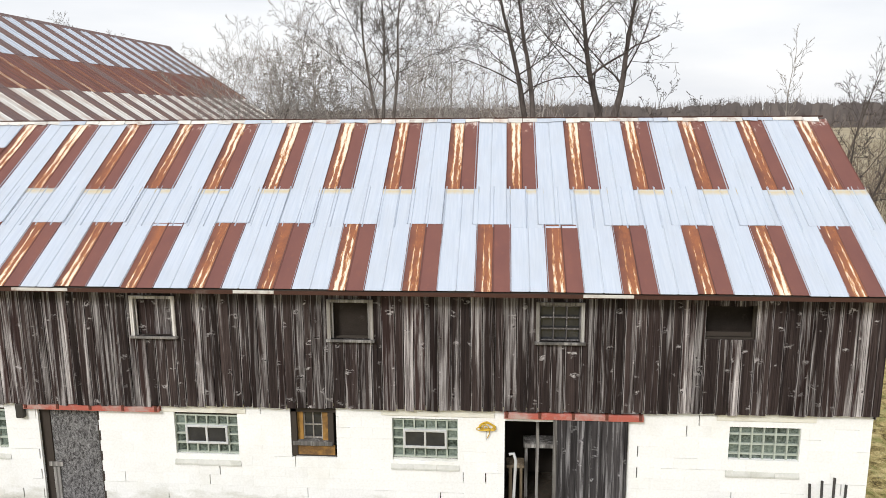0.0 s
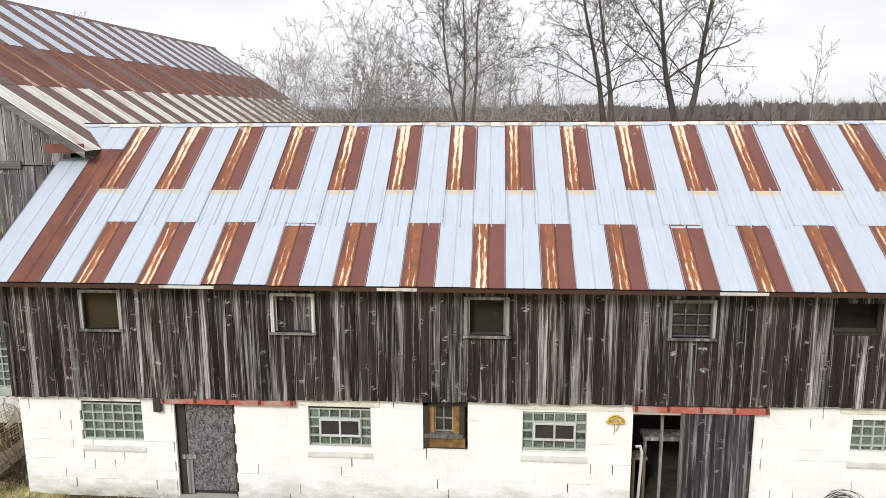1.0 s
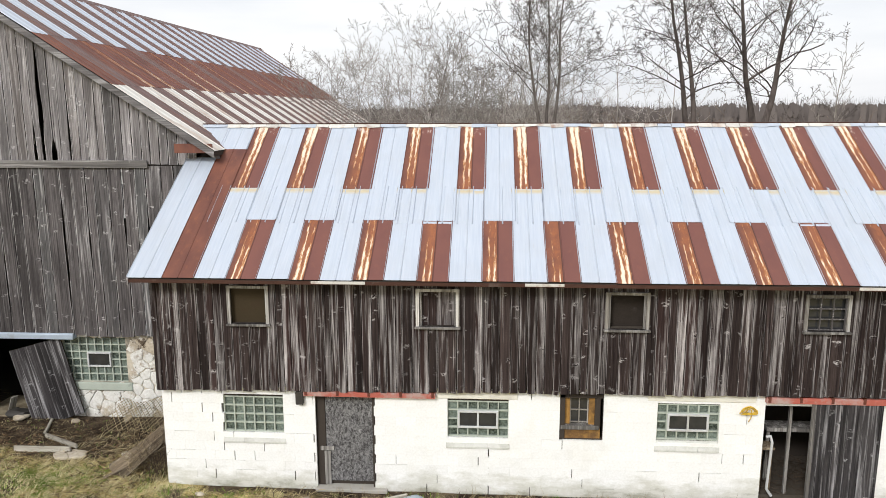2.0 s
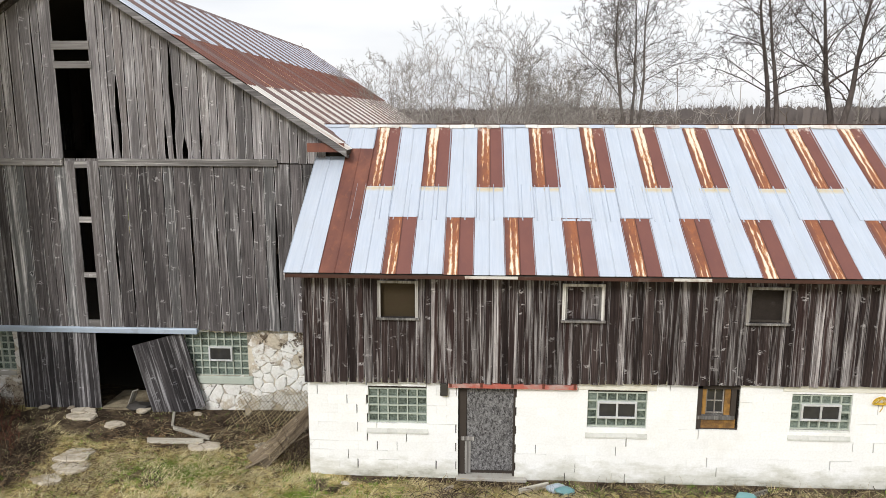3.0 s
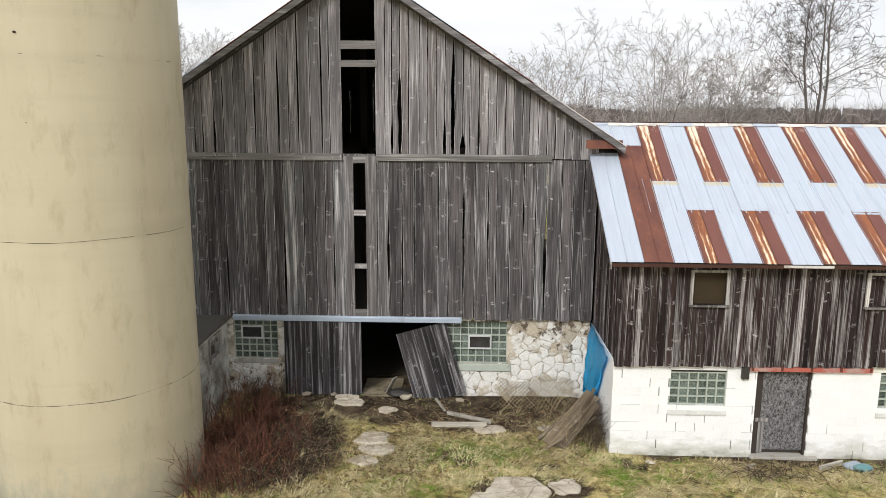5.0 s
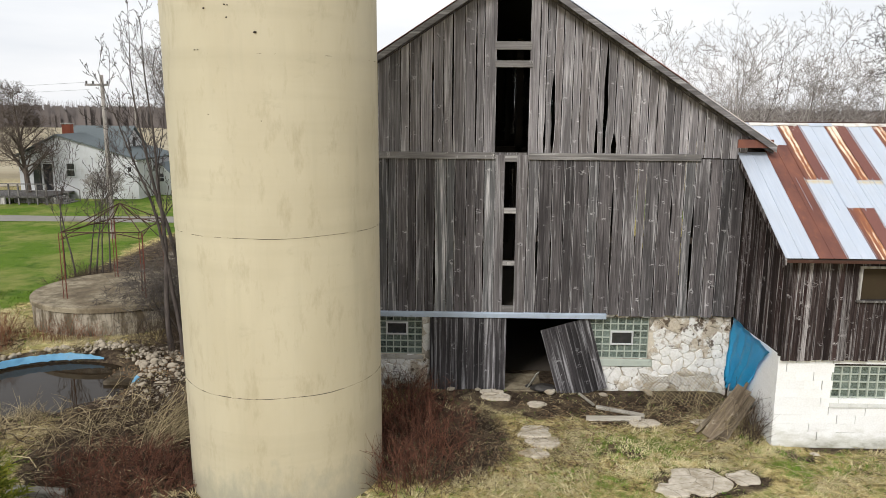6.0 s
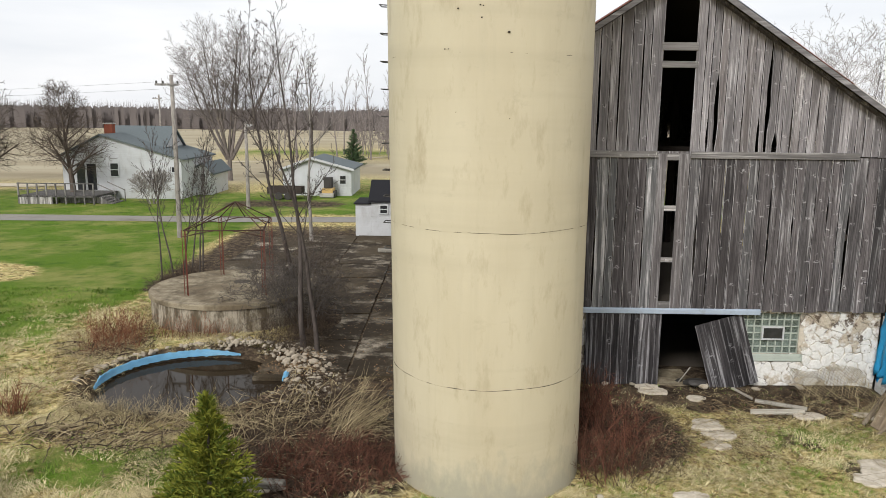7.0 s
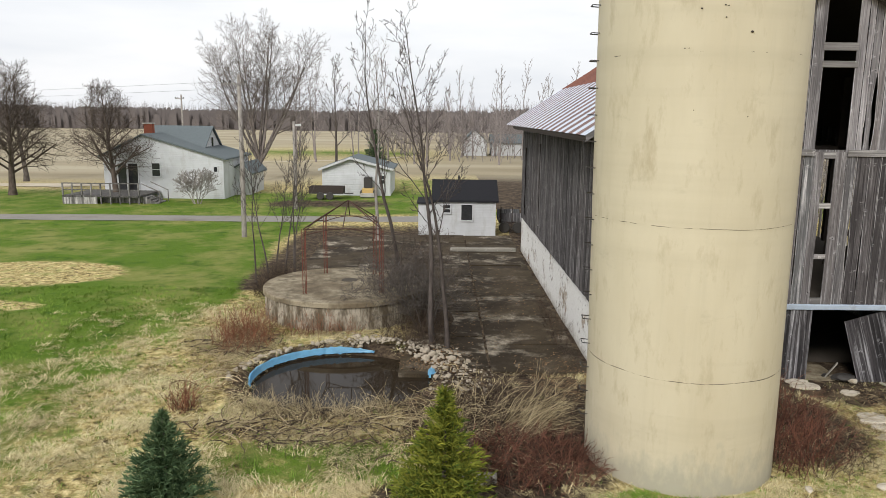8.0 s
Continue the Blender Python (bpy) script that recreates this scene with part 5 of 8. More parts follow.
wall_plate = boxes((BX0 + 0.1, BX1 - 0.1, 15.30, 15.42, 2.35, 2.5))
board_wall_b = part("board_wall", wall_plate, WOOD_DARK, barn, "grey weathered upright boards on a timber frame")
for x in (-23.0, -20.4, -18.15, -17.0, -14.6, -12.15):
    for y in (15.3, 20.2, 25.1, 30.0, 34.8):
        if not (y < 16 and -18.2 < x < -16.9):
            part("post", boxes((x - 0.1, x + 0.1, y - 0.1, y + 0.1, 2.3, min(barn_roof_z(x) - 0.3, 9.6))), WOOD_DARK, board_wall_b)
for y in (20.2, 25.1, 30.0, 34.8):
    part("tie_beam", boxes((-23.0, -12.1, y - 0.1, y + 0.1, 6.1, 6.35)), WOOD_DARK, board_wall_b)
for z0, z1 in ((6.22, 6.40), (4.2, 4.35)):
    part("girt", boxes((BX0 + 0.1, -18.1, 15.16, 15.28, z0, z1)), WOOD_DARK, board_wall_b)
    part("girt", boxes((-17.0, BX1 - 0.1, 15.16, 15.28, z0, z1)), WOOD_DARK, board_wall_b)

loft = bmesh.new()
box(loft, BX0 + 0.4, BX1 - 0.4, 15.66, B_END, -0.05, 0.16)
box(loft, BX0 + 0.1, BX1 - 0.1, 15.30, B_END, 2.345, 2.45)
part("floor", loft, VOID, barn, "dusty earth floor and loft boards, coloured dark as unlit interior")

UP_SLOT, LOW_SLOT = (-17.98, -17.19, 6.42, 12.0), (-17.73, -17.44, 2.56, 6.19)
clad(board_wall_b, BX0, BX1, lambda u: 2.34, lambda u: 6.30, BY, [LOW_SLOT, (-17.95, -17.73, 2.3, 6.4), (-17.44, -17.16, 2.3, 6.4)], WOOD_BARN, 41, gap=0.014, wide=(0.20, 0.32), ragged=0.04, slits=((-15.05, 3.0, 5.7, 0.05), (-12.95, 2.7, 5.2, 0.07), (-16.75, 3.4, 4.6, 0.05), (-14.4, 4.2, 5.0, 0.035), (-19.35, 2.6, 4.3, 0.05), (-21.9, 3.3, 3.9, 0.06), (-20.9, 2.7, 4.4, 0.03), (-16.4, 2.8, 4.2, 0.03), (-18.25, 3.0, 4.4, 0.03), (-13.7, 4.6, 5.2, 0.03), (-22.4, 3.0, 4.8, 0.03)))
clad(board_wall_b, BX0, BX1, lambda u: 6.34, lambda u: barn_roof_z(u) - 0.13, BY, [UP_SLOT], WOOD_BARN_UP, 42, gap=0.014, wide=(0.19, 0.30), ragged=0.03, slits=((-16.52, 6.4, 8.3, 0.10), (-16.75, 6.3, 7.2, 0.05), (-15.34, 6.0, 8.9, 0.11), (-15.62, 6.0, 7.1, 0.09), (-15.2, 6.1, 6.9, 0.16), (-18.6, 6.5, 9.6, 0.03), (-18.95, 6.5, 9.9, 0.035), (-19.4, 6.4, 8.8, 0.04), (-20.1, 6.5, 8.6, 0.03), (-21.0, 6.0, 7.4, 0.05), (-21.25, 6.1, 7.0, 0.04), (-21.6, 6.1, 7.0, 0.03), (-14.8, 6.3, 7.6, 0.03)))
for x0, x1 in ((-17.95, -17.735), (-17.435, -17.17)):
    part("slot_board", boxes((x0, x1, BY - 0.045, BY - 0.012, 2.37, 6.36)), WOOD_BARN_UP, board_wall_b)
for x0, x1, z0, z1 in ((-17.735, -17.435, 2.37, 2.56), (-17.735, -17.435, 4.92, 5.06), (-17.735, -17.435, 3.60, 3.72), (-17.98, -17.15, 6.20, 6.37)):
    part("slot_block", boxes((x0, x1, BY - 0.04, BY + 0.0, z0, z1)), WOOD_LEVEL, board_wall_b)
for z0, z1, x0, x1 in ((8.86, 9.05, -18.03, -17.15), (8.45, 8.61, -18.02, -17.12)):
    part("crossbar", bevelled(boxes((x0, x1, BY - 0.05, BY + 0.0, z0, z1)), 0.006), WOOD_LEVEL, board_wall_b)
for x0, x1 in ((BX0, -17.99), (-17.15, -12.96)):
    part("band_board", bevelled(boxes((x0, x1, BY - 0.085, BY - 0.042, 6.255, 6.425)), 0.006), WOOD_LEVEL, board_wall_b)

# stone facing: rubble of uneven size, each stone its own polygon with a joint round it
def cell_polygon(p, others, box_):
    """The part of a box nearer to p than to any other seed, as a polygon."""
    x0, x1, z0, z1 = box_
    poly = [(x0, z0), (x1, z0), (x1, z1), (x0, z1)]
    for q in others:
        nx, nz = q[0] - p[0], q[1] - p[1]
        c_ = (nx * (q[0] + p[0]) + nz * (q[1] + p[1])) / 2
        out = []
        for i in range(len(poly)):
            u, v = poly[i], poly[(i + 1) % len(poly)]
            du, dv = nx * u[0] + nz * u[1] - c_, nx * v[0] + nz * v[1] - c_
            if du <= 0:
                out.append(u)
            if du * dv < 0:
                t = du / (du - dv)
                out.append((u[0] + (v[0] - u[0]) * t, u[1] + (v[1] - u[1]) * t))
        poly = out
        if len(poly) < 3:
            return []
    return poly


def rubble_stone_mesh(poly, rng):
    cx, cz = sum(p[0] for p in poly) / len(poly), sum(p[1] for p in poly) / len(poly)
    pts = []
    for i in range(len(poly)):
        u, v = poly[i], poly[(i + 1) % len(poly)]
        n = max(1, int(math.hypot(v[0] - u[0], v[1] - u[1]) / 0.09))
        for k in range(n):
            t = (k + (0.25 if n > 1 else 0.0)) / n
            pts.append((u[0] + (v[0] - u[0]) * t - cx + rng.uniform(-0.016, 0.016), u[1] + (v[1] - u[1]) * t - cz + rng.uniform(-0.016, 0.016)))
    bm = bmesh.new()
    deep = rng.uniform(0.004, 0.030)
    rings = []
    for k, y in ((0.985, 0.03), (0.96, -deep * 0.4), (0.84, -deep)):
        rings.append([bm.verts.new((x * k, y + rng.uniform(-0.004, 0.004), z * k)) for x, z in pts])
    n = len(pts)
    for a_, b_ in zip(rings, rings[1:]):
        for i in range(n):
            bm.faces.new((a_[i], a_[(i + 1) % n], b_[(i + 1) % n], b_[i]))
    mid = bm.verts.new((0, -deep - rng.uniform(0.0, 0.012), 0))
    for i in range(n):
        bm.faces.new((rings[-1][i], rings[-1][(i + 1) % n], mid))
    bmesh.ops.recalc_face_normals(bm, faces=bm.faces)
    return (cx, cz), bm


rng = random.Random(15)
seeds = []
for _ in range(2600):
    p = (rng.uniform(BX0, BX1), rng.uniform(0.0, 2.34))
    gap_ = 0.115 + 0.26 * abs(noise.noise(Vector((p[0] * 1.7, p[1] * 1.7, 6.0)))) + 0.06 * rng.random()
    if all(math.hypot((p[0] - q[0]) * 0.82, (p[1] - q[1]) * 1.12) > gap_ for q in seeds):
        seeds.append(p)
for p in seeds:
    if any(q[0] - 0.02 < p[0] < q[1] + 0.02 and q[2] - 0.02 < p[1] < q[3] for q in STONE_HOLES):
        continue
    near_ = [q for q in seeds if q is not p and abs(q[0] - p[0]) < 1.3 and abs(q[1] - p[1]) < 1.3]
    lim = [BX0 + 0.01, BX1 - 0.01, 0.0, 2.335]
    for q in STONE_HOLES:  # clip at the openings
        if q[2] < p[1] < q[3]:
            if p[0] >= q[1]:
                lim[0] = max(lim[0], q[1])
            elif p[0] <= q[0]:
                lim[1] = min(lim[1], q[0])
        elif q[0] < p[0] < q[1]:
            lim[3 if p[1] <= q[2] else 2] = q[2] if p[1] <= q[2] else q[3]
    poly = cell_polygon(p, near_, lim)
    if len(poly) > 2:
        (cx, cz), bm = rubble_stone_mesh(poly, rng)
        piece("stone", mesh_of("stone", bm, STONE, False), stone_wall, (cx, 15.222, cz))

glass_block_window(barn, -20.88, -19.76, 1.18, 2.22, 15.27, 6, 6, (1, 4, 3, 5), False)
glass_block_window(barn, -15.48, -13.92, 1.14, 2.24, 15.27, 8, 6, (3, 6, 2, 4), False)
part("window_sill", bevelled(boxes((-15.5, -13.80, 15.17, 15.3, 0.94, 1.135)), 0.02), GRID, barn)
part("window_sill", bevelled(boxes((-20.9, -19.74, 15.18, 15.3, 1.06, 1.17)), 0.015), CONCRETE, barn)

# pale rail, shut door leaf, and the leaf that has come off and leans askew
rl = bmesh.new()
prism(rl, [(15.03, 2.24), (15.20, 2.24), (15.20, 2.36), (15.07, 2.385), (15.03, 2.36)], -20.82, -15.07, "x")
part("door_track", bevelled(rl, 0.006), BLUE_RAIL, barn, "pale blue-grey metal sliding door track")
dl = part("sliding_door", boxes((-19.54, -17.62, 15.12, 15.15, 0.24, 2.26)), WOOD_DARK, barn, "worn dark board sliding door, shut")
clad(dl, -19.56, -17.60, lambda u: 0.22, lambda u: 2.26, 15.12, [], WOOD_DOOR, 51, wide=(0.13, 0.19), ragged=0.012)

lean = thing("fallen_door", (-16.24, 15.05, 0.02), "worn board door leaf off its track, leaning askew", "door")
pan = part("door_panel", boxes((-16.22, -14.96, 15.06, 15.085, 0.05, 1.93)), WOOD_DARK, lean)
clad(pan, -16.24, -14.95, lambda u: 0.04, lambda u: 1.94, 15.055, [], WOOD_DOOR, 52, wide=(0.14, 0.2), ragged=0.01)
lean.rotation_euler = (radians(-5), radians(-15.5), radians(3))
lean.location = (-16.20, 14.98, 0.06)

# floor strip, rubble inside the doorway
part("concrete_sill", bevelled(boxes((-17.62, -16.6, 15.04, 16.3, 0.0, 0.31)), 0.02), TANK, barn)

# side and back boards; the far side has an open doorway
clad(board_wall_b, BY, B_END, lambda u: 1.93, lambda u: barn_roof_z(BX0) - 0.1, BX0, [(33.3, 33.9, 2.2, 5.6), (28.2, 28.55, 2.4, 6.0)], WOOD_SIDE_SHADED, 43, "y", -1, wide=(0.24, 0.36), gap=0.018, slits=((17.4, 2.5, 5.5, 0.05), (19.6, 3.0, 6.0, 0.04), (23.0, 2.2, 5.0, 0.05), (27.5, 2.4, 6.2, 0.06)))
clad(board_wall_b, BY + 5.0, B_END, lambda u: 1.93, lambda u: barn_roof_z(BX1) - 0.1, BX1, [(24.0, 27.5, 2.0, 5.6)], WOOD_SIDE_SHADED, 44, "y", 1, wide=(0.3, 0.4))
clad(board_wall_b, BX0, BX1, lambda u: 1.9, lambda u: barn_roof_z(u) - 0.12, B_END + 0.3, [], WOOD_SIDE_SHADED, 45, "x", 1, wide=(0.35, 0.45))

# roof: slab that follows the uneven far end, with sheets in three courses
E_X, W_X = -11.30, -23.88
RY0 = 14.72


def far_end(x):
    """Where the roof stops at the back: the far rake is out of square."""
    return 38.9 - (1.5 * (x - APEX_X) / 6.34 if x > APEX_X else 5.6 * (APEX_X - x) / 6.24)


slab = bmesh.new()
for xa, xb in ((W_X, APEX_X), (APEX_X, E_X)):
    v = []
    for dz in (-0.03, -0.12):
        for x in (xa, xb):
            for y in (RY0, far_end(x)):
                v.append(slab.verts.new((x, y, barn_roof_z(x) + dz)))
    for f in ((0, 2, 3, 1), (4, 5, 7, 6), (0, 1, 5, 4), (2, 6, 7, 3), (0, 4, 6, 2), (1, 3, 7, 5)):
        slab.faces.new([v[i] for i in f])
bmesh.ops.recalc_face_normals(slab, faces=slab.faces)
roof_b = part("roof", slab, WOOD_DARK, barn, "old metal barn roof in rust, red-brown and chalky white stripes")
for xa, xb in ((APEX_X, E_X), (W_X, APEX_X)):
    rk = bmesh.new()
    prism(rk, [(xa, barn_roof_z(xa) - 0.02), (xb, barn_roof_z(xb) - 0.02), (xb, barn_roof_z(xb) - 0.17), (xa, barn_roof_z(xa) - 0.17)], RY0 - 0.02, RY0 + 0.02, "y")
    part("rake_board", rk, WOOD_RAKE, roof_b)
    rk = bmesh.new()
    prism(rk, [(xa, barn_roof_z(xa) - 0.14), (xb, barn_roof_z(xb) - 0.14), (xb, barn_roof_z(xb) - 0.20), (xa, barn_roof_z(xa) - 0.20)], RY0 + 0.16, BY - 0.03, "y")
    part("soffit_board", rk, WOOD_SIDE_SHADED, roof_b)
part("eave_board", boxes((W_X + 0.01, W_X + 0.05, RY0, 33.0, barn_roof_z(W_X) - 0.18, barn_roof_z(W_X) - 0.04)), WOOD_DARK, roof_b)
part("rust_flashing", boxes((-12.2, -11.36, RY0 + 0.05, RY0 + 0.09, 6.60, 6.80)), RUST_PLAIN, roof_b)
BP = math.degrees(math.atan(BSLOPE))
cs = math.cos(radians(BP))
rng = random.Random(9)
n = int((38.9 - RY0) / SHEET_W) + 1
for k in range(n):
    y0 = RY0 + k * SHEET_W
    yc = y0 + SHEET_W / 2
    # east slope: x falls from the ridge; the sheets' local x runs along +y
    for xa, xb, mats, lift in ((-13.45, E_X + 0.02, (CREAM, PLUM), 0.0), (-15.13, -13.45, (RUST_PLAIN, (RUST, PLUM, RUST)[k % 3]), 0.006), (APEX_X, -15.13, (GALV, PLUM), 0.012)):
        if yc > far_end((xa + xb) / 2):
            continue
        L = (xb - xa) / cs + (0.05 if xa > APEX_X + 0.01 else -0.02)
        mat = mats[k % 2]
        ob = piece("roof_sheet", sheet_mesh(round(L, 3), mat, SHEET_W + 0.012), roof_b, (xb + lift * math.sin(radians(BP)), y0, barn_roof_z(xb) + lift * cs))
        ob.rotation_euler = Euler((radians(BP), 0, radians(90)), "XYZ")
    if yc < far_end(-20.5):
        xa = W_X - 0.02
        L = (APEX_X - xa) / cs - 0.02
        for s0, s1, mat, lift in ((0, L * 0.48, (GALV, PLUM)[k % 2], 0.0), (L * 0.47, L, RUST_PLAIN, 0.006)):
            a = radians(BP)
            ob = piece("roof_sheet", sheet_mesh(round(s1 - s0, 3), mat, SHEET_W + 0.012), roof_b, (xa + s0 * math.cos(a) - lift * math.sin(a), y0 + SHEET_W, barn_roof_z(xa) + s0 * math.sin(a) + lift * math.cos(a)))
            ob.rotation_euler = Euler((a, 0, radians(-90)), "XYZ")
cap = bmesh.new()
prism(cap, [(APEX_X - 0.16, APEX_Z - 0.085), (APEX_X, APEX_Z + 0.03), (APEX_X + 0.16, APEX_Z - 0.085), (APEX_X, APEX_Z + 0.05)], RY0, 38.85, "y")
part("ridge_cap", cap, PLUM, roof_b)
hook = Tubes()
hook.tube([Vector(p) for p in ((-17.58, 15.0, 10.55), (-17.58, 15.0, 10.3), (-17.52, 15.0, 10.2), (-17.45, 15.0, 10.26))], [0.02] * 4, 6)
part("hay_hook", hook.mesh("hay_hook", IRON), IRON, barn, "iron hay hook in the gable slot", at=(0, 0, 0))

# ---- silo ----
SX, SY, SR = -22.38, 11.195, 1.955
silo = thing("silo", (SX, SY, 0.0), "round buff-painted concrete silo with faint ring joints", "silo")
rng = random.Random(3)
levels = [-0.3, 2.31, 5.22, 8.28, 11.3, 13.6]


def silo_at(t, z, out=0.0):
    """A point of the shell about the silo's place: it leans a little and widens upwards."""
    r_ = SR * (0.983 + 0.0027 * z) + out
    return Vector((0.05 - 0.0103 * z + r_ * math.cos(t), r_ * math.sin(t), z))


def ring_sag(t, z):
    return 0.022 * noise.noise(Vector((math.cos(t) * 2.2, math.sin(t) * 2.2, 5.0 + z)))


for i, (z0, z1) in enumerate(zip(levels, levels[1:])):
    bm = bmesh.new()
    seg = 96
    rows = []
    for k in range(6):
        z = z0 + (z1 - z0) * k / 5
        ring = []
        for q in range(seg):
            t = 2 * math.pi * q / seg
            wob = 0.004 * noise.noise(Vector((math.cos(t) * 3, math.sin(t) * 3, z0))) + (0.004, -0.002, 0.003, 0.0, 0.002)[i]
            v = silo_at(t, z, wob)
            v.z += ring_sag(t, z0 if k == 0 else z1) if k in (0, 5) else 0.0
            ring.append(bm.verts.new(v))
        rows.append(ring)
    for a, b in zip(rows, rows[1:]):
        for k in range(seg):
            bm.faces.new((a[k], a[(k + 1) % seg], b[(k + 1) % seg], b[k]))
    if i == 4:
        bm.faces.new(rows[-1])
    part("ring_section", bm, SILO, silo, at=(SX, SY, 0), smooth=True)
for z in levels[1:-1]:
    seam = Tubes()
    pts = []
    for k in range(97):
        t = 2 * math.pi * k / 96
        v = silo_at(t, z, -0.008)
        v.z += ring_sag(t, z)
        pts.append(v)
    seam.tube(pts, [0.006 + 0.007 * rng.random() for _ in pts], 4)
    part("ring_joint", seam.mesh("ring_joint", WOOD_DARK), WOOD_DARK, silo, at=(SX, SY, 0))
rung = Tubes()
rung.tube([Vector(p) for p in ((0, -0.14, 0), (-0.16, -0.14, 0.01), (-0.16, 0.14, 0.01), (0, 0.14, 0))], [0.011] * 4, 6)
rung_me = rung.mesh("rung", IRON)
for k in range(24):
    v = silo_at(radians(176), 0.9 + 0.525 * k, -0.01)
    piece("rung", rung_me, silo, (SX + v.x, SY + v.y, v.z), (0, 0, radians(-4)))
for t, z, k in ((251, 9.0, 0.035), (262, 9.05, 0.03), (263.5, 9.04, 0.025), (262.7, 8.85, 0.03), (250, 7.3, 0.02), (276, 8.62, 0.05), (277, 7.2, 0.02), (244, 8.35, 0.025), (246, 8.35, 0.02)):
    hole = bmesh.new()
    bmesh.ops.create_icosphere(hole, subdivisions=1, radius=0.6, matrix=Matrix.Translation(silo_at(radians(t), z, 0.004)) @ Matrix.Diagonal((k, k, k * 0.7, 1)))
    part("tie_hole", hole, WOOD_DARK, silo, at=(SX, SY, 0))

# ---- low feed room between silo and barn ----
room = thing("feed_room", (-22.1, 14.2, 0.0), "low whitewashed feed room with a flat grey roof", "outbuilding")
rb = bmesh.new()
holed(rb, 12.75, 15.10, -0.2, 2.28, [(13.72, 14.52, 1.55, 2.12)], -21.18, -21.0, "y")
box(rb, -23.1, -21.18, 12.75, 12.93, -0.2, 2.28)
holed(rb, 12.93, 15.10, -0.2, 2.28, [], -23.1, -22.92, "y")
part("wall", rb, WALL_SHADED_STAINED, room)
part("roof", bevelled(boxes((-23.25, -20.86, 12.6, 15.08, 2.285, 2.37)), 0.02), ROOF_FELT, room)
wv = part("window", boxes((-21.16, -21.14, 13.74, 14.50, 1.57, 2.10)), VOID, room, "small dark broken window")
fr = bmesh.new()
holed(fr, 13.70, 14.54, 1.53, 2.14, [(13.76, 14.48, 1.60, 2.06)], -21.02, -20.96, "y")
part("window_frame", fr, WOOD_WHITE, wv)
part("sash", boxes((-21.12, -21.06, 13.72, 14.52, 1.86, 2.10)), WOOD_PALE, wv)


# ---- trees and shrubs ----
def sway(d, rng, amount):
    v = d + Vector((rng.gauss(0, amount), rng.gauss(0, amount), rng.gauss(0, amount)))
    return v.normalized()


def limb(tb, p, d, length, r, depth, rng, kids, spread, lift, wob, shrink, fine):
    """One limb and, from it, smaller ones down to twigs."""
    n = 6 if depth > 2 else (4 if depth > 1 else (3 if depth else 1))
    pts, radii, dirs = [p], [r], [d]
    tip = 0.42 if depth else 0.5
    for i in range(n):
        d = sway(d, rng, wob)
        d = (d + Vector((0, 0, lift / n))).normalized()
        pts.append(pts[-1] + d * (length / n))
        radii.append(max(r * (1 - (1 - tip) * (i + 1) / n), fine))
        dirs.append(d)
    tb.tube(pts, radii, 7 if r > 0.09 else (5 if r > 0.035 else 3))
    if depth == 0:
        return
    k = kids[-depth] if depth <= len(kids) else kids[0]
    phase = rng.uniform(0, 6.28)
    for j in range(k):
        t = 0.22 + 0.78 * (j + rng.uniform(0.1, 0.9)) / k
        i = min(int(t * n), n - 1)
        q = pts[i].lerp(pts[i + 1], t * n - i)
        a = dirs[i + 1].orthogonal().normalized()
        a.rotate(Matrix.Rotation(phase + j * 2.4 + rng.uniform(-0.5, 0.5), 3, dirs[i + 1]))
        ang = radians(rng.uniform(*spread))
        nd = (dirs[i + 1] * math.cos(ang) + a * math.sin(ang)).normalized()
        rr = max(radii[i + 1] * rng.uniform(0.42, 0.66), fine)
        limb(tb, q, nd, length * shrink * rng.uniform(0.65, 1.15) * (1.15 - 0.45 * t), rr, depth - 1, rng, kids, spread, lift, wob * 1.1, shrink, fine)


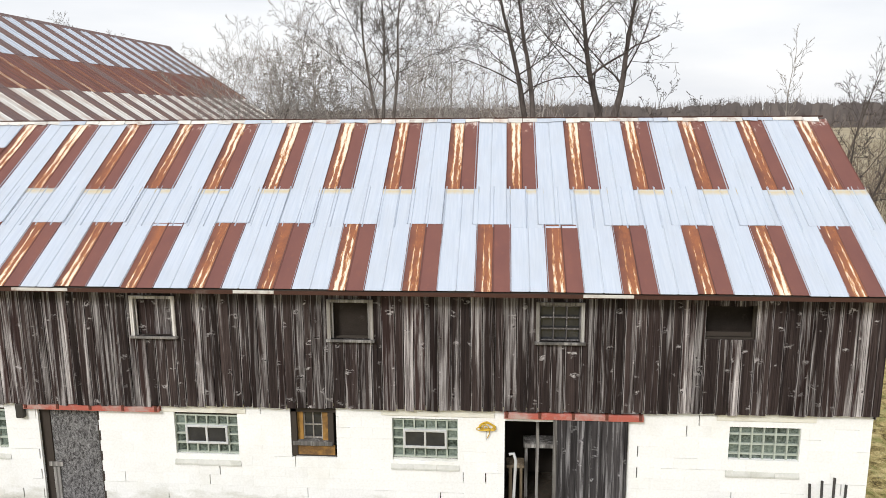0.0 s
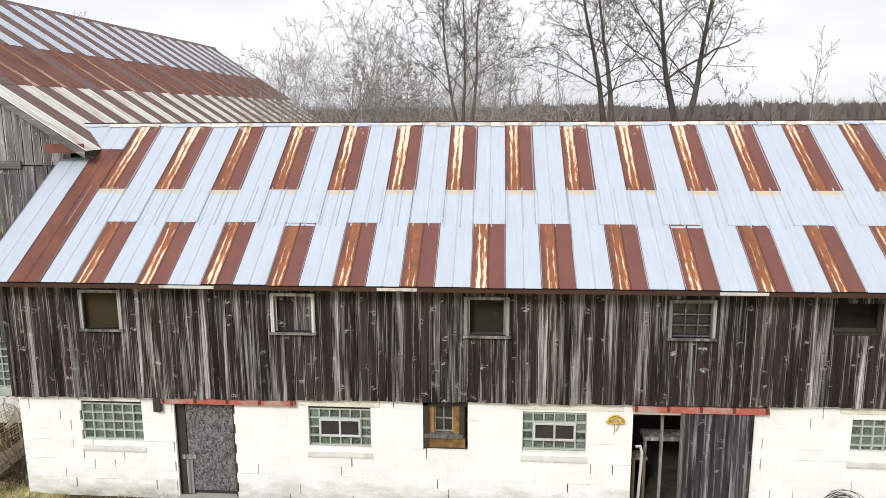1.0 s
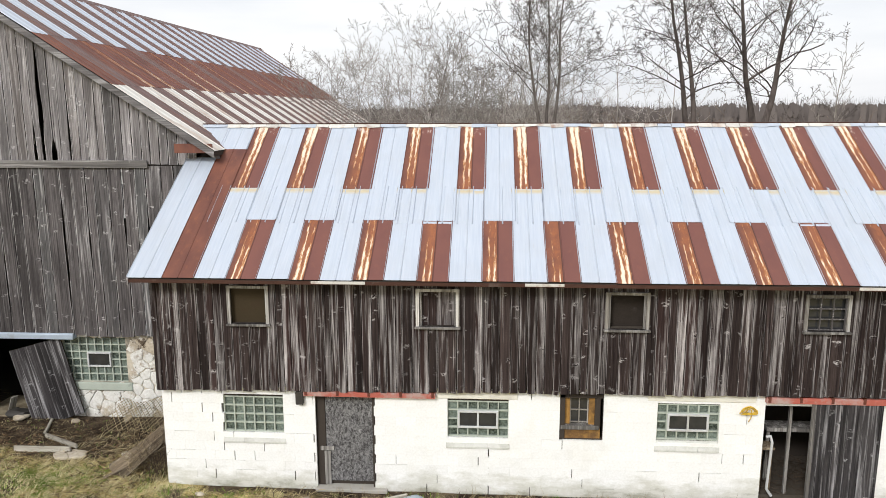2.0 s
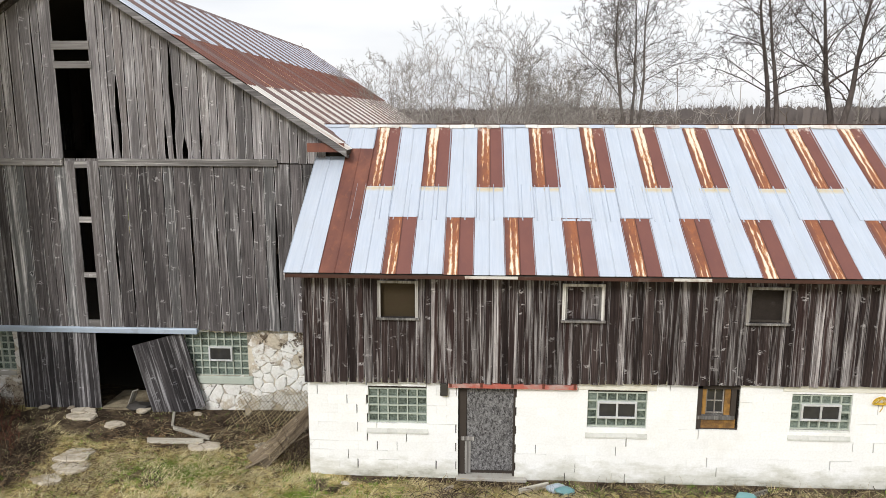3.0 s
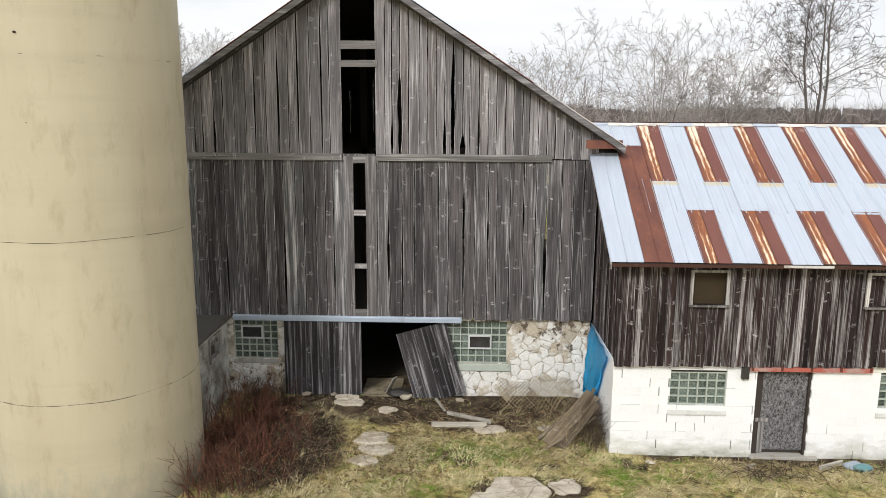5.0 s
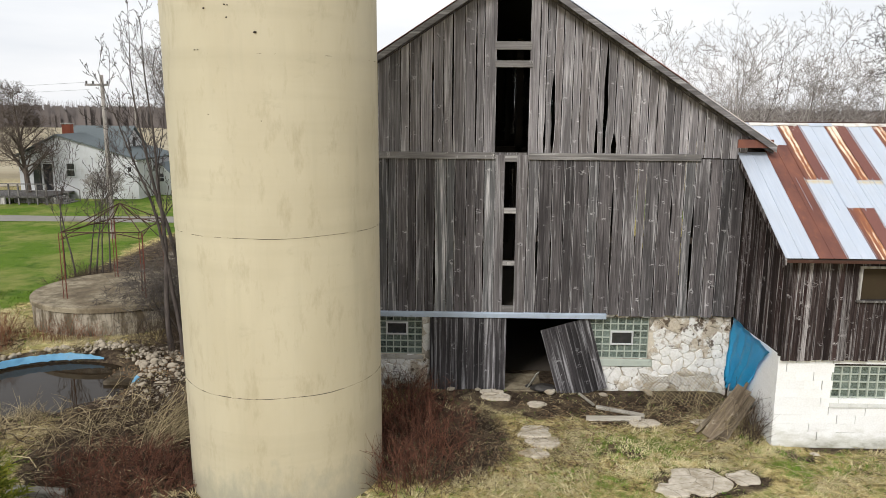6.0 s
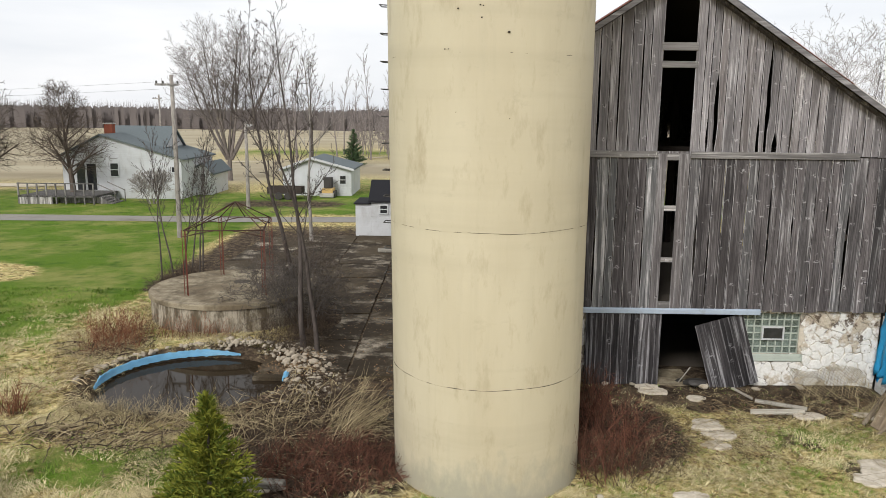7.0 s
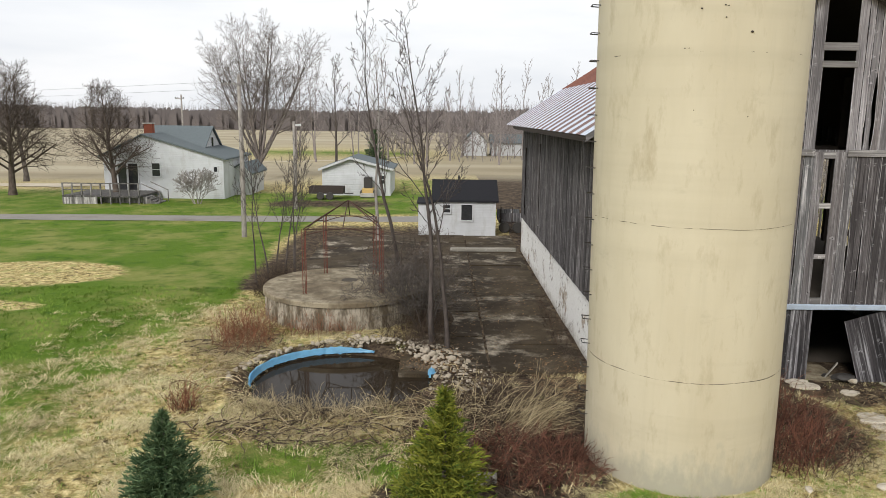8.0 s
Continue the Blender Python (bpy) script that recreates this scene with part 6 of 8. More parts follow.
def bare_tree(at, seed, height, radius, label, mat, stems=((0, 0),), kids=(7, 6, 5, 4), spread=(24, 52), lift=0.25, wob=0.09, shrink=0.5, depth=4, fine=0.006, group="", category="tree", name="bare_tree", first=0.0, fork=0.0, crook=0.0):
    """A leafless tree: one or more trunks with limbs and twigs. stems: how each trunk leans, in x and y per metre."""
    rng = random.Random(seed)
    base = Vector((at[0], at[1], ground_z(at[0], at[1]) - 0.15))
    tr = thing(name, base, label, category, group)
    trunk, crown = Tubes(), Tubes()
    for s, (lx, ly) in enumerate(stems):
        d = Vector((lx, ly, 1)).normalized()
        p = base + Vector((lx * 0.35, ly * 0.35, fork))
        if fork and s == 0:
            trunk.tube([base, base + Vector((0, 0, fork * 0.5)), base + Vector((0, 0, fork)), base + Vector((0, 0, fork + 0.5))], [radius * 1.5, radius * 1.3, radius * 1.2, radius * 0.8], 9)
        h = (height - fork) * rng.uniform(0.86, 1.0)
        n = 12
        pts, radii, dirs = [p], [radius * (1.0 if fork else 1.25)], [d]
        for i in range(n):
            d = sway(d, rng, crook or wob * 0.55)
            d = (d * 0.97 + Vector((0, 0, 0.04))).normalized()
            pts.append(pts[-1] + d * (h / n))
            radii.append(max(radius * (1 - 0.93 * ((i + 1) / n) ** 0.8), fine * 1.5))
            dirs.append(d)
        trunk.tube(pts, radii, 9)
        m = kids[0] * 2
        for j in range(m):
            t = first + (1 - first) * (0.22 + 0.78 * (j + rng.random()) / m)
            t = min(t, 0.985)
            i = min(int(t * n), n - 1)
            q = pts[i].lerp(pts[i + 1], t * n - i)
            a = dirs[i].orthogonal().normalized()
            a.rotate(Matrix.Rotation(j * 2.4 + rng.uniform(-0.6, 0.6), 3, dirs[i]))
            ang = radians(rng.uniform(*spread) * (1.15 - 0.4 * t))
            nd = (dirs[i] * math.cos(ang) + a * math.sin(ang)).normalized()
            limb(crown, q, nd, h * shrink * (1.12 - 0.75 * t) * rng.uniform(0.75, 1.15), max(radii[i] * rng.uniform(0.26, 0.46), fine), depth - 1, rng, kids, spread, lift, wob, shrink + 0.04, fine)
    part("trunk", trunk.mesh("trunk", mat, base), mat, tr, at=base)
    part("crown", crown.mesh("crown", mat, base), mat, tr, at=base)
    return tr


G1 = "bare trees behind the wing"
bare_tree((2.75, 22.3), 11, 13.6, 0.125, "dark bare twin-trunk tree behind the metal roof", BARK_DARK, ((-0.04, 0.0), (0.13, 0.02)), (9, 6, 4, 4), (34, 68), 0.06, 0.12, 0.44, group=G1, fork=6.3, fine=0.0055, crook=0.07)
bare_tree((0.62, 21.6), 12, 13.4, 0.10, "dark bare forked tree behind the metal roof", BARK_DARK, ((-0.17, 0.02), (0.06, 0.0)), (9, 6, 4, 4), (34, 70), 0.06, 0.12, 0.40, group=G1, fork=6.5, fine=0.0055, crook=0.07)
bare_tree((-3.75, 21.9), 13, 12.8, 0.066, "grey bare tree forked low into slim stems", BARK_GREY, ((0.10, 0.0), (0.36, 0.03), (-0.06, 0.02)), (7, 6, 4, 4), (30, 62), 0.10, 0.10, 0.44, group=G1, fork=6.3, fine=0.0055, crook=0.06)
bare_tree((-7.2, 22.6), 14, 9.6, 0.05, "pale bare tree with leaning stems", BARK_PALE, ((0.22, 0), (0.7, 0.02)), (7, 6, 5, 3), (30, 62), 0.05, 0.11, 0.50, group=G1, fork=5.9, fine=0.005)
bare_tree((-8.9, 24.2), 15, 10.4, 0.05, "thin grey bare sapling", BARK_GREY, ((0.02, 0),), (4, 5, 4, 3), (26, 52), 0.2, 0.10, 0.24, group=G1, first=0.5)
bare_tree((4.6, 24.0), 16, 8.4, 0.06, "low spreading bare tree leaning over", BARK_GREY, ((0.30, 0.0), (0.12, 0.1)), (6, 6, 4, 3), (28, 56), 0.10, 0.13, 0.34, group=G1, first=0.4)
bare_tree((9.6, 23.5), 17, 8.2, 0.10, "bare tree with a crooked low limb beside the wing", BARK_DARK, ((-0.02, 0.0), (0.1, -0.05)), (7, 6, 5, 3), (30, 58), 0.10, 0.14, 0.38, group=G1, first=0.1)
for k, (x, y, h) in enumerate(((-13.6, 31.0, 9.4), (-11.6, 29.5, 10.2), (-9.6, 30.5, 11.2), (-8.2, 28.0, 11.4), (-6.6, 29.6, 10.8), (-4.6, 30.4, 10.9), (-15.8, 35.0, 9.6), (-12.6, 34.5, 9.9), (-2.6, 29.0, 10.0))):
    bare_tree((x, y), 180 + k, h, 0.075, "pale bare tree in the thicket behind the wing", BARK_PALE, ((0.03, 0), (-0.08 + 0.05 * k % 0.2, 0)) if k % 2 else ((0.05, 0),), (5, 5, 4, 3), (28, 60), 0.10, 0.10, 0.50, depth=4, group=G1, first=0.1)
bare_tree((20.6, 58.0), 24, 12.4, 0.12, "grey bare field-edge tree", BARK_PALE, ((0, 0),), (6, 5, 4), (22, 46), 0.2, 0.08, 0.34, depth=3, fine=0.012, group="field-edge trees", first=0.25)
bare_tree((24.9, 58.0), 25, 13.2, 0.15, "grey bare field-edge tree", BARK_GREY, ((0, 0),), (7, 5, 4), (26, 52), 0.2, 0.08, 0.34, depth=3, fine=0.012, group="field-edge trees", first=0.25)
bare_tree((34.5, 60.0), 26, 11.0, 0.16, "grey bare field-edge tree", BARK_GREY, ((0, 0),), (7, 5, 4), (26, 52), 0.2, 0.08, 0.36, depth=3, fine=0.012, group="field-edge trees", first=0.25)
bare_tree((-31.0, 38.0), 27, 11.2, 0.12, "bare tree seen past the barn eave", BARK_PALE, ((0.0, 0),), (6, 5, 5), (26, 52), 0.2, 0.08, 0.36, depth=3, group="yard trees", first=0.2)

# young trees and scrub between and behind them, uncountable
rng = random.Random(31)
th = Tubes()
for i in range(26):
    x, y = rng.uniform(-11.5, 1.5), rng.uniform(27, 50)
    if i > 20:
        x, y = rng.uniform(-6, 1), rng.uniform(24, 34)
    h = rng.uniform(6.4, 9.6) + (y - 27) * 0.04
    if x > 0:
        h *= 0.80
    for s_ in range(rng.choice((1, 1, 2))):
        d = Vector((rng.gauss(0, 0.17), rng.gauss(0, 0.12), 1)).normalized()
        p = Vector((x, y, 0)) + d * (h * 0.25)
        th.tube([Vector((x, y, -0.1)), p], [0.06, 0.045], 5)
        limb(th, p, d, h * 0.72, rng.uniform(0.030, 0.05), 3, rng, (8, 6, 4), (26, 58), 0.08, 0.10, 0.46, 0.006)
tagged(new("sapling_thicket", th.mesh("sapling_thicket", TWIG_SKY_PALED)), "grey-brown thicket of bare young trees and brush", "thicket", kind="stuff")
sc = Tubes()
for i in range(560):
    x, y = (rng.uniform(-16, 40), rng.uniform(30, 66)) if i < 260 else (rng.uniform(-4, 40), rng.uniform(26, 50))
    p = Vector((x, y, 0))
    h = rng.uniform(4.6, 7.4) * (1 if x < 3 else 0.86)
    d = Vector((rng.gauss(0, 0.22), rng.gauss(0, 0.15), 1)).normalized()
    limb(sc, p, d, h, 0.026, 2, rng, (7, 5), (24, 60), 0.1, 0.10, 0.36, 0.009)
tagged(new("undergrowth", sc.mesh("undergrowth", TWIG_BROWN)), "brown leafless undergrowth behind the wing", "undergrowth", kind="stuff")

G2 = "bare trees by the yard"
bare_tree((-27.65, 18.6), 33, 11.2, 0.095, "slim grey bare tree by the pond", BARK_DARK, ((-0.02, 0.0),), (8, 6, 4, 3), (22, 50), 0.22, 0.09, 0.28, group=G2, first=0.22, crook=0.045)
bare_tree((-27.2, 18.3), 34, 9.4, 0.084, "slim grey bare forked tree by the pond", BARK_DARK, ((0.04, 0.0),), (8, 6, 4, 3), (22, 50), 0.22, 0.09, 0.28, group=G2, first=0.22, crook=0.05)
bare_tree((-28.55, 22.9), 35, 11.3, 0.101, "slim bare tree leaning beside the tank", BARK_DARK, ((-0.19, 0.05),), (8, 6, 4, 3), (22, 50), 0.22, 0.09, 0.27, group=G2, first=0.22, crook=0.05)
for i, (x, y, h) in enumerate(((-35.1, 26.6, 6.4), (-34.5, 26.2, 7.0), (-34.0, 26.8, 6.6), (-33.5, 26.3, 6.2), (-33.8, 27.6, 6.8), (-34.6, 27.2, 5.8))):
    bare_tree((x, y), 40 + i, h, 0.048, "slim bare sapling behind the tank", BARK_DARK, ((-0.13 + 0.05 * (i % 6), 0.03),), (6, 5, 4), (18, 42), 0.3, 0.09, 0.34, depth=3, group="saplings behind the tank", first=0.2, name="sapling")
G3 = "bare trees round the house"
bare_tree((-64.2, 59.4), 50, 9.6, 0.34, "broad bare maple on the house lawn", BARK_BROWN, ((0, 0),), (20, 11, 9), (40, 76), 0.10, 0.035, 0.54, depth=3, fine=0.009, group=G3, first=0.0)
bare_tree((-54.0, 56.4), 51, 9.6, 0.28, "broad bare maple before the house deck", BARK_BROWN, ((0, 0),), (20, 11, 9), (36, 70), 0.12, 0.035, 0.46, depth=3, fine=0.009, group=G3, first=0.0)
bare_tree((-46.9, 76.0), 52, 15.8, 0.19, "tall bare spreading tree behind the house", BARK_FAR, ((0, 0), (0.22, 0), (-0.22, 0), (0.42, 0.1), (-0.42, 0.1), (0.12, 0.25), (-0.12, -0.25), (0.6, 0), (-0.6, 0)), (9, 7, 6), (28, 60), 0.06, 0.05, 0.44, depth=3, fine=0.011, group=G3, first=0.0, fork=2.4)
bare_tree((-70.0, 72.0), 53, 11.5, 0.28, "bare tree at the field edge", BARK_GREY, ((0, 0),), (9, 6, 5), (34, 60), 0.2, 0.07, 0.48, depth=3, fine=0.018, group=G3)
bare_tree((-41.0, 92.0), 54, 13.5, 0.22, "bare tree behind the garage", BARK_GREY, ((0, 0),), (8, 6, 5), (24, 48), 0.2, 0.07, 0.36, depth=3, fine=0.02, group=G3)
bare_tree((-46.8, 54.6), 55, 2.7, 0.05, "rounded leafless shrub by the house wall", BARK_PALE, ((-0.5, 0), (0.5, 0), (0, 0.2), (-0.25, -0.2), (0.25, -0.2)), (6, 5, 4), (20, 50), 0.1, 0.1, 0.6, depth=3, fine=0.012, category="shrub", name="bare_shrub")
bare_tree((-28.9, 21.0), 56, 2.4, 0.03, "tangled grey leafless shrub over the tank edge", BARK_GREY, ((-0.5, 0), (0.45, 0), (0, 0.3), (-0.25, -0.4), (0.25, -0.3), (-0.7, -0.2), (0.1, -0.1)), (6, 5, 3), (24, 64), -0.15, 0.16, 0.6, depth=3, fine=0.005, category="shrub", name="bare_shrub")
bare_tree((-27.9, 20.4), 57, 2.6, 0.03, "tangled grey leafless shrub beside the tank", BARK_GREY, ((-0.5, 0), (0.35, 0), (0, 0.3), (-0.25, -0.4), (0.25, -0.3), (-0.7, -0.2), (0.1, -0.1)), (6, 5, 3), (24, 64), -0.1, 0.16, 0.55, depth=3, fine=0.005, category="shrub", name="bare_shrub")
bare_tree((-28.2, 22.2), 58, 3.0, 0.03, "tangled brown leafless shrub behind the tank", BARK_BROWN, ((-0.5, 0), (0.35, 0), (0, 0.3), (-0.25, -0.4), (0.25, -0.3), (-0.7, 0.2), (0.1, -0.1)), (6, 5, 3), (24, 64), -0.05, 0.14, 0.55, depth=3, fine=0.005, category="shrub", name="bare_shrub")
rng = random.Random(61)
for i in range(30):
    x = -52 + i * 2.1 + rng.uniform(-1.5, 1.5)
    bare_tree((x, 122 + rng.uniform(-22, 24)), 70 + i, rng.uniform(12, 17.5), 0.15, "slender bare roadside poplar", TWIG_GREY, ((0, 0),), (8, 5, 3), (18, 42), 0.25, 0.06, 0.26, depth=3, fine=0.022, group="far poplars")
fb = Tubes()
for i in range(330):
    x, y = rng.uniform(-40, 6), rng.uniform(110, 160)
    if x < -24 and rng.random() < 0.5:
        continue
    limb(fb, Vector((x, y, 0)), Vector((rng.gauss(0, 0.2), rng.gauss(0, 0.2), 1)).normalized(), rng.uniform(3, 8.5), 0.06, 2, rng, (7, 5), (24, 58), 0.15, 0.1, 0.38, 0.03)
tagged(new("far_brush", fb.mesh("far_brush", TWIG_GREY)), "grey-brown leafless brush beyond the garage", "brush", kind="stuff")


def conifer(at, seed, height, reach, mat, label):
    rng = random.Random(seed)
    base = Vector((at[0], at[1], ground_z(at[0], at[1]) - 0.05))
    tr = thing("spruce", base, label, "tree", "young spruces")
    tk, needles = Tubes(), Tubes()
    tk.tube([base, base + Vector((0, 0, height * 0.5)), base + Vector((0, 0, height * 0.97))], [reach * 0.06, reach * 0.04, 0.006], 7)
    z = 0.06
    while z < 1.0:
        r = reach * (1 - z) ** 0.85 + 0.03
        for k in range(max(5, int(11 * (1 - z) + 5))):
            t = rng.uniform(0, 6.28)
            d = Vector((math.cos(t), math.sin(t), rng.uniform(0.05, 0.5) + z * 0.8)).normalized()
            L = r * rng.uniform(0.65, 1.1)
            p = base + Vector((0, 0, height * z))
            n = max(3, int(L / (reach * 0.075)))
            for i in range(n):
                q = p + d * (L * (i + 0.6) / n) - Vector((0, 0, 0.08 * reach * ((i + 1) / n) ** 2))
                for s in range(5):
                    o = Vector((rng.gauss(0, 1), rng.gauss(0, 1), rng.gauss(0.15, 0.7)))
                    nd = (d * 1.1 + o * 0.75).normalized()
                    needles.blade(q, q + nd * reach * rng.uniform(0.10, 0.19), reach * 0.012, nd.orthogonal().normalized())
        z += 0.035 if height < 5 else 0.05
    part("trunk", tk.mesh("trunk", BARK_DARK, base), BARK_DARK, tr, at=base)
    part("crown", needles.mesh("crown", mat, base, False), mat, tr, at=base, label="dense short needles")
    return tr


conifer((-27.35, 8.6), 1, 2.45, 1.05, SPRUCE_YELLOW, "young spruce with yellow-green needles")
conifer((-32.35, 8.6), 2, 1.98, 0.92, SPRUCE_BLUE, "young spruce with blue-green needles")
conifer((-36.6, 100.0), 3, 5.2, 2.0, SPRUCE_BLUE, "small dark spruce in the far field")

# far woods along the horizon: a dense low belt with fine bare tops
rng = random.Random(91)
fw = Tubes()
for i in range(26000):
    x = rng.uniform(-620, 560)
    y = 335 + rng.uniform(-22, 40) + 30 * noise.noise(Vector((x * 0.006, 1, 0)))
    top = (11.0 + 3.0 * noise.noise(Vector((x * 0.02, 4, 0))) + 1.2 * noise.noise(Vector((x * 0.11, 2, 0)))) * (1.15 if x > 0 else 1.0)
    n0 = len(fw.v)
    if i < 9000:
        w, h = rng.uniform(0.6, 1.8), top * rng.uniform(0.35, 0.86)
        fw.v += [Vector((x - w, y, -1)), Vector((x + w, y, -1)), Vector((x + w * 0.8, y, h * 0.9)), Vector((x + rng.uniform(-w, w) * 0.5, y, h)), Vector((x - w * 0.8, y, h * 0.92))]
        fw.f.append((n0, n0 + 1, n0 + 2, n0 + 3, n0 + 4))
    else:
        w, h = rng.uniform(0.05, 0.16), top * rng.uniform(0.75, 1.12)
        lean_ = rng.gauss(0, 0.5)
        fw.v += [Vector((x - w, y, h * 0.45)), Vector((x + w, y, h * 0.45)), Vector((x + lean_, y, h))]
        fw.f.append((n0, n0 + 1, n0 + 2))
tagged(new("far_woods", fw.mesh("far_woods", WOODS, smooth=False)), "low grey-brown belt of far bare woods", "woods", kind="stuff")


# ---- grass, canes and stalks ----
def scatter_blades(name, label, mat, count, seed, region, accept, length, width, lean=0.8, tuft=5, low=0.2):
    rng = random.Random(seed)
    tb = Tubes()
    made = 0
    tries = 0
    while made < count and tries < count * 6:
        tries += 1
        x, y = rng.uniform(region[0], region[1]), rng.uniform(region[2], region[3])
        if rng.random() > accept(x, y):
            continue
        comb = noise.noise(Vector((x * 0.5, y * 0.5, 2))) * 6.0
        for _ in range(tuft):
            px, py = x + rng.gauss(0, 0.05), y + rng.gauss(0, 0.05)
            p = Vector((px, py, ground_z(px, py) - 0.01))
            L = rng.uniform(*length)
            t = comb + rng.gauss(0, 1.0)
            f = rng.uniform(low, 1.0) * lean
            tip = p + Vector((math.cos(t) * L * f, math.sin(t) * L * f, L * math.sqrt(max(0.04, 1 - f * f))))
            tb.blade(p, tip, rng.uniform(*width), Vector((-math.sin(t), math.cos(t), 0)))
            made += 1
    return tagged(new(name, tb.mesh(name, mat, smooth=False)), label, "grass", kind="stuff")


def inside(x, y, cx, cy, rx, ry):
    return math.hypot((x - cx) / rx, (y - cy) / ry)


def blocked(x, y):
    if y > 12.36 and x > -11.9:
        return True
    if y > 15.0 and -23.2 < x < -11.8:
        return True
    if math.hypot(x - SX, y - SY) < SR + 0.02 or math.hypot(x + 30.9, y - 22.4) < 2.9:
        return True
    if inside(x, y, -30.1, 15.55, 2.45, 2.35) < 1.0 or (-28.6 < x < -23 and y > 16):
        return True
    return -23.2 < x < -20.9 and y > 12.6


def dry(x, y):
    if blocked(x, y):
        return 0
    l, s, f = cover(x, y)
    return max(0.0, (1 - 0.85 * l) * (1 - 0.97 * s) * (0.42 + 1.5 * noise.noise(Vector((x * 0.8, y * 0.9, 9)))))


def fresh(x, y):
    if blocked(x, y):
        return 0
    l, s, f = cover(x, y)
    return l * (0.5 + noise.noise(Vector((x * 1.3, y * 1.3, 5)))) + 0.14 * (1 - s)


scatter_blades("dead_grass", "matted straw-coloured dead grass", GRASS_DRY, 34000, 1, (-21, 7, 9.0, 15.0), dry, (0.06, 0.15), (0.003, 0.007), 0.99, low=0.86)
scatter_blades("dead_grass", "matted straw-coloured dead grass round the pond", GRASS_DRY, 38000, 2, (-40, -20.5, 7.5, 24), dry, (0.08, 0.22), (0.004, 0.009), 0.99, low=0.86)
scatter_blades("green_grass", "patches of fresh green grass", GRASS_GREEN, 20000, 3, (-21, 7, 9.0, 15.0), fresh, (0.04, 0.11), (0.003, 0.007), 0.95, low=0.55)
scatter_blades("green_grass", "fresh green lawn grass", GRASS_GREEN, 30000, 4, (-46, -21, 7.5, 26), fresh, (0.05, 0.15), (0.006, 0.011), 0.92, low=0.45)


def tussocks(name, label, mat, count, seed, region, accept, reach, blades=26):
    """Hummocks of long grass, each combed over to one side and splayed at the rim."""
    rng = random.Random(seed)
    tb = Tubes()
    made = tries = 0
    while made < count and tries < count * 12:
        tries += 1
        x, y = rng.uniform(region[0], region[1]), rng.uniform(region[2], region[3])
        if rng.random() > accept(x, y):
            continue
        made += 1
        r = rng.uniform(*reach)
        fall = noise.noise(Vector((x * 0.4, y * 0.4, 2))) * 6.0
        for _ in range(blades):
            t = rng.uniform(0, 6.283)
            q = r * 0.35 * math.sqrt(rng.random())
            px, py = x + math.cos(t) * q, y + math.sin(t) * q
            p = Vector((px, py, ground_z(px, py) - 0.01))
            d = Vector((math.cos(t) + 0.8 * math.cos(fall), math.sin(t) + 0.8 * math.sin(fall), 0))
            L = r * rng.uniform(0.6, 1.25)
            tip = p + d * L * 0.62 + Vector((0, 0, L * rng.uniform(0.02, 0.42)))
            tb.blade(p, tip, rng.uniform(0.004, 0.009), Vector((-math.sin(t), math.cos(t), 0)))
    return tagged(new(name, tb.mesh(name, mat, smooth=False)), label, "grass", kind="stuff")


tussocks("straw_hummocks", "pale hummocks of long dead grass before the barn", GRASS_DRY, 900, 31, (-21, 7, 9.0, 14.2), dry, (0.12, 0.30))
tussocks("straw_hummocks", "pale hummocks of long dead grass round the pond", GRASS_DRY, 1100, 32, (-42, -21, 7.5, 22), dry, (0.14, 0.36))
tussocks("green_tufts", "green tufts of fresh grass in the dead turf", GRASS_GREEN, 420, 33, (-21, 7, 9.0, 13.2), fresh, (0.08, 0.18), 18)
tussocks("green_tufts", "green tufts of fresh grass beside the silo", GRASS_GREEN, 160, 34, (-25, -19, 8.2, 9.6), lambda x, y: 0 if blocked(x, y) else 1.2 - inside(x, y, -22.6, 9.1, 1.6, 0.45), (0.10, 0.26), 22)


def tuft_spots(x, y):
    if blocked(x, y):
        return 0
    k = 0
    for cx, cy, rx, ry in ((-14.5, 12.35, 0.8, 0.45), (-16.2, 12.0, 0.7, 0.5), (-13.4, 11.6, 0.7, 0.4), (-15.6, 11.2, 0.9, 0.4), (-17.2, 10.6, 0.9, 0.4), (-12.4, 12.1, 0.5, 0.3), (-34.4, 12.2, 1.0, 0.6), (-35.0, 15.0, 1.2, 0.8), (-33.2, 10.6, 0.9, 0.5), (-34.6, 20.4, 0.7, 1.6), (-29.3, 10.9, 0.8, 0.4), (-36.0, 10.5, 1.3, 0.7)):
        k = max(k, 1.3 - inside(x, y, cx, cy, rx, ry) + 0.5 * noise.noise(Vector((x * 2, y * 2, 1))))
    return max(0, k)


scatter_blades("straw_tufts", "pale flattened straw tufts", stems("bleached_grass", (0.42, 0.35, 0.16), (0.86, 0.78, 0.48)), 15000, 6, (-37, -11, 8.5, 22), tuft_spots, (0.06, 0.18), (0.003, 0.007), 0.99, low=0.84)


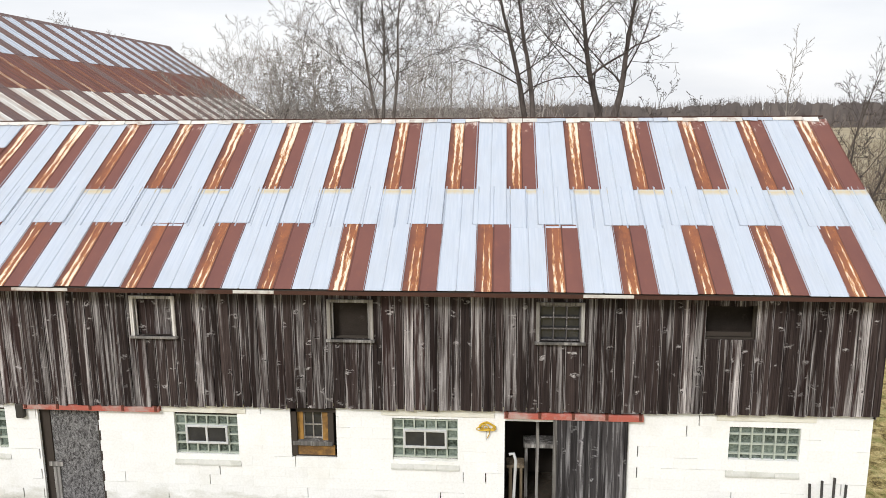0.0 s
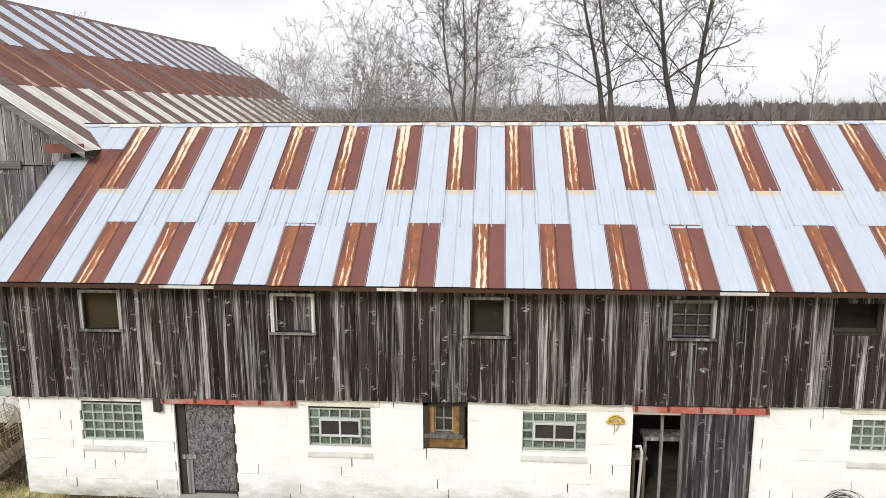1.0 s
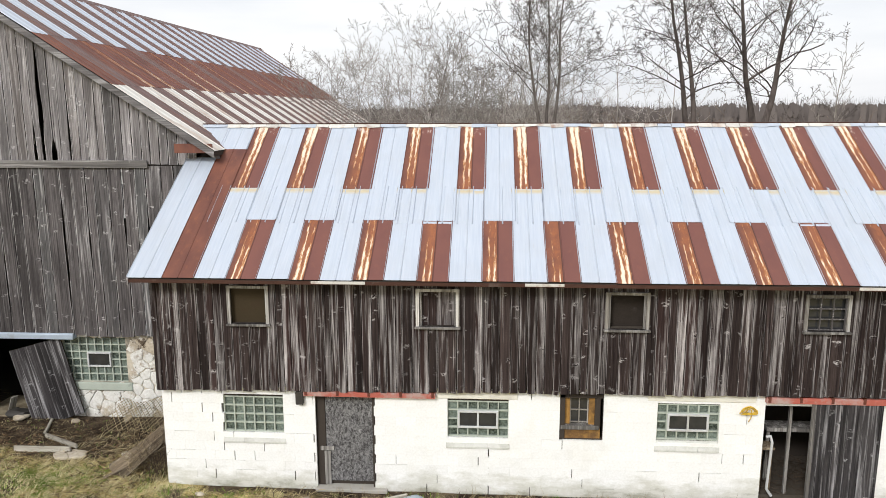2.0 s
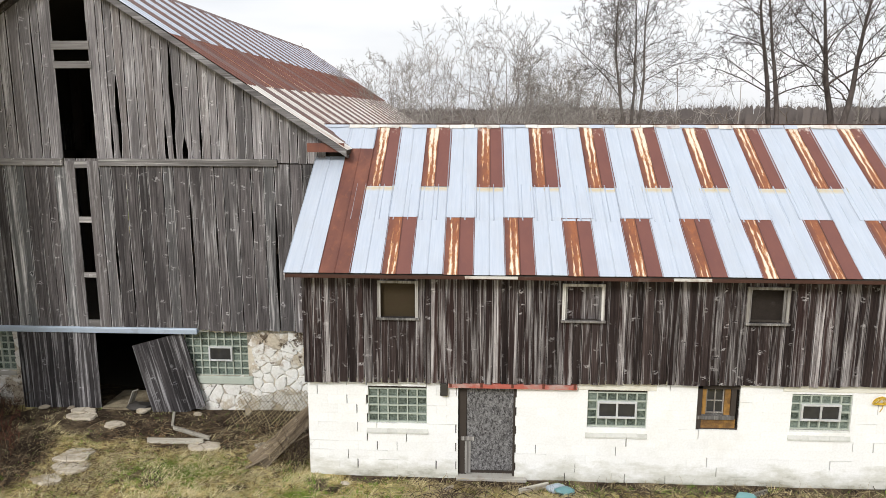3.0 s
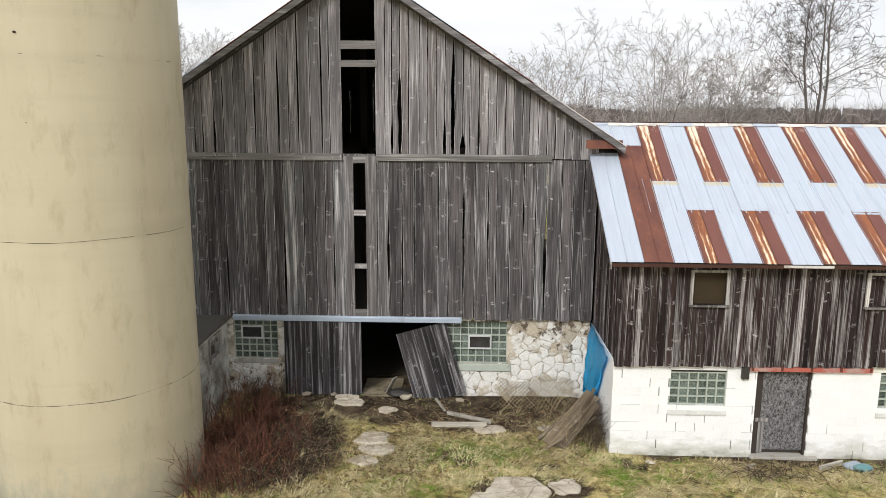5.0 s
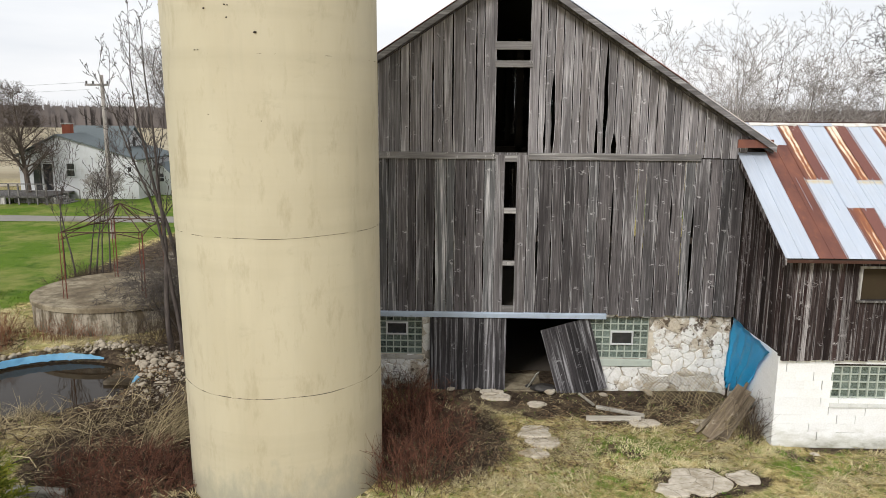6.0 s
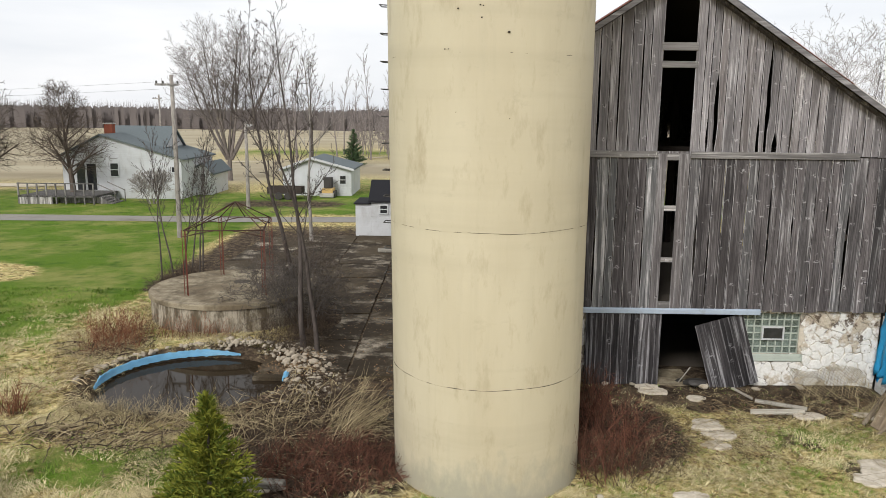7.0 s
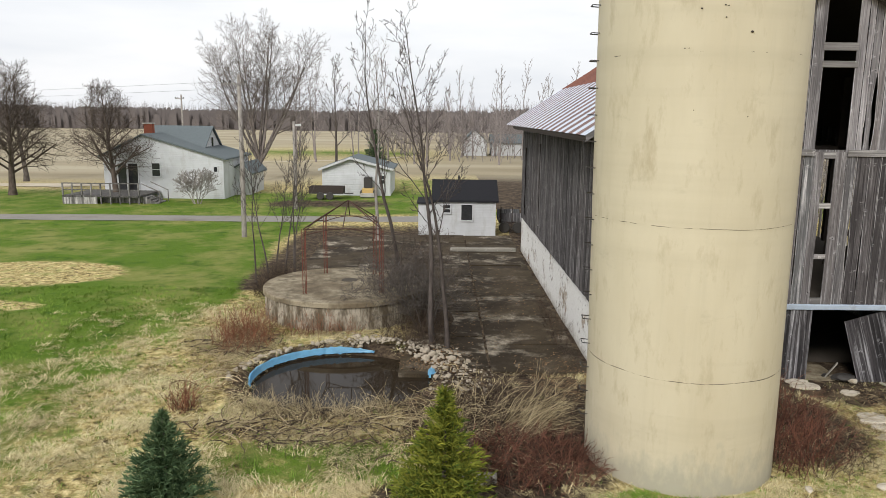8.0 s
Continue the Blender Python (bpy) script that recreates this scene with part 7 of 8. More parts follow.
def canes(name, label, mat, count, seed, spot, height, lean, twigs=2, r=0.007, spread=1.0, category="brush"):
    """Thin upright or arching canes with a few side twigs."""
    rng = random.Random(seed)
    tb = Tubes()
    for _ in range(count):
        while True:
            u, v = rng.uniform(-1, 1), rng.uniform(-1, 1)
            if u * u + v * v <= 1:
                break
        x, y = spot[0] + u * spot[2], spot[1] + v * spot[3]
        if blocked(x, y) and y < 15.5:
            continue
        p = Vector((x, y, ground_z(x, y) - 0.02))
        h = rng.uniform(*height) * (1 - 0.35 * (u * u + v * v))
        d = Vector((rng.gauss(lean[0], 0.25 * spread), rng.gauss(lean[1], 0.25 * spread), 1)).normalized()
        pts, radii = [p], [r]
        for i in range(4):
            d = (sway(d, rng, 0.13) - Vector((0, 0, 0.10 * spread))).normalized()
            pts.append(pts[-1] + d * h / 4)
            radii.append(r * (1 - 0.2 * (i + 1)))
        tb.tube(pts, radii, 3)
        for _ in range(twigs):
            i = rng.choice((1, 2, 3))
            td = sway(d, rng, 0.5)
            tb.tube([pts[i], pts[i] + td * h * 0.16, pts[i] + sway(td, rng, 0.2) * h * 0.3], [r * 0.6, r * 0.45, r * 0.25], 3)
    return tagged(new(name, tb.mesh(name, mat)), label, category, kind="stuff")


canes("red_canes", "red-brown leafless cane thicket before the barn", STEM_RED, 250, 5, (-19.6, 12.2, 1.25, 1.9), (0.5, 1.45), (0, -0.1), 3, 0.009, 1.3)
canes("red_canes", "red-brown canes near the silo foot", STEM_RED, 260, 6, (-20.0, 12.1, 0.9, 2.1), (0.6, 1.9), (0, -0.1), 3, 0.009)
canes("bramble", "dark tangled brambles and dead stalks", STEM_BROWN, 620, 7, (-19.4, 11.9, 1.5, 1.9), (0.25, 0.8), (0, 0), 2, 0.006, 1.8)
canes("red_canes", "red-brown brush beside the silo foot", STEM_RED, 620, 8, (-25.5, 10.5, 1.5, 1.2), (0.4, 1.0), (0.1, 0), 3, 0.008, 1.6)
canes("bramble", "dark tangle among the red-brown brush", STEM_BROWN, 400, 27, (-25.9, 10.5, 1.7, 1.5), (0.3, 0.8), (0.1, 0), 2, 0.008, 2.0)
canes("dry_stalks", "tan dead stems among the red canes", STEM_TAN, 220, 23, (-19.0, 11.9, 1.8, 1.8), (0.3, 0.9), (0, -0.1), 2, 0.003, 2.0)
canes("bramble", "dark tangled brambles beside the yard", STEM_BROWN, 1300, 9, (-26.0, 12.6, 1.9, 2.4), (0.3, 0.8), (0.1, 0), 2, 0.006, 1.9)
canes("dry_stalks", "pale dry stalks leaning on the silo", STEM_TAN, 110, 10, (-25.6, 12.2, 0.5, 0.7), (1.2, 2.2), (0.85, 0.0), 1, 0.010, 1.2)
canes("dry_stalks", "pale dry stalks lying by the pond", STEM_TAN, 130, 11, (-28.4, 12.2, 1.6, 1.0), (0.7, 1.5), (0.6, 0.1), 1, 0.009, 2.6)
canes("dry_stalks", "pale dry weeds along the pond edge", STEM_TAN, 440, 12, (-30.3, 12.3, 2.6, 1.1), (0.25, 0.65), (0, 0), 1, 0.005, 1.5)
canes("dry_stalks", "pale dry weeds beside the lawn", STEM_TAN, 700, 13, (-34.0, 19.2, 1.2, 3.6), (0.3, 0.7), (0, 0), 1, 0.006, 1.4)
canes("red_canes", "rust-brown shoots against the tank", STEM_RUST, 190, 14, (-33.6, 18.6, 0.9, 1.2), (0.8, 1.7), (0, 0), 3, 0.008, 1.0)
canes("red_canes", "red-brown vine stems on the tank wall", STEM_RUST, 160, 15, (-31.4, 19.2, 1.4, 0.25), (0.4, 1.0), (0, 0.2), 3, 0.005, 1.0)
canes("red_canes", "small red-brown shrub in the dead grass", STEM_RUST, 46, 16, (-33.7, 13.3, 0.35, 0.3), (0.6, 1.0), (0, 0), 3, 0.010, 1.2)
canes("bramble", "dark brush beside the tank", STEM_BROWN, 420, 28, (-34.0, 25.6, 1.0, 1.6), (0.6, 1.7), (0, 0), 3, 0.009, 1.2)
canes("bramble", "dark weeds along the tank foot", STEM_BROWN, 500, 17, (-28.2, 19.8, 1.2, 2.2), (0.4, 1.2), (0, 0), 3, 0.006, 1.5)
canes("dry_stalks", "dead weeds at the wing wall foot", STEM_TAN, 420, 18, (-4.0, 12.1, 6.5, 0.22), (0.12, 0.45), (0, -0.1), 1, 0.004, 1.2)
canes("dry_stalks", "dead weeds before the barn wall", STEM_BROWN, 420, 19, (-14.2, 14.1, 1.9, 0.7), (0.15, 0.45), (0, 0), 2, 0.003, 1.8)
canes("bramble", "dark vines at the wall corner", STEM_BROWN, 120, 20, (-12.15, 13.1, 0.25, 0.7), (0.6, 1.3), (0.15, 0.0), 3, 0.006, 0.8)
wc = Tubes()
rng = random.Random(21)
for k in range(9):
    c, r_, a0, tilt = Vector((3.5 + rng.gauss(0, 0.05), 12.18 + rng.gauss(0, 0.03), 0.42 + rng.gauss(0, 0.04))), rng.uniform(0.28, 0.40), rng.uniform(0, 6), rng.uniform(-0.35, 0.35)
    wc.tube([c + Vector((r_ * math.cos(a0 + t * 0.285) * (1 + 0.1 * math.sin(t + k)), tilt * r_ * 0.4 * math.sin(a0 + t * 0.285), r_ * math.sin(a0 + t * 0.285))) for t in range(23)], [0.006] * 23, 4)
tagged(new("wire_coil", wc.mesh("wire_coil", BARK_DARK)), "loose coil of rusty fence wire against the wall", "wire coil")
canes("bramble", "dark weeds before the feed room", STEM_BROWN, 200, 22, (-20.0, 14.6, 0.7, 0.4), (0.4, 1.0), (0, -0.1), 3, 0.006, 1.0)

canes("bramble", "dead weeds along the foot of the barn's side wall", STEM_BROWN, 260, 35, (-23.55, 20.0, 0.28, 4.2), (0.25, 0.8), (-0.1, 0.0), 3, 0.006, 1.2)
canes("dry_stalks", "dead grass hanging over the pond's near edge", STEM_TAN, 400, 24, (-30.6, 13.15, 2.1, 0.4), (0.35, 0.8), (0.0, 0.5), 1, 0.006, 1.7)
canes("dry_stalks", "arching dead stems between pond and silo", STEM_TAN, 120, 25, (-26.8, 12.6, 1.3, 1.4), (0.9, 1.9), (0.5, 0.1), 1, 0.009, 2.6)
canes("dry_stalks", "grey dead weeds before the young spruces", STEM_BROWN, 300, 26, (-29.0, 10.9, 1.7, 1.0), (0.2, 0.5), (0, 0), 2, 0.005, 2.0)


def litter(name, label, mat, count, seed, spots, length, r, lift=0.08):
    """Fallen sticks and dead stems lying about."""
    rng = random.Random(seed)
    tb = Tubes()
    for _ in range(count):
        cx, cy, rx, ry = rng.choice(spots)
        x, y = rng.gauss(cx, rx * 0.5), rng.gauss(cy, ry * 0.5)
        if blocked(x, y):
            continue
        t = rng.uniform(0, 6.283)
        L = rng.uniform(*length)
        pts = []
        for k in range(4):
            px, py = x + math.cos(t) * L * k / 3, y + math.sin(t) * L * k / 3
            t += rng.gauss(0, 0.10)
            pts.append(Vector((px, py, ground_z(px, py) + 0.015 + rng.uniform(0, lift * 0.5) + lift * math.sin(math.pi * k / 3))))
        q = rng.uniform(*r)
        tb.tube(pts, [q, q * 0.9, q * 0.75, q * 0.5], 4)
    return tagged(new(name, tb.mesh(name, mat)), label, "brush", kind="stuff")


BARN_SPOTS = ((-18.2, 11.6, 2.6, 1.2), (-15.0, 13.9, 2.4, 0.8), (-12.9, 13.4, 1.0, 1.2), (-16.4, 12.4, 1.2, 1.0))
POND_SPOTS = ((-33.3, 15.6, 1.5, 1.6), (-31.0, 12.2, 2.6, 0.9), (-27.4, 13.0, 1.5, 1.8), (-27.6, 16.6, 0.9, 1.4), (-26.2, 10.8, 1.6, 1.4), (-33.6, 18.4, 1.0, 1.4))
litter("fallen_twigs", "pale fallen twigs and stalks before the barn", STEM_TAN, 520, 71, BARN_SPOTS, (0.1, 0.5), (0.002, 0.006), 0.04)
litter("fallen_twigs", "dark fallen twigs before the barn", STEM_BROWN, 420, 72, BARN_SPOTS, (0.08, 0.35), (0.003, 0.006), 0.04)
litter("brushwood", "pale cut brushwood strewn round the pond", STEM_TAN, 430, 73, POND_SPOTS, (0.2, 1.1), (0.005, 0.015), 0.10)
litter("brushwood", "dark cut brushwood strewn round the pond", STEM_BROWN, 800, 74, POND_SPOTS[1:], (0.2, 0.9), (0.006, 0.018), 0.06)
litter("fallen_twigs", "dead stems along the foot of the wing", STEM_TAN, 420, 75, ((-8.6, 11.75, 1.2, 0.35), (-8.0, 12.0, 4.0, 0.4), (-1.0, 12.0, 5.0, 0.4), (-11.0, 11.4, 2.0, 1.0)), (0.15, 0.5), (0.004, 0.008), 0.04)
litter("fallen_twigs", "dark dead stems heaped by the drain at the wing's foot", STEM_BROWN, 300, 77, ((-8.7, 11.75, 0.9, 0.35), (-5.6, 11.9, 2.2, 0.3), (-2.2, 11.95, 2.2, 0.25)), (0.12, 0.45), (0.004, 0.010), 0.07)
rng = random.Random(76)
ll = Tubes()
for _ in range(12000):
    cx, cy, rx, ry = rng.choice(BARN_SPOTS + POND_SPOTS + ((-25.8, 24.0, 2.2, 6.0), (-24.0, 15.5, 1.0, 1.4)))
    x, y = rng.gauss(cx, rx * 0.6), rng.gauss(cy, ry * 0.6)
    if blocked(x, y) and not (-28.6 < x < -23.3 and y > 16):
        continue
    p = Vector((x, y, max(ground_z(x, y), 0.085 if y > 16 and x > -28.6 else -1) + 0.012))
    t, L = rng.uniform(0, 6.283), rng.uniform(0.03, 0.075)
    ll.blade(p, p + Vector((math.cos(t) * L, math.sin(t) * L, rng.uniform(0.0, 0.02))), L * 0.35, Vector((-math.sin(t), math.cos(t), 0)))
tagged(new("leaf_litter", ll.mesh("leaf_litter", stems("dead_leaves", (0.05, 0.03, 0.018), (0.34, 0.22, 0.12)), smooth=False)), "brown dead leaves scattered on the soil", "leaves", kind="stuff")

# ---- concrete tank with its iron frame ----
TX, TY, TR = -30.9, 22.4, 2.9
tank = thing("concrete_tank", (TX, TY, 0.0), "round low concrete tank with a mossy flat lid", "tank")


def disc(r, z0, z1, seg=72, dip=0.0, seed=0):
    bm = bmesh.new()
    rows = []
    for z, rr in ((z0, r), (z1 - 0.03, r), (z1, r - 0.03)):
        rows.append([bm.verts.new(((rr + 0.012 * noise.noise(Vector((k * 0.7, z, seed)))) * math.cos(2 * math.pi * k / seg), (rr + 0.012 * noise.noise(Vector((k * 0.7, z, seed)))) * math.sin(2 * math.pi * k / seg), z)) for k in range(seg)])
    for a, b in zip(rows, rows[1:]):
        for k in range(seg):
            bm.faces.new((a[k], a[(k + 1) % seg], b[(k + 1) % seg], b[k]))
    bm.faces.new(rows[-1])
    return bm


part("tank_wall", disc(TR - 0.06, -0.1, 0.93), TANK_SIDE, tank, at=(TX, TY, 0))
part("lid", disc(TR, 0.93, 1.10, seed=4), TANK, tank, "mossy concrete lid", at=(TX, TY, 0))
part("hatch", disc(0.32, 1.101, 1.112, 20), VOID, tank, at=(TX + 0.1, TY + 0.6, 0))
fr = thing("iron_frame", (TX, TY, 1.10), "rusty red iron canopy frame on the tank lid", "frame")
POSTS = ((-32.05, 20.75), (-29.45, 20.95), (-31.85, 24.1), (-29.95, 24.1))
for x, y in POSTS:
    tb = Tubes()
    for dx, dy in ((-0.06, 0), (0.06, 0), (0, 0.09)):
        tb.tube([Vector((x + dx, y + dy, 1.09)), Vector((x + dx, y + dy, 3.35))], [0.014, 0.014], 6)
    for k in range(5):
        z = 1.3 + k * 0.45
        tb.tube([Vector((x - 0.06, y, z)), Vector((x + 0.06, y, z + 0.2))], [0.007, 0.007], 4)
    part("post", tb.mesh("post", RUST_IRON, Vector((TX, TY, 1.1))), RUST_IRON, fr, at=(TX, TY, 1.1))
apex = Vector((-30.75, 22.4, 4.15))
for a, b in ((0, 1), (1, 3), (3, 2), (2, 0)):
    tb = Tubes()
    p, q = Vector((*POSTS[a], 3.35)), Vector((*POSTS[b], 3.35))
    tb.tube([p, q], [0.020, 0.020], 5)
    arch = [p.lerp(q, t / 8) - Vector((0, 0, 0.22 * (1 - math.sin(math.pi * t / 8)))) for t in range(9)]
    tb.tube(arch, [0.017] * 9, 5)
    for t in range(1, 8):
        tb.tube([arch[t], p.lerp(q, (t + 0.5) / 8)], [0.007, 0.007], 4)
    part("truss", tb.mesh("truss", IRON_BROWN, Vector((TX, TY, 1.1))), IRON, fr, at=(TX, TY, 1.1))
for x, y in POSTS + ((-30.75, 20.85), (-30.9, 24.1), (-32.0, 22.4), (-29.7, 22.4)):
    tb = Tubes()
    tb.tube([Vector((x, y, 3.35)), apex], [0.020, 0.017], 5)
    part("rafter", tb.mesh("rafter", IRON_BROWN, Vector((TX, TY, 1.1))), IRON, fr, at=(TX, TY, 1.1))

# ---- pond ----
PX, PY, PA, PB = -30.1, 15.55, 2.42, 2.30
w = bmesh.new()
ring = [w.verts.new((PX + PA * 1.02 * math.cos(2 * math.pi * k / 48), PY + PB * 1.02 * math.sin(2 * math.pi * k / 48), -0.10)) for k in range(48)]
w.faces.new(ring)
tagged(part("pond_water", w, WATER, None), "still dark pond water with bare tree reflections", "water", kind="structure")
rng = random.Random(12)


def liner_strip(a0, a1, n, width, name, label):
    bm = bmesh.new()
    rows = []
    for i in range(n + 1):
        t = radians(a0 + (a1 - a0) * i / n)
        q = (i + 0.6) / (n + 1.2)
        fade = 0.15 + 0.85 * min(1.0, q * 6) * min(1.0, (1 - q) * 4.5) * (1 + 0.25 * noise.noise(Vector((i * 0.5, 0, 9))))
        row = []
        for j in range(7):
            s = j / 6
            rad = 1.02 + (s - 0.35) * width * fade / PA + 0.022 * noise.noise(Vector((i * 0.8, j * 0.5, 3)))
            hz = 0.07 + 0.07 * math.sin(math.pi * s) + 0.05 * noise.noise(Vector((i * 0.7, j * 0.6, 7))) - (0.12 if j == 0 else 0)
            hz = hz * min(1.0, 0.1 + fade) + 0.02
            row.append(bm.verts.new((PX + PA * rad * math.cos(t), PY + PB * rad * math.sin(t), hz)))
        rows.append(row)
    for a, b in zip(rows, rows[1:]):
        for j in range(6):
            bm.faces.new((a[j], a[j + 1], b[j + 1], b[j]))
    bmesh.ops.solidify(bm, geom=bm.faces[:], thickness=0.01)
    return tagged(part(name, bm, LINER, None, smooth=True), label, "pond liner")


liner_strip(198, 74, 60, 0.125, "pond_liner", "light blue plastic liner rolled over the pond edge")
liner_strip(16, 4, 8, 0.22, "pond_liner", "torn scrap of blue liner among the stones")


def stone_mesh(seed, mat, squash=0.65):
    r2 = random.Random(seed)
    bm = bmesh.new()
    bmesh.ops.create_icosphere(bm, subdivisions=2, radius=1.0)
    for v in bm.verts:
        k = 1 + 0.28 * noise.noise(v.co * 1.3 + Vector((seed * 3.1, 0, 0)))
        v.co = Vector((v.co.x * k, v.co.y * k * 0.85, v.co.z * k * squash))
    return mesh_of("stone", bm, mat, False)


stones = [stone_mesh(i, PEBBLE) for i in range(7)]
spots = []
for i in range(290):
    if i < 180:
        a, rr = radians(rng.uniform(18, 92)), rng.uniform(1.06, 1.62)
    elif i < 250:
        a, rr = radians(rng.uniform(92, 190)), rng.uniform(1.14, 1.30)
    else:
        a, rr = radians(rng.uniform(-40, 30)), rng.uniform(1.06, 1.5)
    x, y = PX + PA * rr * math.cos(a), PY + PB * rr * math.sin(a)
    s = rng.uniform(0.035, 0.085) * (1.6 if rng.random() < 0.10 else 1)
    spots.append((x, y, s))
for x, y, s in spots:
    ob = new("pond_stone", stones[rng.randrange(7)])
    pile = 0.22 * max(0, 1 - inside(x, y, -28.9, 18.0, 1.3, 1.0))
    ob.location = (x, y, ground_z(x, y) + s * 0.3 + pile)
    ob.scale = (s, s * rng.uniform(0.8, 1.1), s * rng.uniform(0.8, 1.1))
    ob.rotation_euler = (rng.uniform(-0.3, 0.3), rng.uniform(-0.3, 0.3), rng.uniform(0, 6))
    tagged(ob, "rounded tan and grey fieldstone on the pond bank", "stone", "stones round the pond")

gr = bmesh.new()
for i in range(520):
    a, rr = radians(rng.uniform(-30, 110)), rng.uniform(1.05, 1.75)
    x, y = PX + PA * rr * math.cos(a), PY + PB * rr * math.sin(a)
    if math.hypot(x - TX, y - TY) < TR + 0.1:
        continue
    s = rng.uniform(0.02, 0.05)
    pile = 0.22 * max(0, 1 - inside(x, y, -28.9, 18.0, 1.3, 1.0))
    bmesh.ops.create_icosphere(gr, subdivisions=1, radius=s, matrix=Matrix.Translation((x, y, ground_z(x, y) + pile + 0.3 * s)) @ Matrix.Rotation(rng.uniform(0, 6), 4, "Z") @ Matrix.Diagonal((1.2, 0.9, 0.7, 1)))
grm = Mat("pond_bank_gravel", 0.9)
grm.color(grm.mix(grm.island(), (0.10, 0.08, 0.055), (0.46, 0.41, 0.33)))
tagged(part("gravel", gr, grm.m, None, at=(0, 0, 0)), "small tan gravel between the pond stones", "gravel", kind="stuff")

# ---- loose things before the barn ----
def flat_stone(x, y, rx, ry, seed, label="flat pale broken stone slab in the grass"):
    r2 = random.Random(seed)
    bm = bmesh.new()
    n = 26
    z0 = ground_z(x, y)
    pts = []
    for k in range(n):
        t = 2 * math.pi * k / n
        t += r2.uniform(-0.08, 0.08)
        f = 0.93 + 0.34 * noise.noise(Vector((math.cos(t) * 1.6, math.sin(t) * 1.6, seed * 2.7))) + r2.uniform(-0.06, 0.05)
        pts.append((rx * f * math.cos(t), ry * f * math.sin(t)))
    top = [bm.verts.new((u, v, 0.03 + 0.008 * r2.random())) for u, v in pts]
    rim = [bm.verts.new((u * 1.03, v * 1.03, 0.015)) for u, v in pts]
    low = [bm.verts.new((u * 1.02, v * 1.02, -0.08)) for u, v in pts]
    bm.faces.new(top)
    for a, b in ((low, rim), (rim, top)):
        for k in range(n):
            bm.faces.new((a[k], a[(k + 1) % n], b[(k + 1) % n], b[k]))
    ob = part("stone_slab", bm, SLAB, None, at=(x, y, z0 + 0.01))
    return tagged(ob, label, "stone slab", "slabs in the grass")


for i, (x, y, rx, ry) in enumerate(((-17.8, 14.62, 0.42, 0.20), (-17.95, 14.88, 0.3, 0.15), (-16.85, 14.25, 0.26, 0.16), (-14.42, 13.42, 0.42, 0.2), (-12.75, 13.25, 0.24, 0.17), (-17.05, 12.9, 0.40, 0.32), (-16.9, 12.45, 0.42, 0.30), (-17.15, 11.95, 0.36, 0.18), (-13.95, 10.85, 0.66, 0.50), (-14.55, 10.45, 0.32, 0.28), (-12.95, 11.0, 0.36, 0.27), (-18.4, 9.75, 0.35, 0.2), (-13.0, 13.5, 0.3, 0.14), (-26.9, 9.8, 0.6, 0.18))):
    flat_stone(x, y, rx, ry, i)


def plank(p, q, width, thick, label, mat=WOOD_BLEACH, roll=0.0):
    p, q = Vector(p), Vector(q)
    L = (q - p).length
    bm = boxes((-width / 2, width / 2, -thick / 2, thick / 2, 0, L))
    bevelled(bm, min(thick, width) * 0.15)
    ob = new("plank", mesh_of("plank", bm, mat))
    ob.matrix_world = Matrix.Translation(p) @ (q - p).to_track_quat("Z", "Y").to_matrix().to_4x4() @ pose(0, 0, 0, 0, 0, roll)
    return tagged(ob, label, "plank", "loose planks")


gz = ground_z
plank((-15.75, 13.55, gz(-15.75, 13.55) + 0.05), (-14.45, 13.52, gz(-14.45, 13.5) + 0.07), 0.05, 0.13, "bleached plank lying in the grass")
plank((-15.4, 14.15, gz(-15.4, 14.15) + 0.06), (-14.35, 13.6, gz(-14.35, 13.6) + 0.10), 0.05, 0.10, "bleached plank lying in the grass")
plank((-15.7, 14.9, 0.3), (-15.45, 14.2, 0.28), 0.06, 0.05, "bleached plank lying in the grass")
for k, (x, y, u, v, z, w_) in enumerate(((-13.1, 12.75, -11.97, 13.75, 0.95, 0.36), (-12.85, 12.60, -11.95, 13.3, 0.90, 0.17), (-13.3, 13.0, -11.98, 14.15, 0.75, 0.10), (-12.6, 13.2, -11.97, 13.6, 1.15, 0.07), (-13.2, 12.55, -11.98, 13.2, 0.62, 0.07))):
    plank((x, y, gz(x, y) + 0.02), (u, v, z), w_, 0.03, "brown weathered board leaning on the block wall", WOOD_TAN, (25, 38, 10, 60, 0)[k])
canes("bramble", "tan dead stems heaped over the leaning boards", STEM_TAN, 130, 29, (-12.6, 13.3, 0.6, 0.7), (0.5, 1.1), (0.3, 0.0), 1, 0.005, 1.6)
plank((-7.5, 11.95, 0.07), (-6.9, 12.2, 0.10), 0.05, 0.14, "pale board lying by the wall")
plank((-3.2, 11.9, 0.07), (-2.6, 12.15, 0.12), 0.04, 0.10, "pale board lying by the wall")
plank((-17.0, 15.3, 0.25), (-16.75, 15.15, 0.75), 0.16, 0.03, "pale scrap board in the doorway")
plank((-26.9, 34.7, 0.16), (-23.4, 34.8, 0.16), 0.24, 0.2, "long pale timber lying across the yard")
plank((-27.5, 9.9, 0.12), (-26.3, 9.72, 0.16), 0.2, 0.16, "rotten grey timber among the brambles")
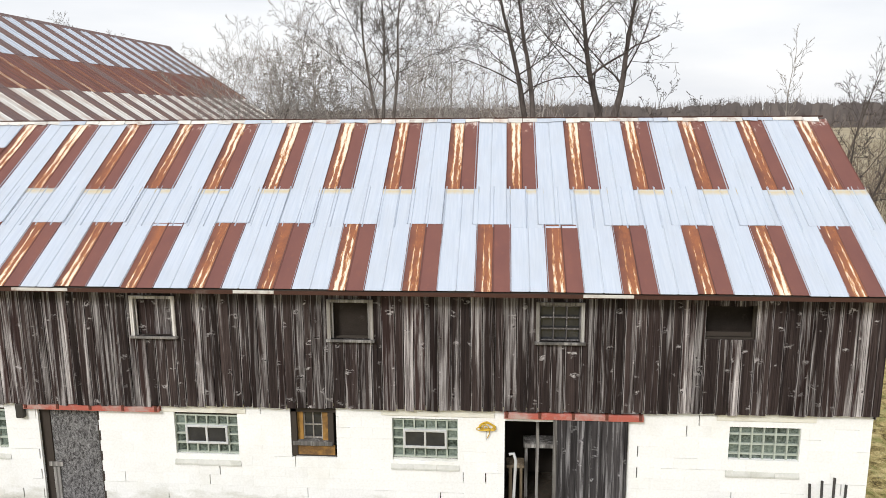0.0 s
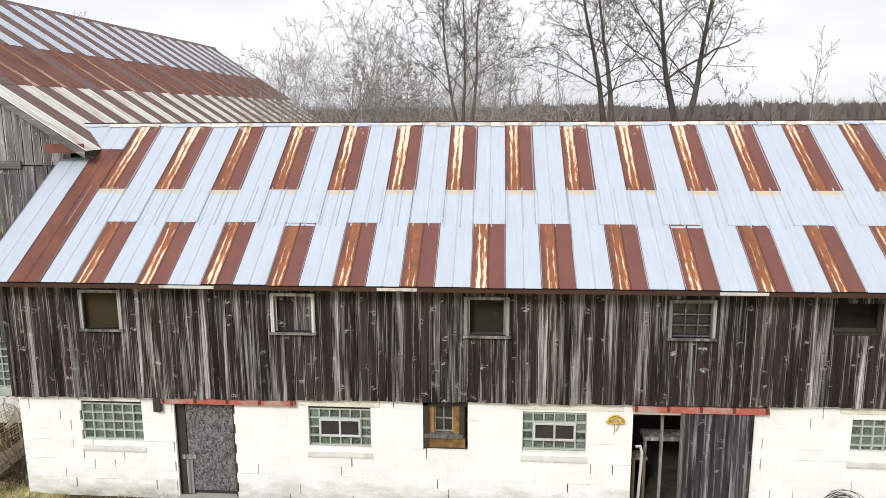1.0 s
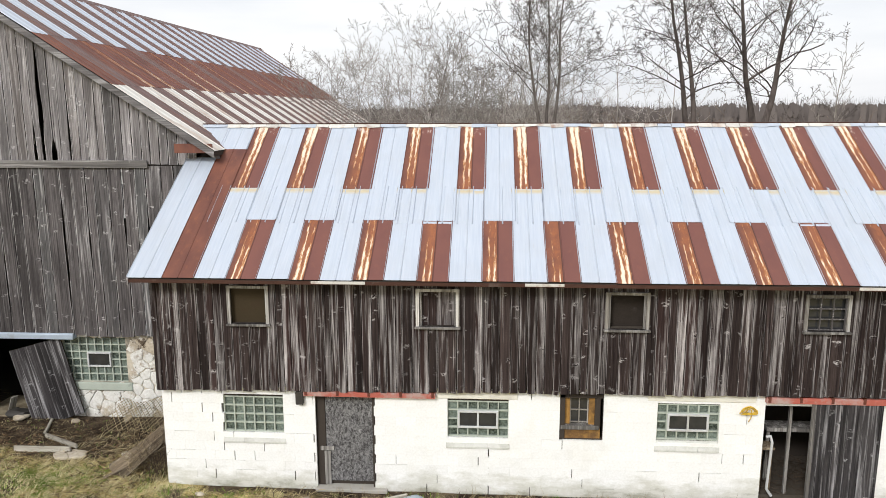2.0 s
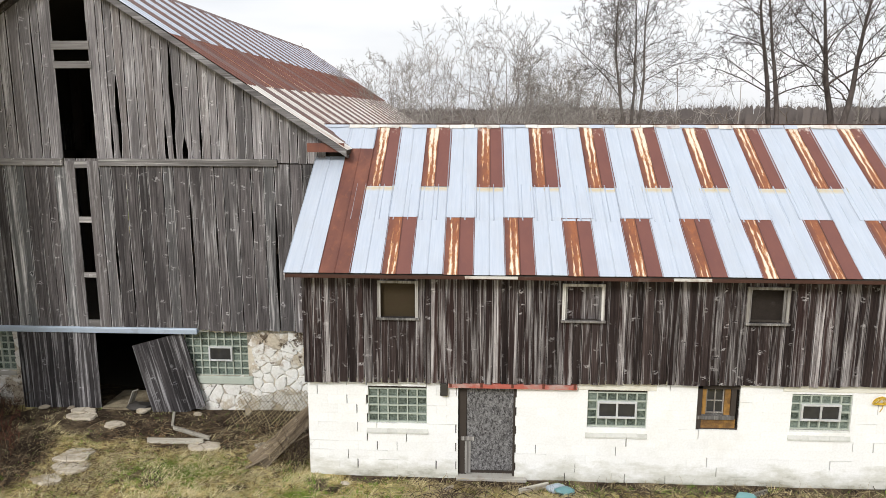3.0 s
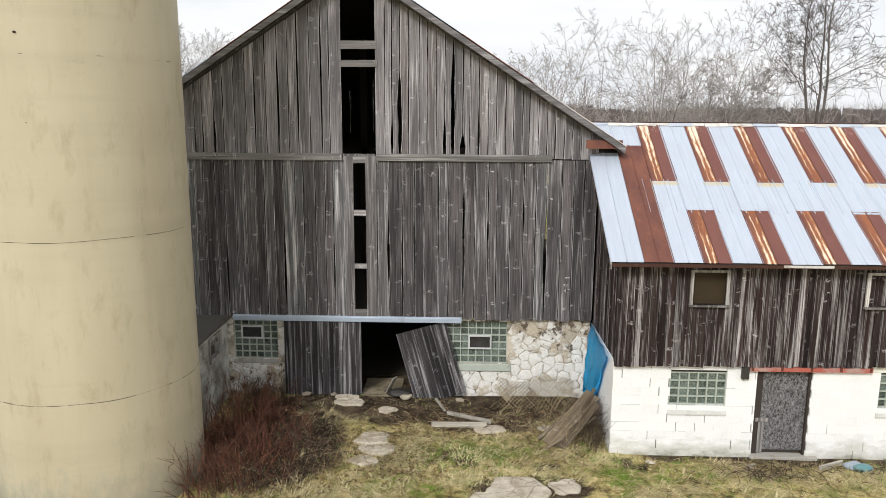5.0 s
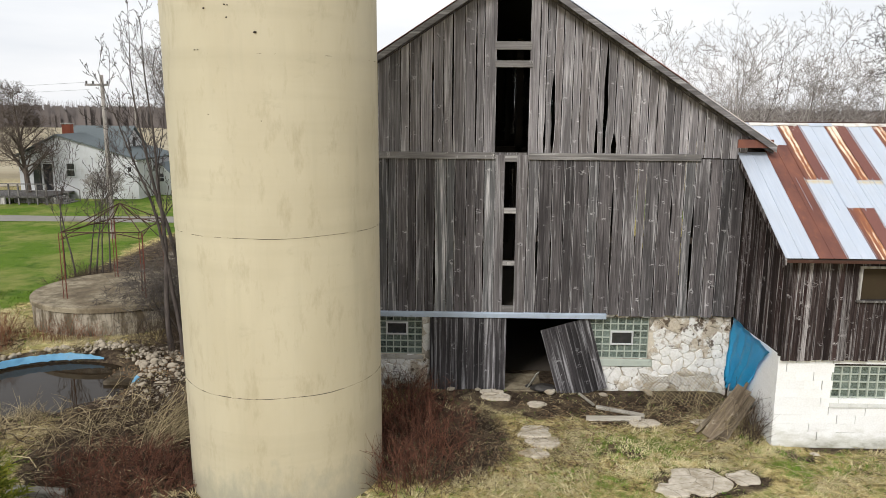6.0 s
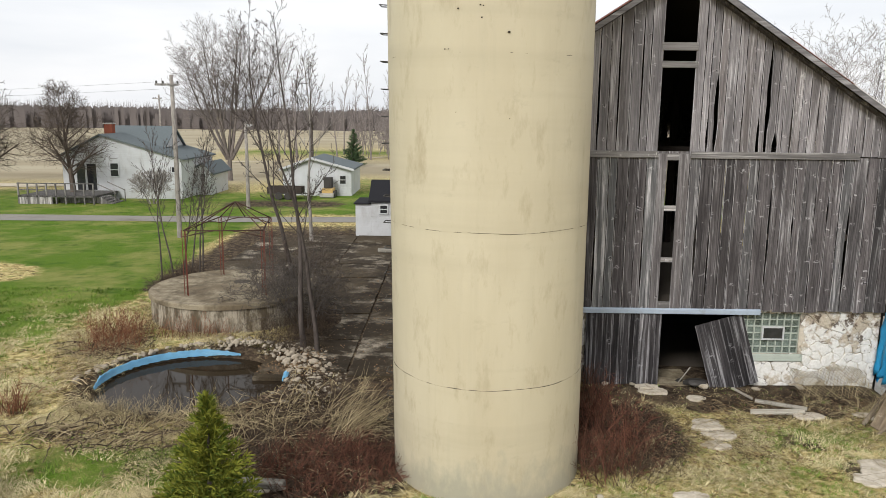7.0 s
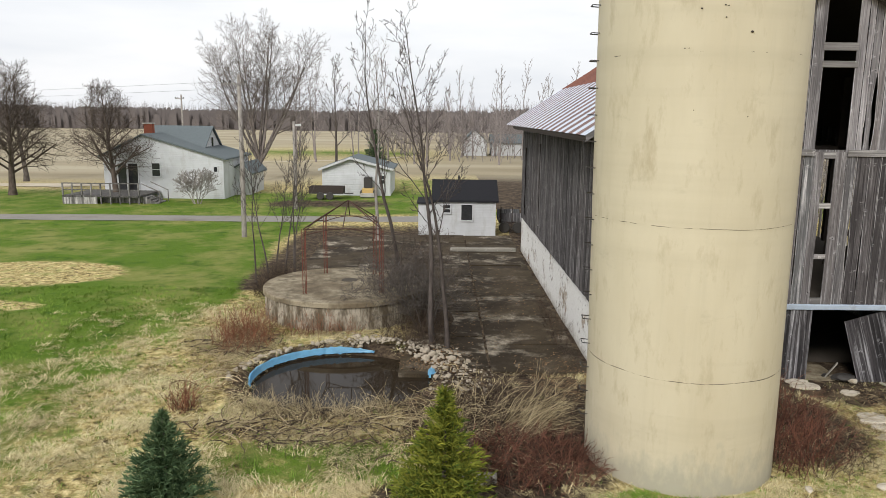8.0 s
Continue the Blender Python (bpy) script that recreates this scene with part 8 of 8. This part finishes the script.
for i, (x, y, s, mat, label) in enumerate(((-16.62, 15.02, 0.30, IRON, "black stone rubble in the doorway"), (-16.45, 14.9, 0.2, SLAB, "pale broken block in the doorway"), (-16.75, 15.2, 0.16, PEBBLE, "dark stone rubble in the doorway"), (-16.5, 15.1, 0.13, SLAB, "pale stone rubble in the doorway"), (-16.95, 15.35, 0.12, IRON, "dark rubble in the doorway"), (-13.9, 15.0, 0.13, PEBBLE, "dark stone at the wall foot"), (-15.1, 14.85, 0.11, PEBBLE, "grey stone at the wall foot"), (-19.0, 15.0, 0.12, PEBBLE, "grey stone before the door"), (-18.3, 14.95, 0.11, PEBBLE, "grey stone before the door"), (-11.0, 12.1, 0.10, SLAB, "pale stone by the wall"), (-8.9, 12.0, 0.12, PEBBLE, "mossy stone by the drain"), (-20.2, 9.6, 0.1, SLAB, "pale stone in the grass"))):
    ob = new("stone", stone_mesh(40 + i, mat))
    ob.location = (x, y, gz(x, y) + s * 0.4)
    ob.scale = (s * 1.1, s * 0.8, s * 0.5)
    ob.rotation_euler = (0.1 * (i % 4), 0.08 * (i % 3), i)
    tagged(ob, label, "stone", "loose stones")

# chain of wire mesh sagging against the stone wall
wm = Tubes()


def mesh_at(u, v):
    z0 = 0.30 + 0.02 * math.sin(u * 9)
    return Vector((-14.2 + 2.05 * u + 0.12 * v * (0.5 - u), 15.10 - 0.75 * (1 - v) ** 1.2 - 0.05 * math.sin(u * 14 + v * 4), z0 + (0.50 - 0.1 * math.sin(u * 7)) * v))


for k in range(-16, 42, 2):
    for sgn in (1, -1):
        pts = []
        for j in range(9):
            v = j / 8
            u = (k + sgn * v * 14 + (0 if sgn > 0 else 14)) / 40
            if 0 <= u <= 1:
                pts.append(mesh_at(u, v))
        if len(pts) > 1:
            wm.tube(pts, [0.007] * len(pts), 3)
tagged(new("wire_mesh", wm.mesh("wire_mesh", STEM_TAN)), "rusty diamond wire mesh slumped against the stone wall", "wire fence")

# blue tarpaulin on the end wall of the wing
tp = bmesh.new()
rows = []
for i in range(25):
    u = i / 24
    drop = 1.72 + 0.34 * noise.noise(Vector((u * 9, 0, 1))) + 0.30 * noise.noise(Vector((u * 31, 0, 5)))
    row = []
    for j in range(13):
        v = j / 12
        y = 15.02 - 2.20 * u * (1 - 0.60 * v ** 0.8) + 0.06 * noise.noise(Vector((u * 5, v * 5, 9)))
        fold = 0.05 + 0.13 * (0.2 + v) * (0.5 + 0.5 * math.sin(u * 24 + v * 2.5 + 2 * noise.noise(Vector((u * 3, v * 2, 4))))) + 0.05 * noise.noise(Vector((u * 9, v * 6, 2)))
        row.append(tp.verts.new((WX0 - 0.01 - fold, y, 2.36 - 0.20 * u - drop * v)))
    rows.append(row)
for a, b in zip(rows, rows[1:]):
    for j in range(12):
        tp.faces.new((a[j], a[j + 1], b[j + 1], b[j]))
bmesh.ops.solidify(tp, geom=tp.faces[:], thickness=0.006)
tagged(part("tarpaulin", tp, TARP, None, smooth=True), "blue tarpaulin hanging ragged on the wing's end wall", "tarpaulin")

# coil of yellow hose on its hook
hs = Tubes()
rng = random.Random(77)
for k in range(5):
    dx, dz, rx, rz = rng.gauss(0, 0.02), rng.gauss(0, 0.015), rng.uniform(0.10, 0.16), rng.uniform(0.05, 0.085)
    pts = [Vector((-0.47 + dx + (rx + 0.02 * math.sin(3 * a + k)) * math.cos(a), WY - 0.03 - 0.016 * k - 0.02 * math.sin(a), 1.93 + dz + rz * math.sin(a) - 0.03 * abs(math.cos(a)))) for a in [t / 20 * 6.283 for t in range(21)]]
    hs.tube(pts, [0.010] * 21, 6)
hs.tube([Vector((-0.40, WY - 0.04, 1.9)), Vector((-0.41, WY - 0.05, 1.78)), Vector((-0.45, WY - 0.04, 1.70))], [0.009] * 3, 6)
YELLOW = plain("yellow_rubber", (0.62, 0.40, 0.03), 0.5)
tagged(new("hose_coil", hs.mesh("hose_coil", YELLOW)), "yellow hose coil hung on the block wall", "hose")
for i, (x, y, c) in enumerate(((-6.6, 11.95, (0.12, 0.26, 0.27)), (-3.1, 11.9, (0.16, 0.33, 0.33)), (-6.75, 12.05, (0.32, 0.37, 0.42)))):
    ob = new("plastic_scrap", stone_mesh(60 + i, plain("plastic_%s" % "abc"[i], c, 0.4), 0.8))
    ob.location = (x, y, gz(x, y) + 0.06)
    ob.scale = (0.22, 0.12, 0.13)
    tagged(ob, "crumpled blue-green plastic scrap by the wall", "litter", "plastic scraps")
pipes = thing("leaning_rods", (5.2, 12.2, 0.0), "dark iron rods leaning on the block wall", "rods")
for k in range(4):
    tb = Tubes()
    tb.tube([Vector((5.0 + 0.17 * k, 12.15, 0.0)), Vector((5.06 + 0.2 * k, 12.44, 1.05 + 0.06 * (k % 3)))], [0.022, 0.022], 6)
    part("rod", tb.mesh("rod", IRON, Vector((5.2, 12.2, 0))), IRON, pipes, at=(5.2, 12.2, 0))

# ---- far buildings ----
def gable_house(name, label, category, x0, x1, y0, y1, eave, ridge, mat, roof_mat, apex=None, along="y", over=0.3):
    """A small building; along: the ridge's direction. apex: the ridge's place across."""
    th_ = thing(name, ((x0 + x1) / 2, (y0 + y1) / 2, 0.0), label, category)
    wl_ = bmesh.new()
    a, b, c0, c1 = (x0, x1, y0, y1) if along == "y" else (y0, y1, x0, x1)
    m = apex if apex is not None else (a + b) / 2
    prism(wl_, [(a, -0.3), (b, -0.3), (b, eave[1]), (m, ridge), (a, eave[0])], c0, c1, "y" if along == "y" else "x")
    wall = part("wall", wl_, mat, th_)
    for (u0, z0), (u1, z1) in (((a, eave[0]), (m, ridge)), ((b, eave[1]), (m, ridge))):
        s = (z1 - z0) / (u1 - u0)
        e = u0 + (over if u0 > u1 else -over)
        rf = bmesh.new()
        prism(rf, [(e, z0 + s * (e - u0) + 0.02), (u1, z1 + 0.02), (u1, z1 + 0.14), (e, z0 + s * (e - u0) + 0.14)], c0 - over, c1 + over, "y" if along == "y" else "x")
        part("roof", rf, roof_mat, th_)
    return th_, wall


def far_window(th_, x0, x1, y, z0, z1, cross=True):
    win = part("window", boxes((x0, x1, y - 0.02, y + 0.02, z0, z1)), GLASS, th_, "dark small-paned window")
    fr_ = bmesh.new()
    holed(fr_, x0 - 0.08, x1 + 0.08, z0 - 0.08, z1 + 0.08, [(x0, x1, z0, z1)], y - 0.06, y)
    if cross:
        box(fr_, x0, x1, y - 0.045, y - 0.025, (z0 + z1) / 2 - 0.025, (z0 + z1) / 2 + 0.025)
    part("window_frame", fr_, WHITE_SIDING, win)


house, hw_ = gable_house("house", "white sided house with a grey-green shingle roof", "house", -55.6, -45.6, 58.0, 66.0, (3.55, 3.35), 5.25, WHITE_SIDING, SHINGLE_GREY, -52.2)
far_window(house, -51.55, -50.9, 57.98, 1.9, 2.95)
for x0, x1 in ((-54.4, -53.7), (-53.55, -52.75)):
    far_window(house, x0, x1, 57.98, 0.7, 2.9, False)
far_window(house, -46.4, -46.1, 57.98, 2.3, 2.7, False)
cg = bmesh.new()
prism(cg, [(60.4, 3.6), (66.2, 3.6), (66.2, 3.8), (63.3, 5.82), (60.4, 3.8)], -53.0, -48.1, "x")
part("wall", cg, WHITE_SIDING, house)
for u0, u1 in ((60.0, 63.3), (66.6, 63.3)):
    rf = bmesh.new()
    prism(rf, [(u0, 3.53), (u1, 5.88), (u1, 6.0), (u0, 3.65)], -53.3, -47.9, "x")
    part("roof", rf, SHINGLE_GREY, house)
gw = part("window", boxes((-48.105, -48.06, 63.0, 63.6, 4.2, 5.0)), GLASS, house, "small dark gable window")
part("window_frame", boxes((-48.1, -48.05, 62.9, 63.0, 4.1, 5.1), (-48.1, -48.05, 63.6, 63.7, 4.1, 5.1)), WHITE_SIDING, gw)
ch = part("chimney", boxes((-53.1, -52.4, 60.6, 61.2, 4.0, 6.15)), BRICK, house, "red brick chimney")
part("chimney_cap", boxes((-53.16, -52.34, 60.54, 61.26, 6.15, 6.25)), CONCRETE, ch)
ell, _w = gable_house("house_ell", "white sided lean-to wing of the house", "house", -45.58, -44.3, 61.5, 66.5, (2.4, 2.1), 2.75, WHITE_SIDING, SHINGLE_GREY)
far_window(ell, -45.2, -44.8, 61.48, 1.2, 1.9)

DX = 1.3
deck_t = thing("deck", (-55.5, 55.6, 0.0), "grey wooden deck with railings and steps", "deck")
part("deck_floor", boxes((DX - 58.3, DX - 52.3, 53.6, 57.9, 0.55, 0.68)), WOOD_PALE, deck_t)
part("skirt", boxes((DX - 58.25, DX - 55.6, 53.62, 53.7, -0.1, 0.55), (DX - 55.55, DX - 52.35, 54.6, 54.68, -0.1, 0.55)), WOOD_PALE, deck_t)
for i in range(9):
    x = DX - 58.25 + i * 0.74
    part("post", boxes((x - 0.05, x + 0.05, 53.6, 53.7, 0.0, 1.65)), WOOD_PALE, deck_t)
part("handrail", boxes((DX - 58.3, DX - 52.3, 53.58, 53.72, 1.6, 1.67), (DX - 58.3, DX - 52.3, 53.62, 53.68, 1.1, 1.16)), WOOD_PALE, deck_t)
for i in range(4):
    part("step", boxes((DX - 52.25 + 0.3 * i, DX - 51.95 + 0.3 * i, 54.2, 56.0, -0.05, 0.52 - 0.14 * i)), WOOD_PALE, deck_t)
for y in (54.2, 56.0):
    tb = Tubes()
    tb.tube([Vector((DX - 52.3, y, 1.6)), Vector((DX - 50.9, y, 0.95)), Vector((DX - 50.9, y, 0.0))], [0.05] * 3, 4)
    part("stair_rail", tb.mesh("stair_rail", WOOD_PALE), WOOD_PALE, deck_t, at=(0, 0, 0))

garage, _w = gable_house("garage", "white gabled garage with a grey roof", "garage", -38.0, -31.9, 62.0, 68.5, (2.35, 2.40), 3.28, WHITE_SIDING, SHINGLE_GREY, -35.45)
for (u0, z0), (u1, z1) in (((-38.3, 2.29), (-35.45, 3.36)), ((-31.6, 2.34), (-35.45, 3.36))):
    rk = bmesh.new()
    prism(rk, [(u0, z0 - 0.10), (u1, z1 - 0.10), (u1, z1 + 0.10), (u0, z0 + 0.10)], 61.62, 61.68, "y")
    part("rake_board", rk, WHITE_SIDING, garage, "white rake board")
gd = part("garage_door", boxes((-37.3, -33.2, 61.96, 61.995, 0.0, 1.95)), WHITE_SIDING, garage, "white sectional garage door")
for k in range(4):
    part("door_panel", bevelled(boxes((-37.25, -33.25, 61.94, 61.962, 0.05 + 0.47 * k, 0.47 + 0.47 * k)), 0.01), WHITE_SIDING, gd)
far_window(garage, -32.9, -32.4, 61.98, 1.1, 1.8)

shed, _w = gable_house("shed", "small white shed with a black roof", "shed", -27.8, -24.1, 40.0, 43.4, (2.15, 2.15), 3.15, WHITE_SIDING, SHINGLE_BLACK, along="x", over=0.15)
far_window(shed, -26.17, -25.52, 39.98, 1.00, 1.92, False)
far_window(shed, -27.25, -26.85, 39.98, 1.45, 1.9)
part("vent_pipe", disc(0.07, 2.9, 3.55, 12), IRON, shed, at=(-26.3, 41.6, 0))
ln = thing("lean_to", (-28.3, 41.4, 0.0), "white lean-to against the shed", "shed")
part("wall", boxes((-28.75, -27.82, 40.1, 43.0, -0.1, 1.95)), WHITE_SIDING, ln)
part("roof", boxes((-28.85, -27.80, 39.98, 43.1, 1.955, 2.03)), SHINGLE_BLACK, ln)

far_h, _w = gable_house("far_house", "far white house among trees", "house", -23.4, -19.0, 131, 137, (2.6, 2.6), 4.6, WHITE_SIDING, SHINGLE_GREY)
far_h2, _w = gable_house("far_house", "far low white farm building", "house", -18.0, -11.0, 132, 138, (2.4, 2.4), 3.8, WHITE_SIDING, SHINGLE_GREY, along="x")

# trailer and small loader before the garage
trl = thing("utility_trailer", (-37.1, 59.2, 0.0), "dark open utility trailer", "trailer")
part("bed", boxes((-38.6, -35.7, 58.5, 60.0, 0.50, 0.58)), IRON, trl)
for d in ((-38.6, -35.7, 58.5, 58.56, 0.58, 1.08), (-38.6, -35.7, 59.94, 60.0, 0.58, 1.08), (-38.6, -38.54, 58.56, 59.94, 0.58, 1.08), (-35.76, -35.7, 58.56, 59.94, 0.58, 1.08)):
    part("side_board", boxes(d), WOOD_DARK, trl)
for x in (-37.6, -36.8):
    wheel = bmesh.new()
    bmesh.ops.create_cone(wheel, cap_ends=True, segments=20, radius1=0.32, radius2=0.32, depth=0.2, matrix=Matrix.Translation((x, 58.4, 0.32)) @ Matrix.Rotation(radians(90), 4, "X"))
    part("wheel", bevelled(wheel, 0.02), IRON, trl)
part("tongue", boxes((-35.7, -34.9, 59.2, 59.3, 0.45, 0.53)), IRON, trl)
ldr = thing("skid_loader", (-33.8, 60.8, 0.0), "small tan and black skid loader", "loader")
part("body", bevelled(boxes((-34.3, -33.3, 60.4, 61.7, 0.25, 0.8)), 0.05), plain("tan_machine_paint", (0.50, 0.34, 0.12), 0.5), ldr)
part("cab", bevelled(boxes((-34.15, -33.45, 60.6, 61.5, 0.8, 1.75)), 0.04), IRON, ldr)
part("bucket", bevelled(boxes((-34.4, -33.2, 59.9, 60.4, 0.08, 0.4)), 0.03), CONCRETE, ldr)
for x in (-34.38, -33.22):
    for y in (60.6, 61.4):
        wheel = bmesh.new()
        bmesh.ops.create_cone(wheel, cap_ends=True, segments=20, radius1=0.3, radius2=0.3, depth=0.18, matrix=Matrix.Translation((x, y, 0.3)) @ Matrix.Rotation(radians(90), 4, "Y"))
        part("wheel", bevelled(wheel, 0.02), IRON, ldr)


cart = thing("hay_cart", (-23.0, 42.4, 0.0), "old dark wheeled farm cart behind the barn", "cart")
part("bed", boxes((-23.75, -22.3, 41.5, 43.6, 0.62, 0.72)), WOOD_DARK, cart)
for d in ((-23.75, -22.3, 41.5, 41.56, 0.72, 1.25), (-23.75, -22.3, 43.54, 43.6, 0.72, 1.25)):
    part("side_board", boxes(d), WOOD_BARN, cart)
for x in (-23.7, -23.0, -22.36):
    part("stake", boxes((x, x + 0.06, 41.44, 41.5, 0.6, 1.65)), WOOD_DARK, cart)
for x in (-23.45, -22.6):
    wheel = bmesh.new()
    bmesh.ops.create_cone(wheel, cap_ends=True, segments=20, radius1=0.34, radius2=0.34, depth=0.16, matrix=Matrix.Translation((x, 41.42, 0.36)) @ Matrix.Rotation(radians(90), 4, "X"))
    part("wheel", bevelled(wheel, 0.02), IRON, cart)


def utility_pole(x, y, h, arm, label):
    p = thing("utility_pole", (x, y, 0.0), label, "utility pole", "utility poles")
    tb = Tubes()
    tb.tube([Vector((x, y, -0.3)), Vector((x + 0.03, y, h * 0.5)), Vector((x, y, h))], [0.15, 0.13, 0.10], 10)
    part("pole", tb.mesh("pole", BARK_PALE, Vector((x, y, 0))), BARK_PALE, p, at=(x, y, 0))
    if arm:
        am = part("crossarm", boxes((x - arm, x + arm * 0.5, y - 0.16, y - 0.06, h - 0.6, h - 0.48)), WOOD_PALE, p)
        for dx in (-arm + 0.08, -arm * 0.5, arm * 0.42):
            part("insulator", boxes((x + dx - 0.04, x + dx + 0.04, y - 0.15, y - 0.07, h - 0.48, h - 0.33)), IRON, am)
    return p


utility_pole(-38.9, 38.8, 9.3, 0.9, "weathered grey wooden utility pole with a short crossarm")
utility_pole(-38.45, 52.0, 6.6, 0, "short weathered wooden pole with a lamp")
lampb = part("lamp", boxes((-38.3, -37.9, 51.8, 52.0, 6.25, 6.42)), WHITE_SIDING, bpy.data.objects["utility_pole.001"])
utility_pole(-62.0, 96.0, 9.5, 0.8, "far wooden utility pole behind the house")
for z0, z1 in ((8.9, 8.9), (8.5, 8.6)):
    tb = Tubes()
    a, b = Vector((-39.6, 38.7, z0)), Vector((-140.0, 70.0, z1))
    tb.tube([a.lerp(b, k / 20) - Vector((0, 0, 1.3 * math.sin(math.pi * k / 20))) for k in range(21)], [0.007] * 21, 4)
    tagged(new("power_line", tb.mesh("power_line", IRON)), "thin dark overhead power line", "cable", "power lines")
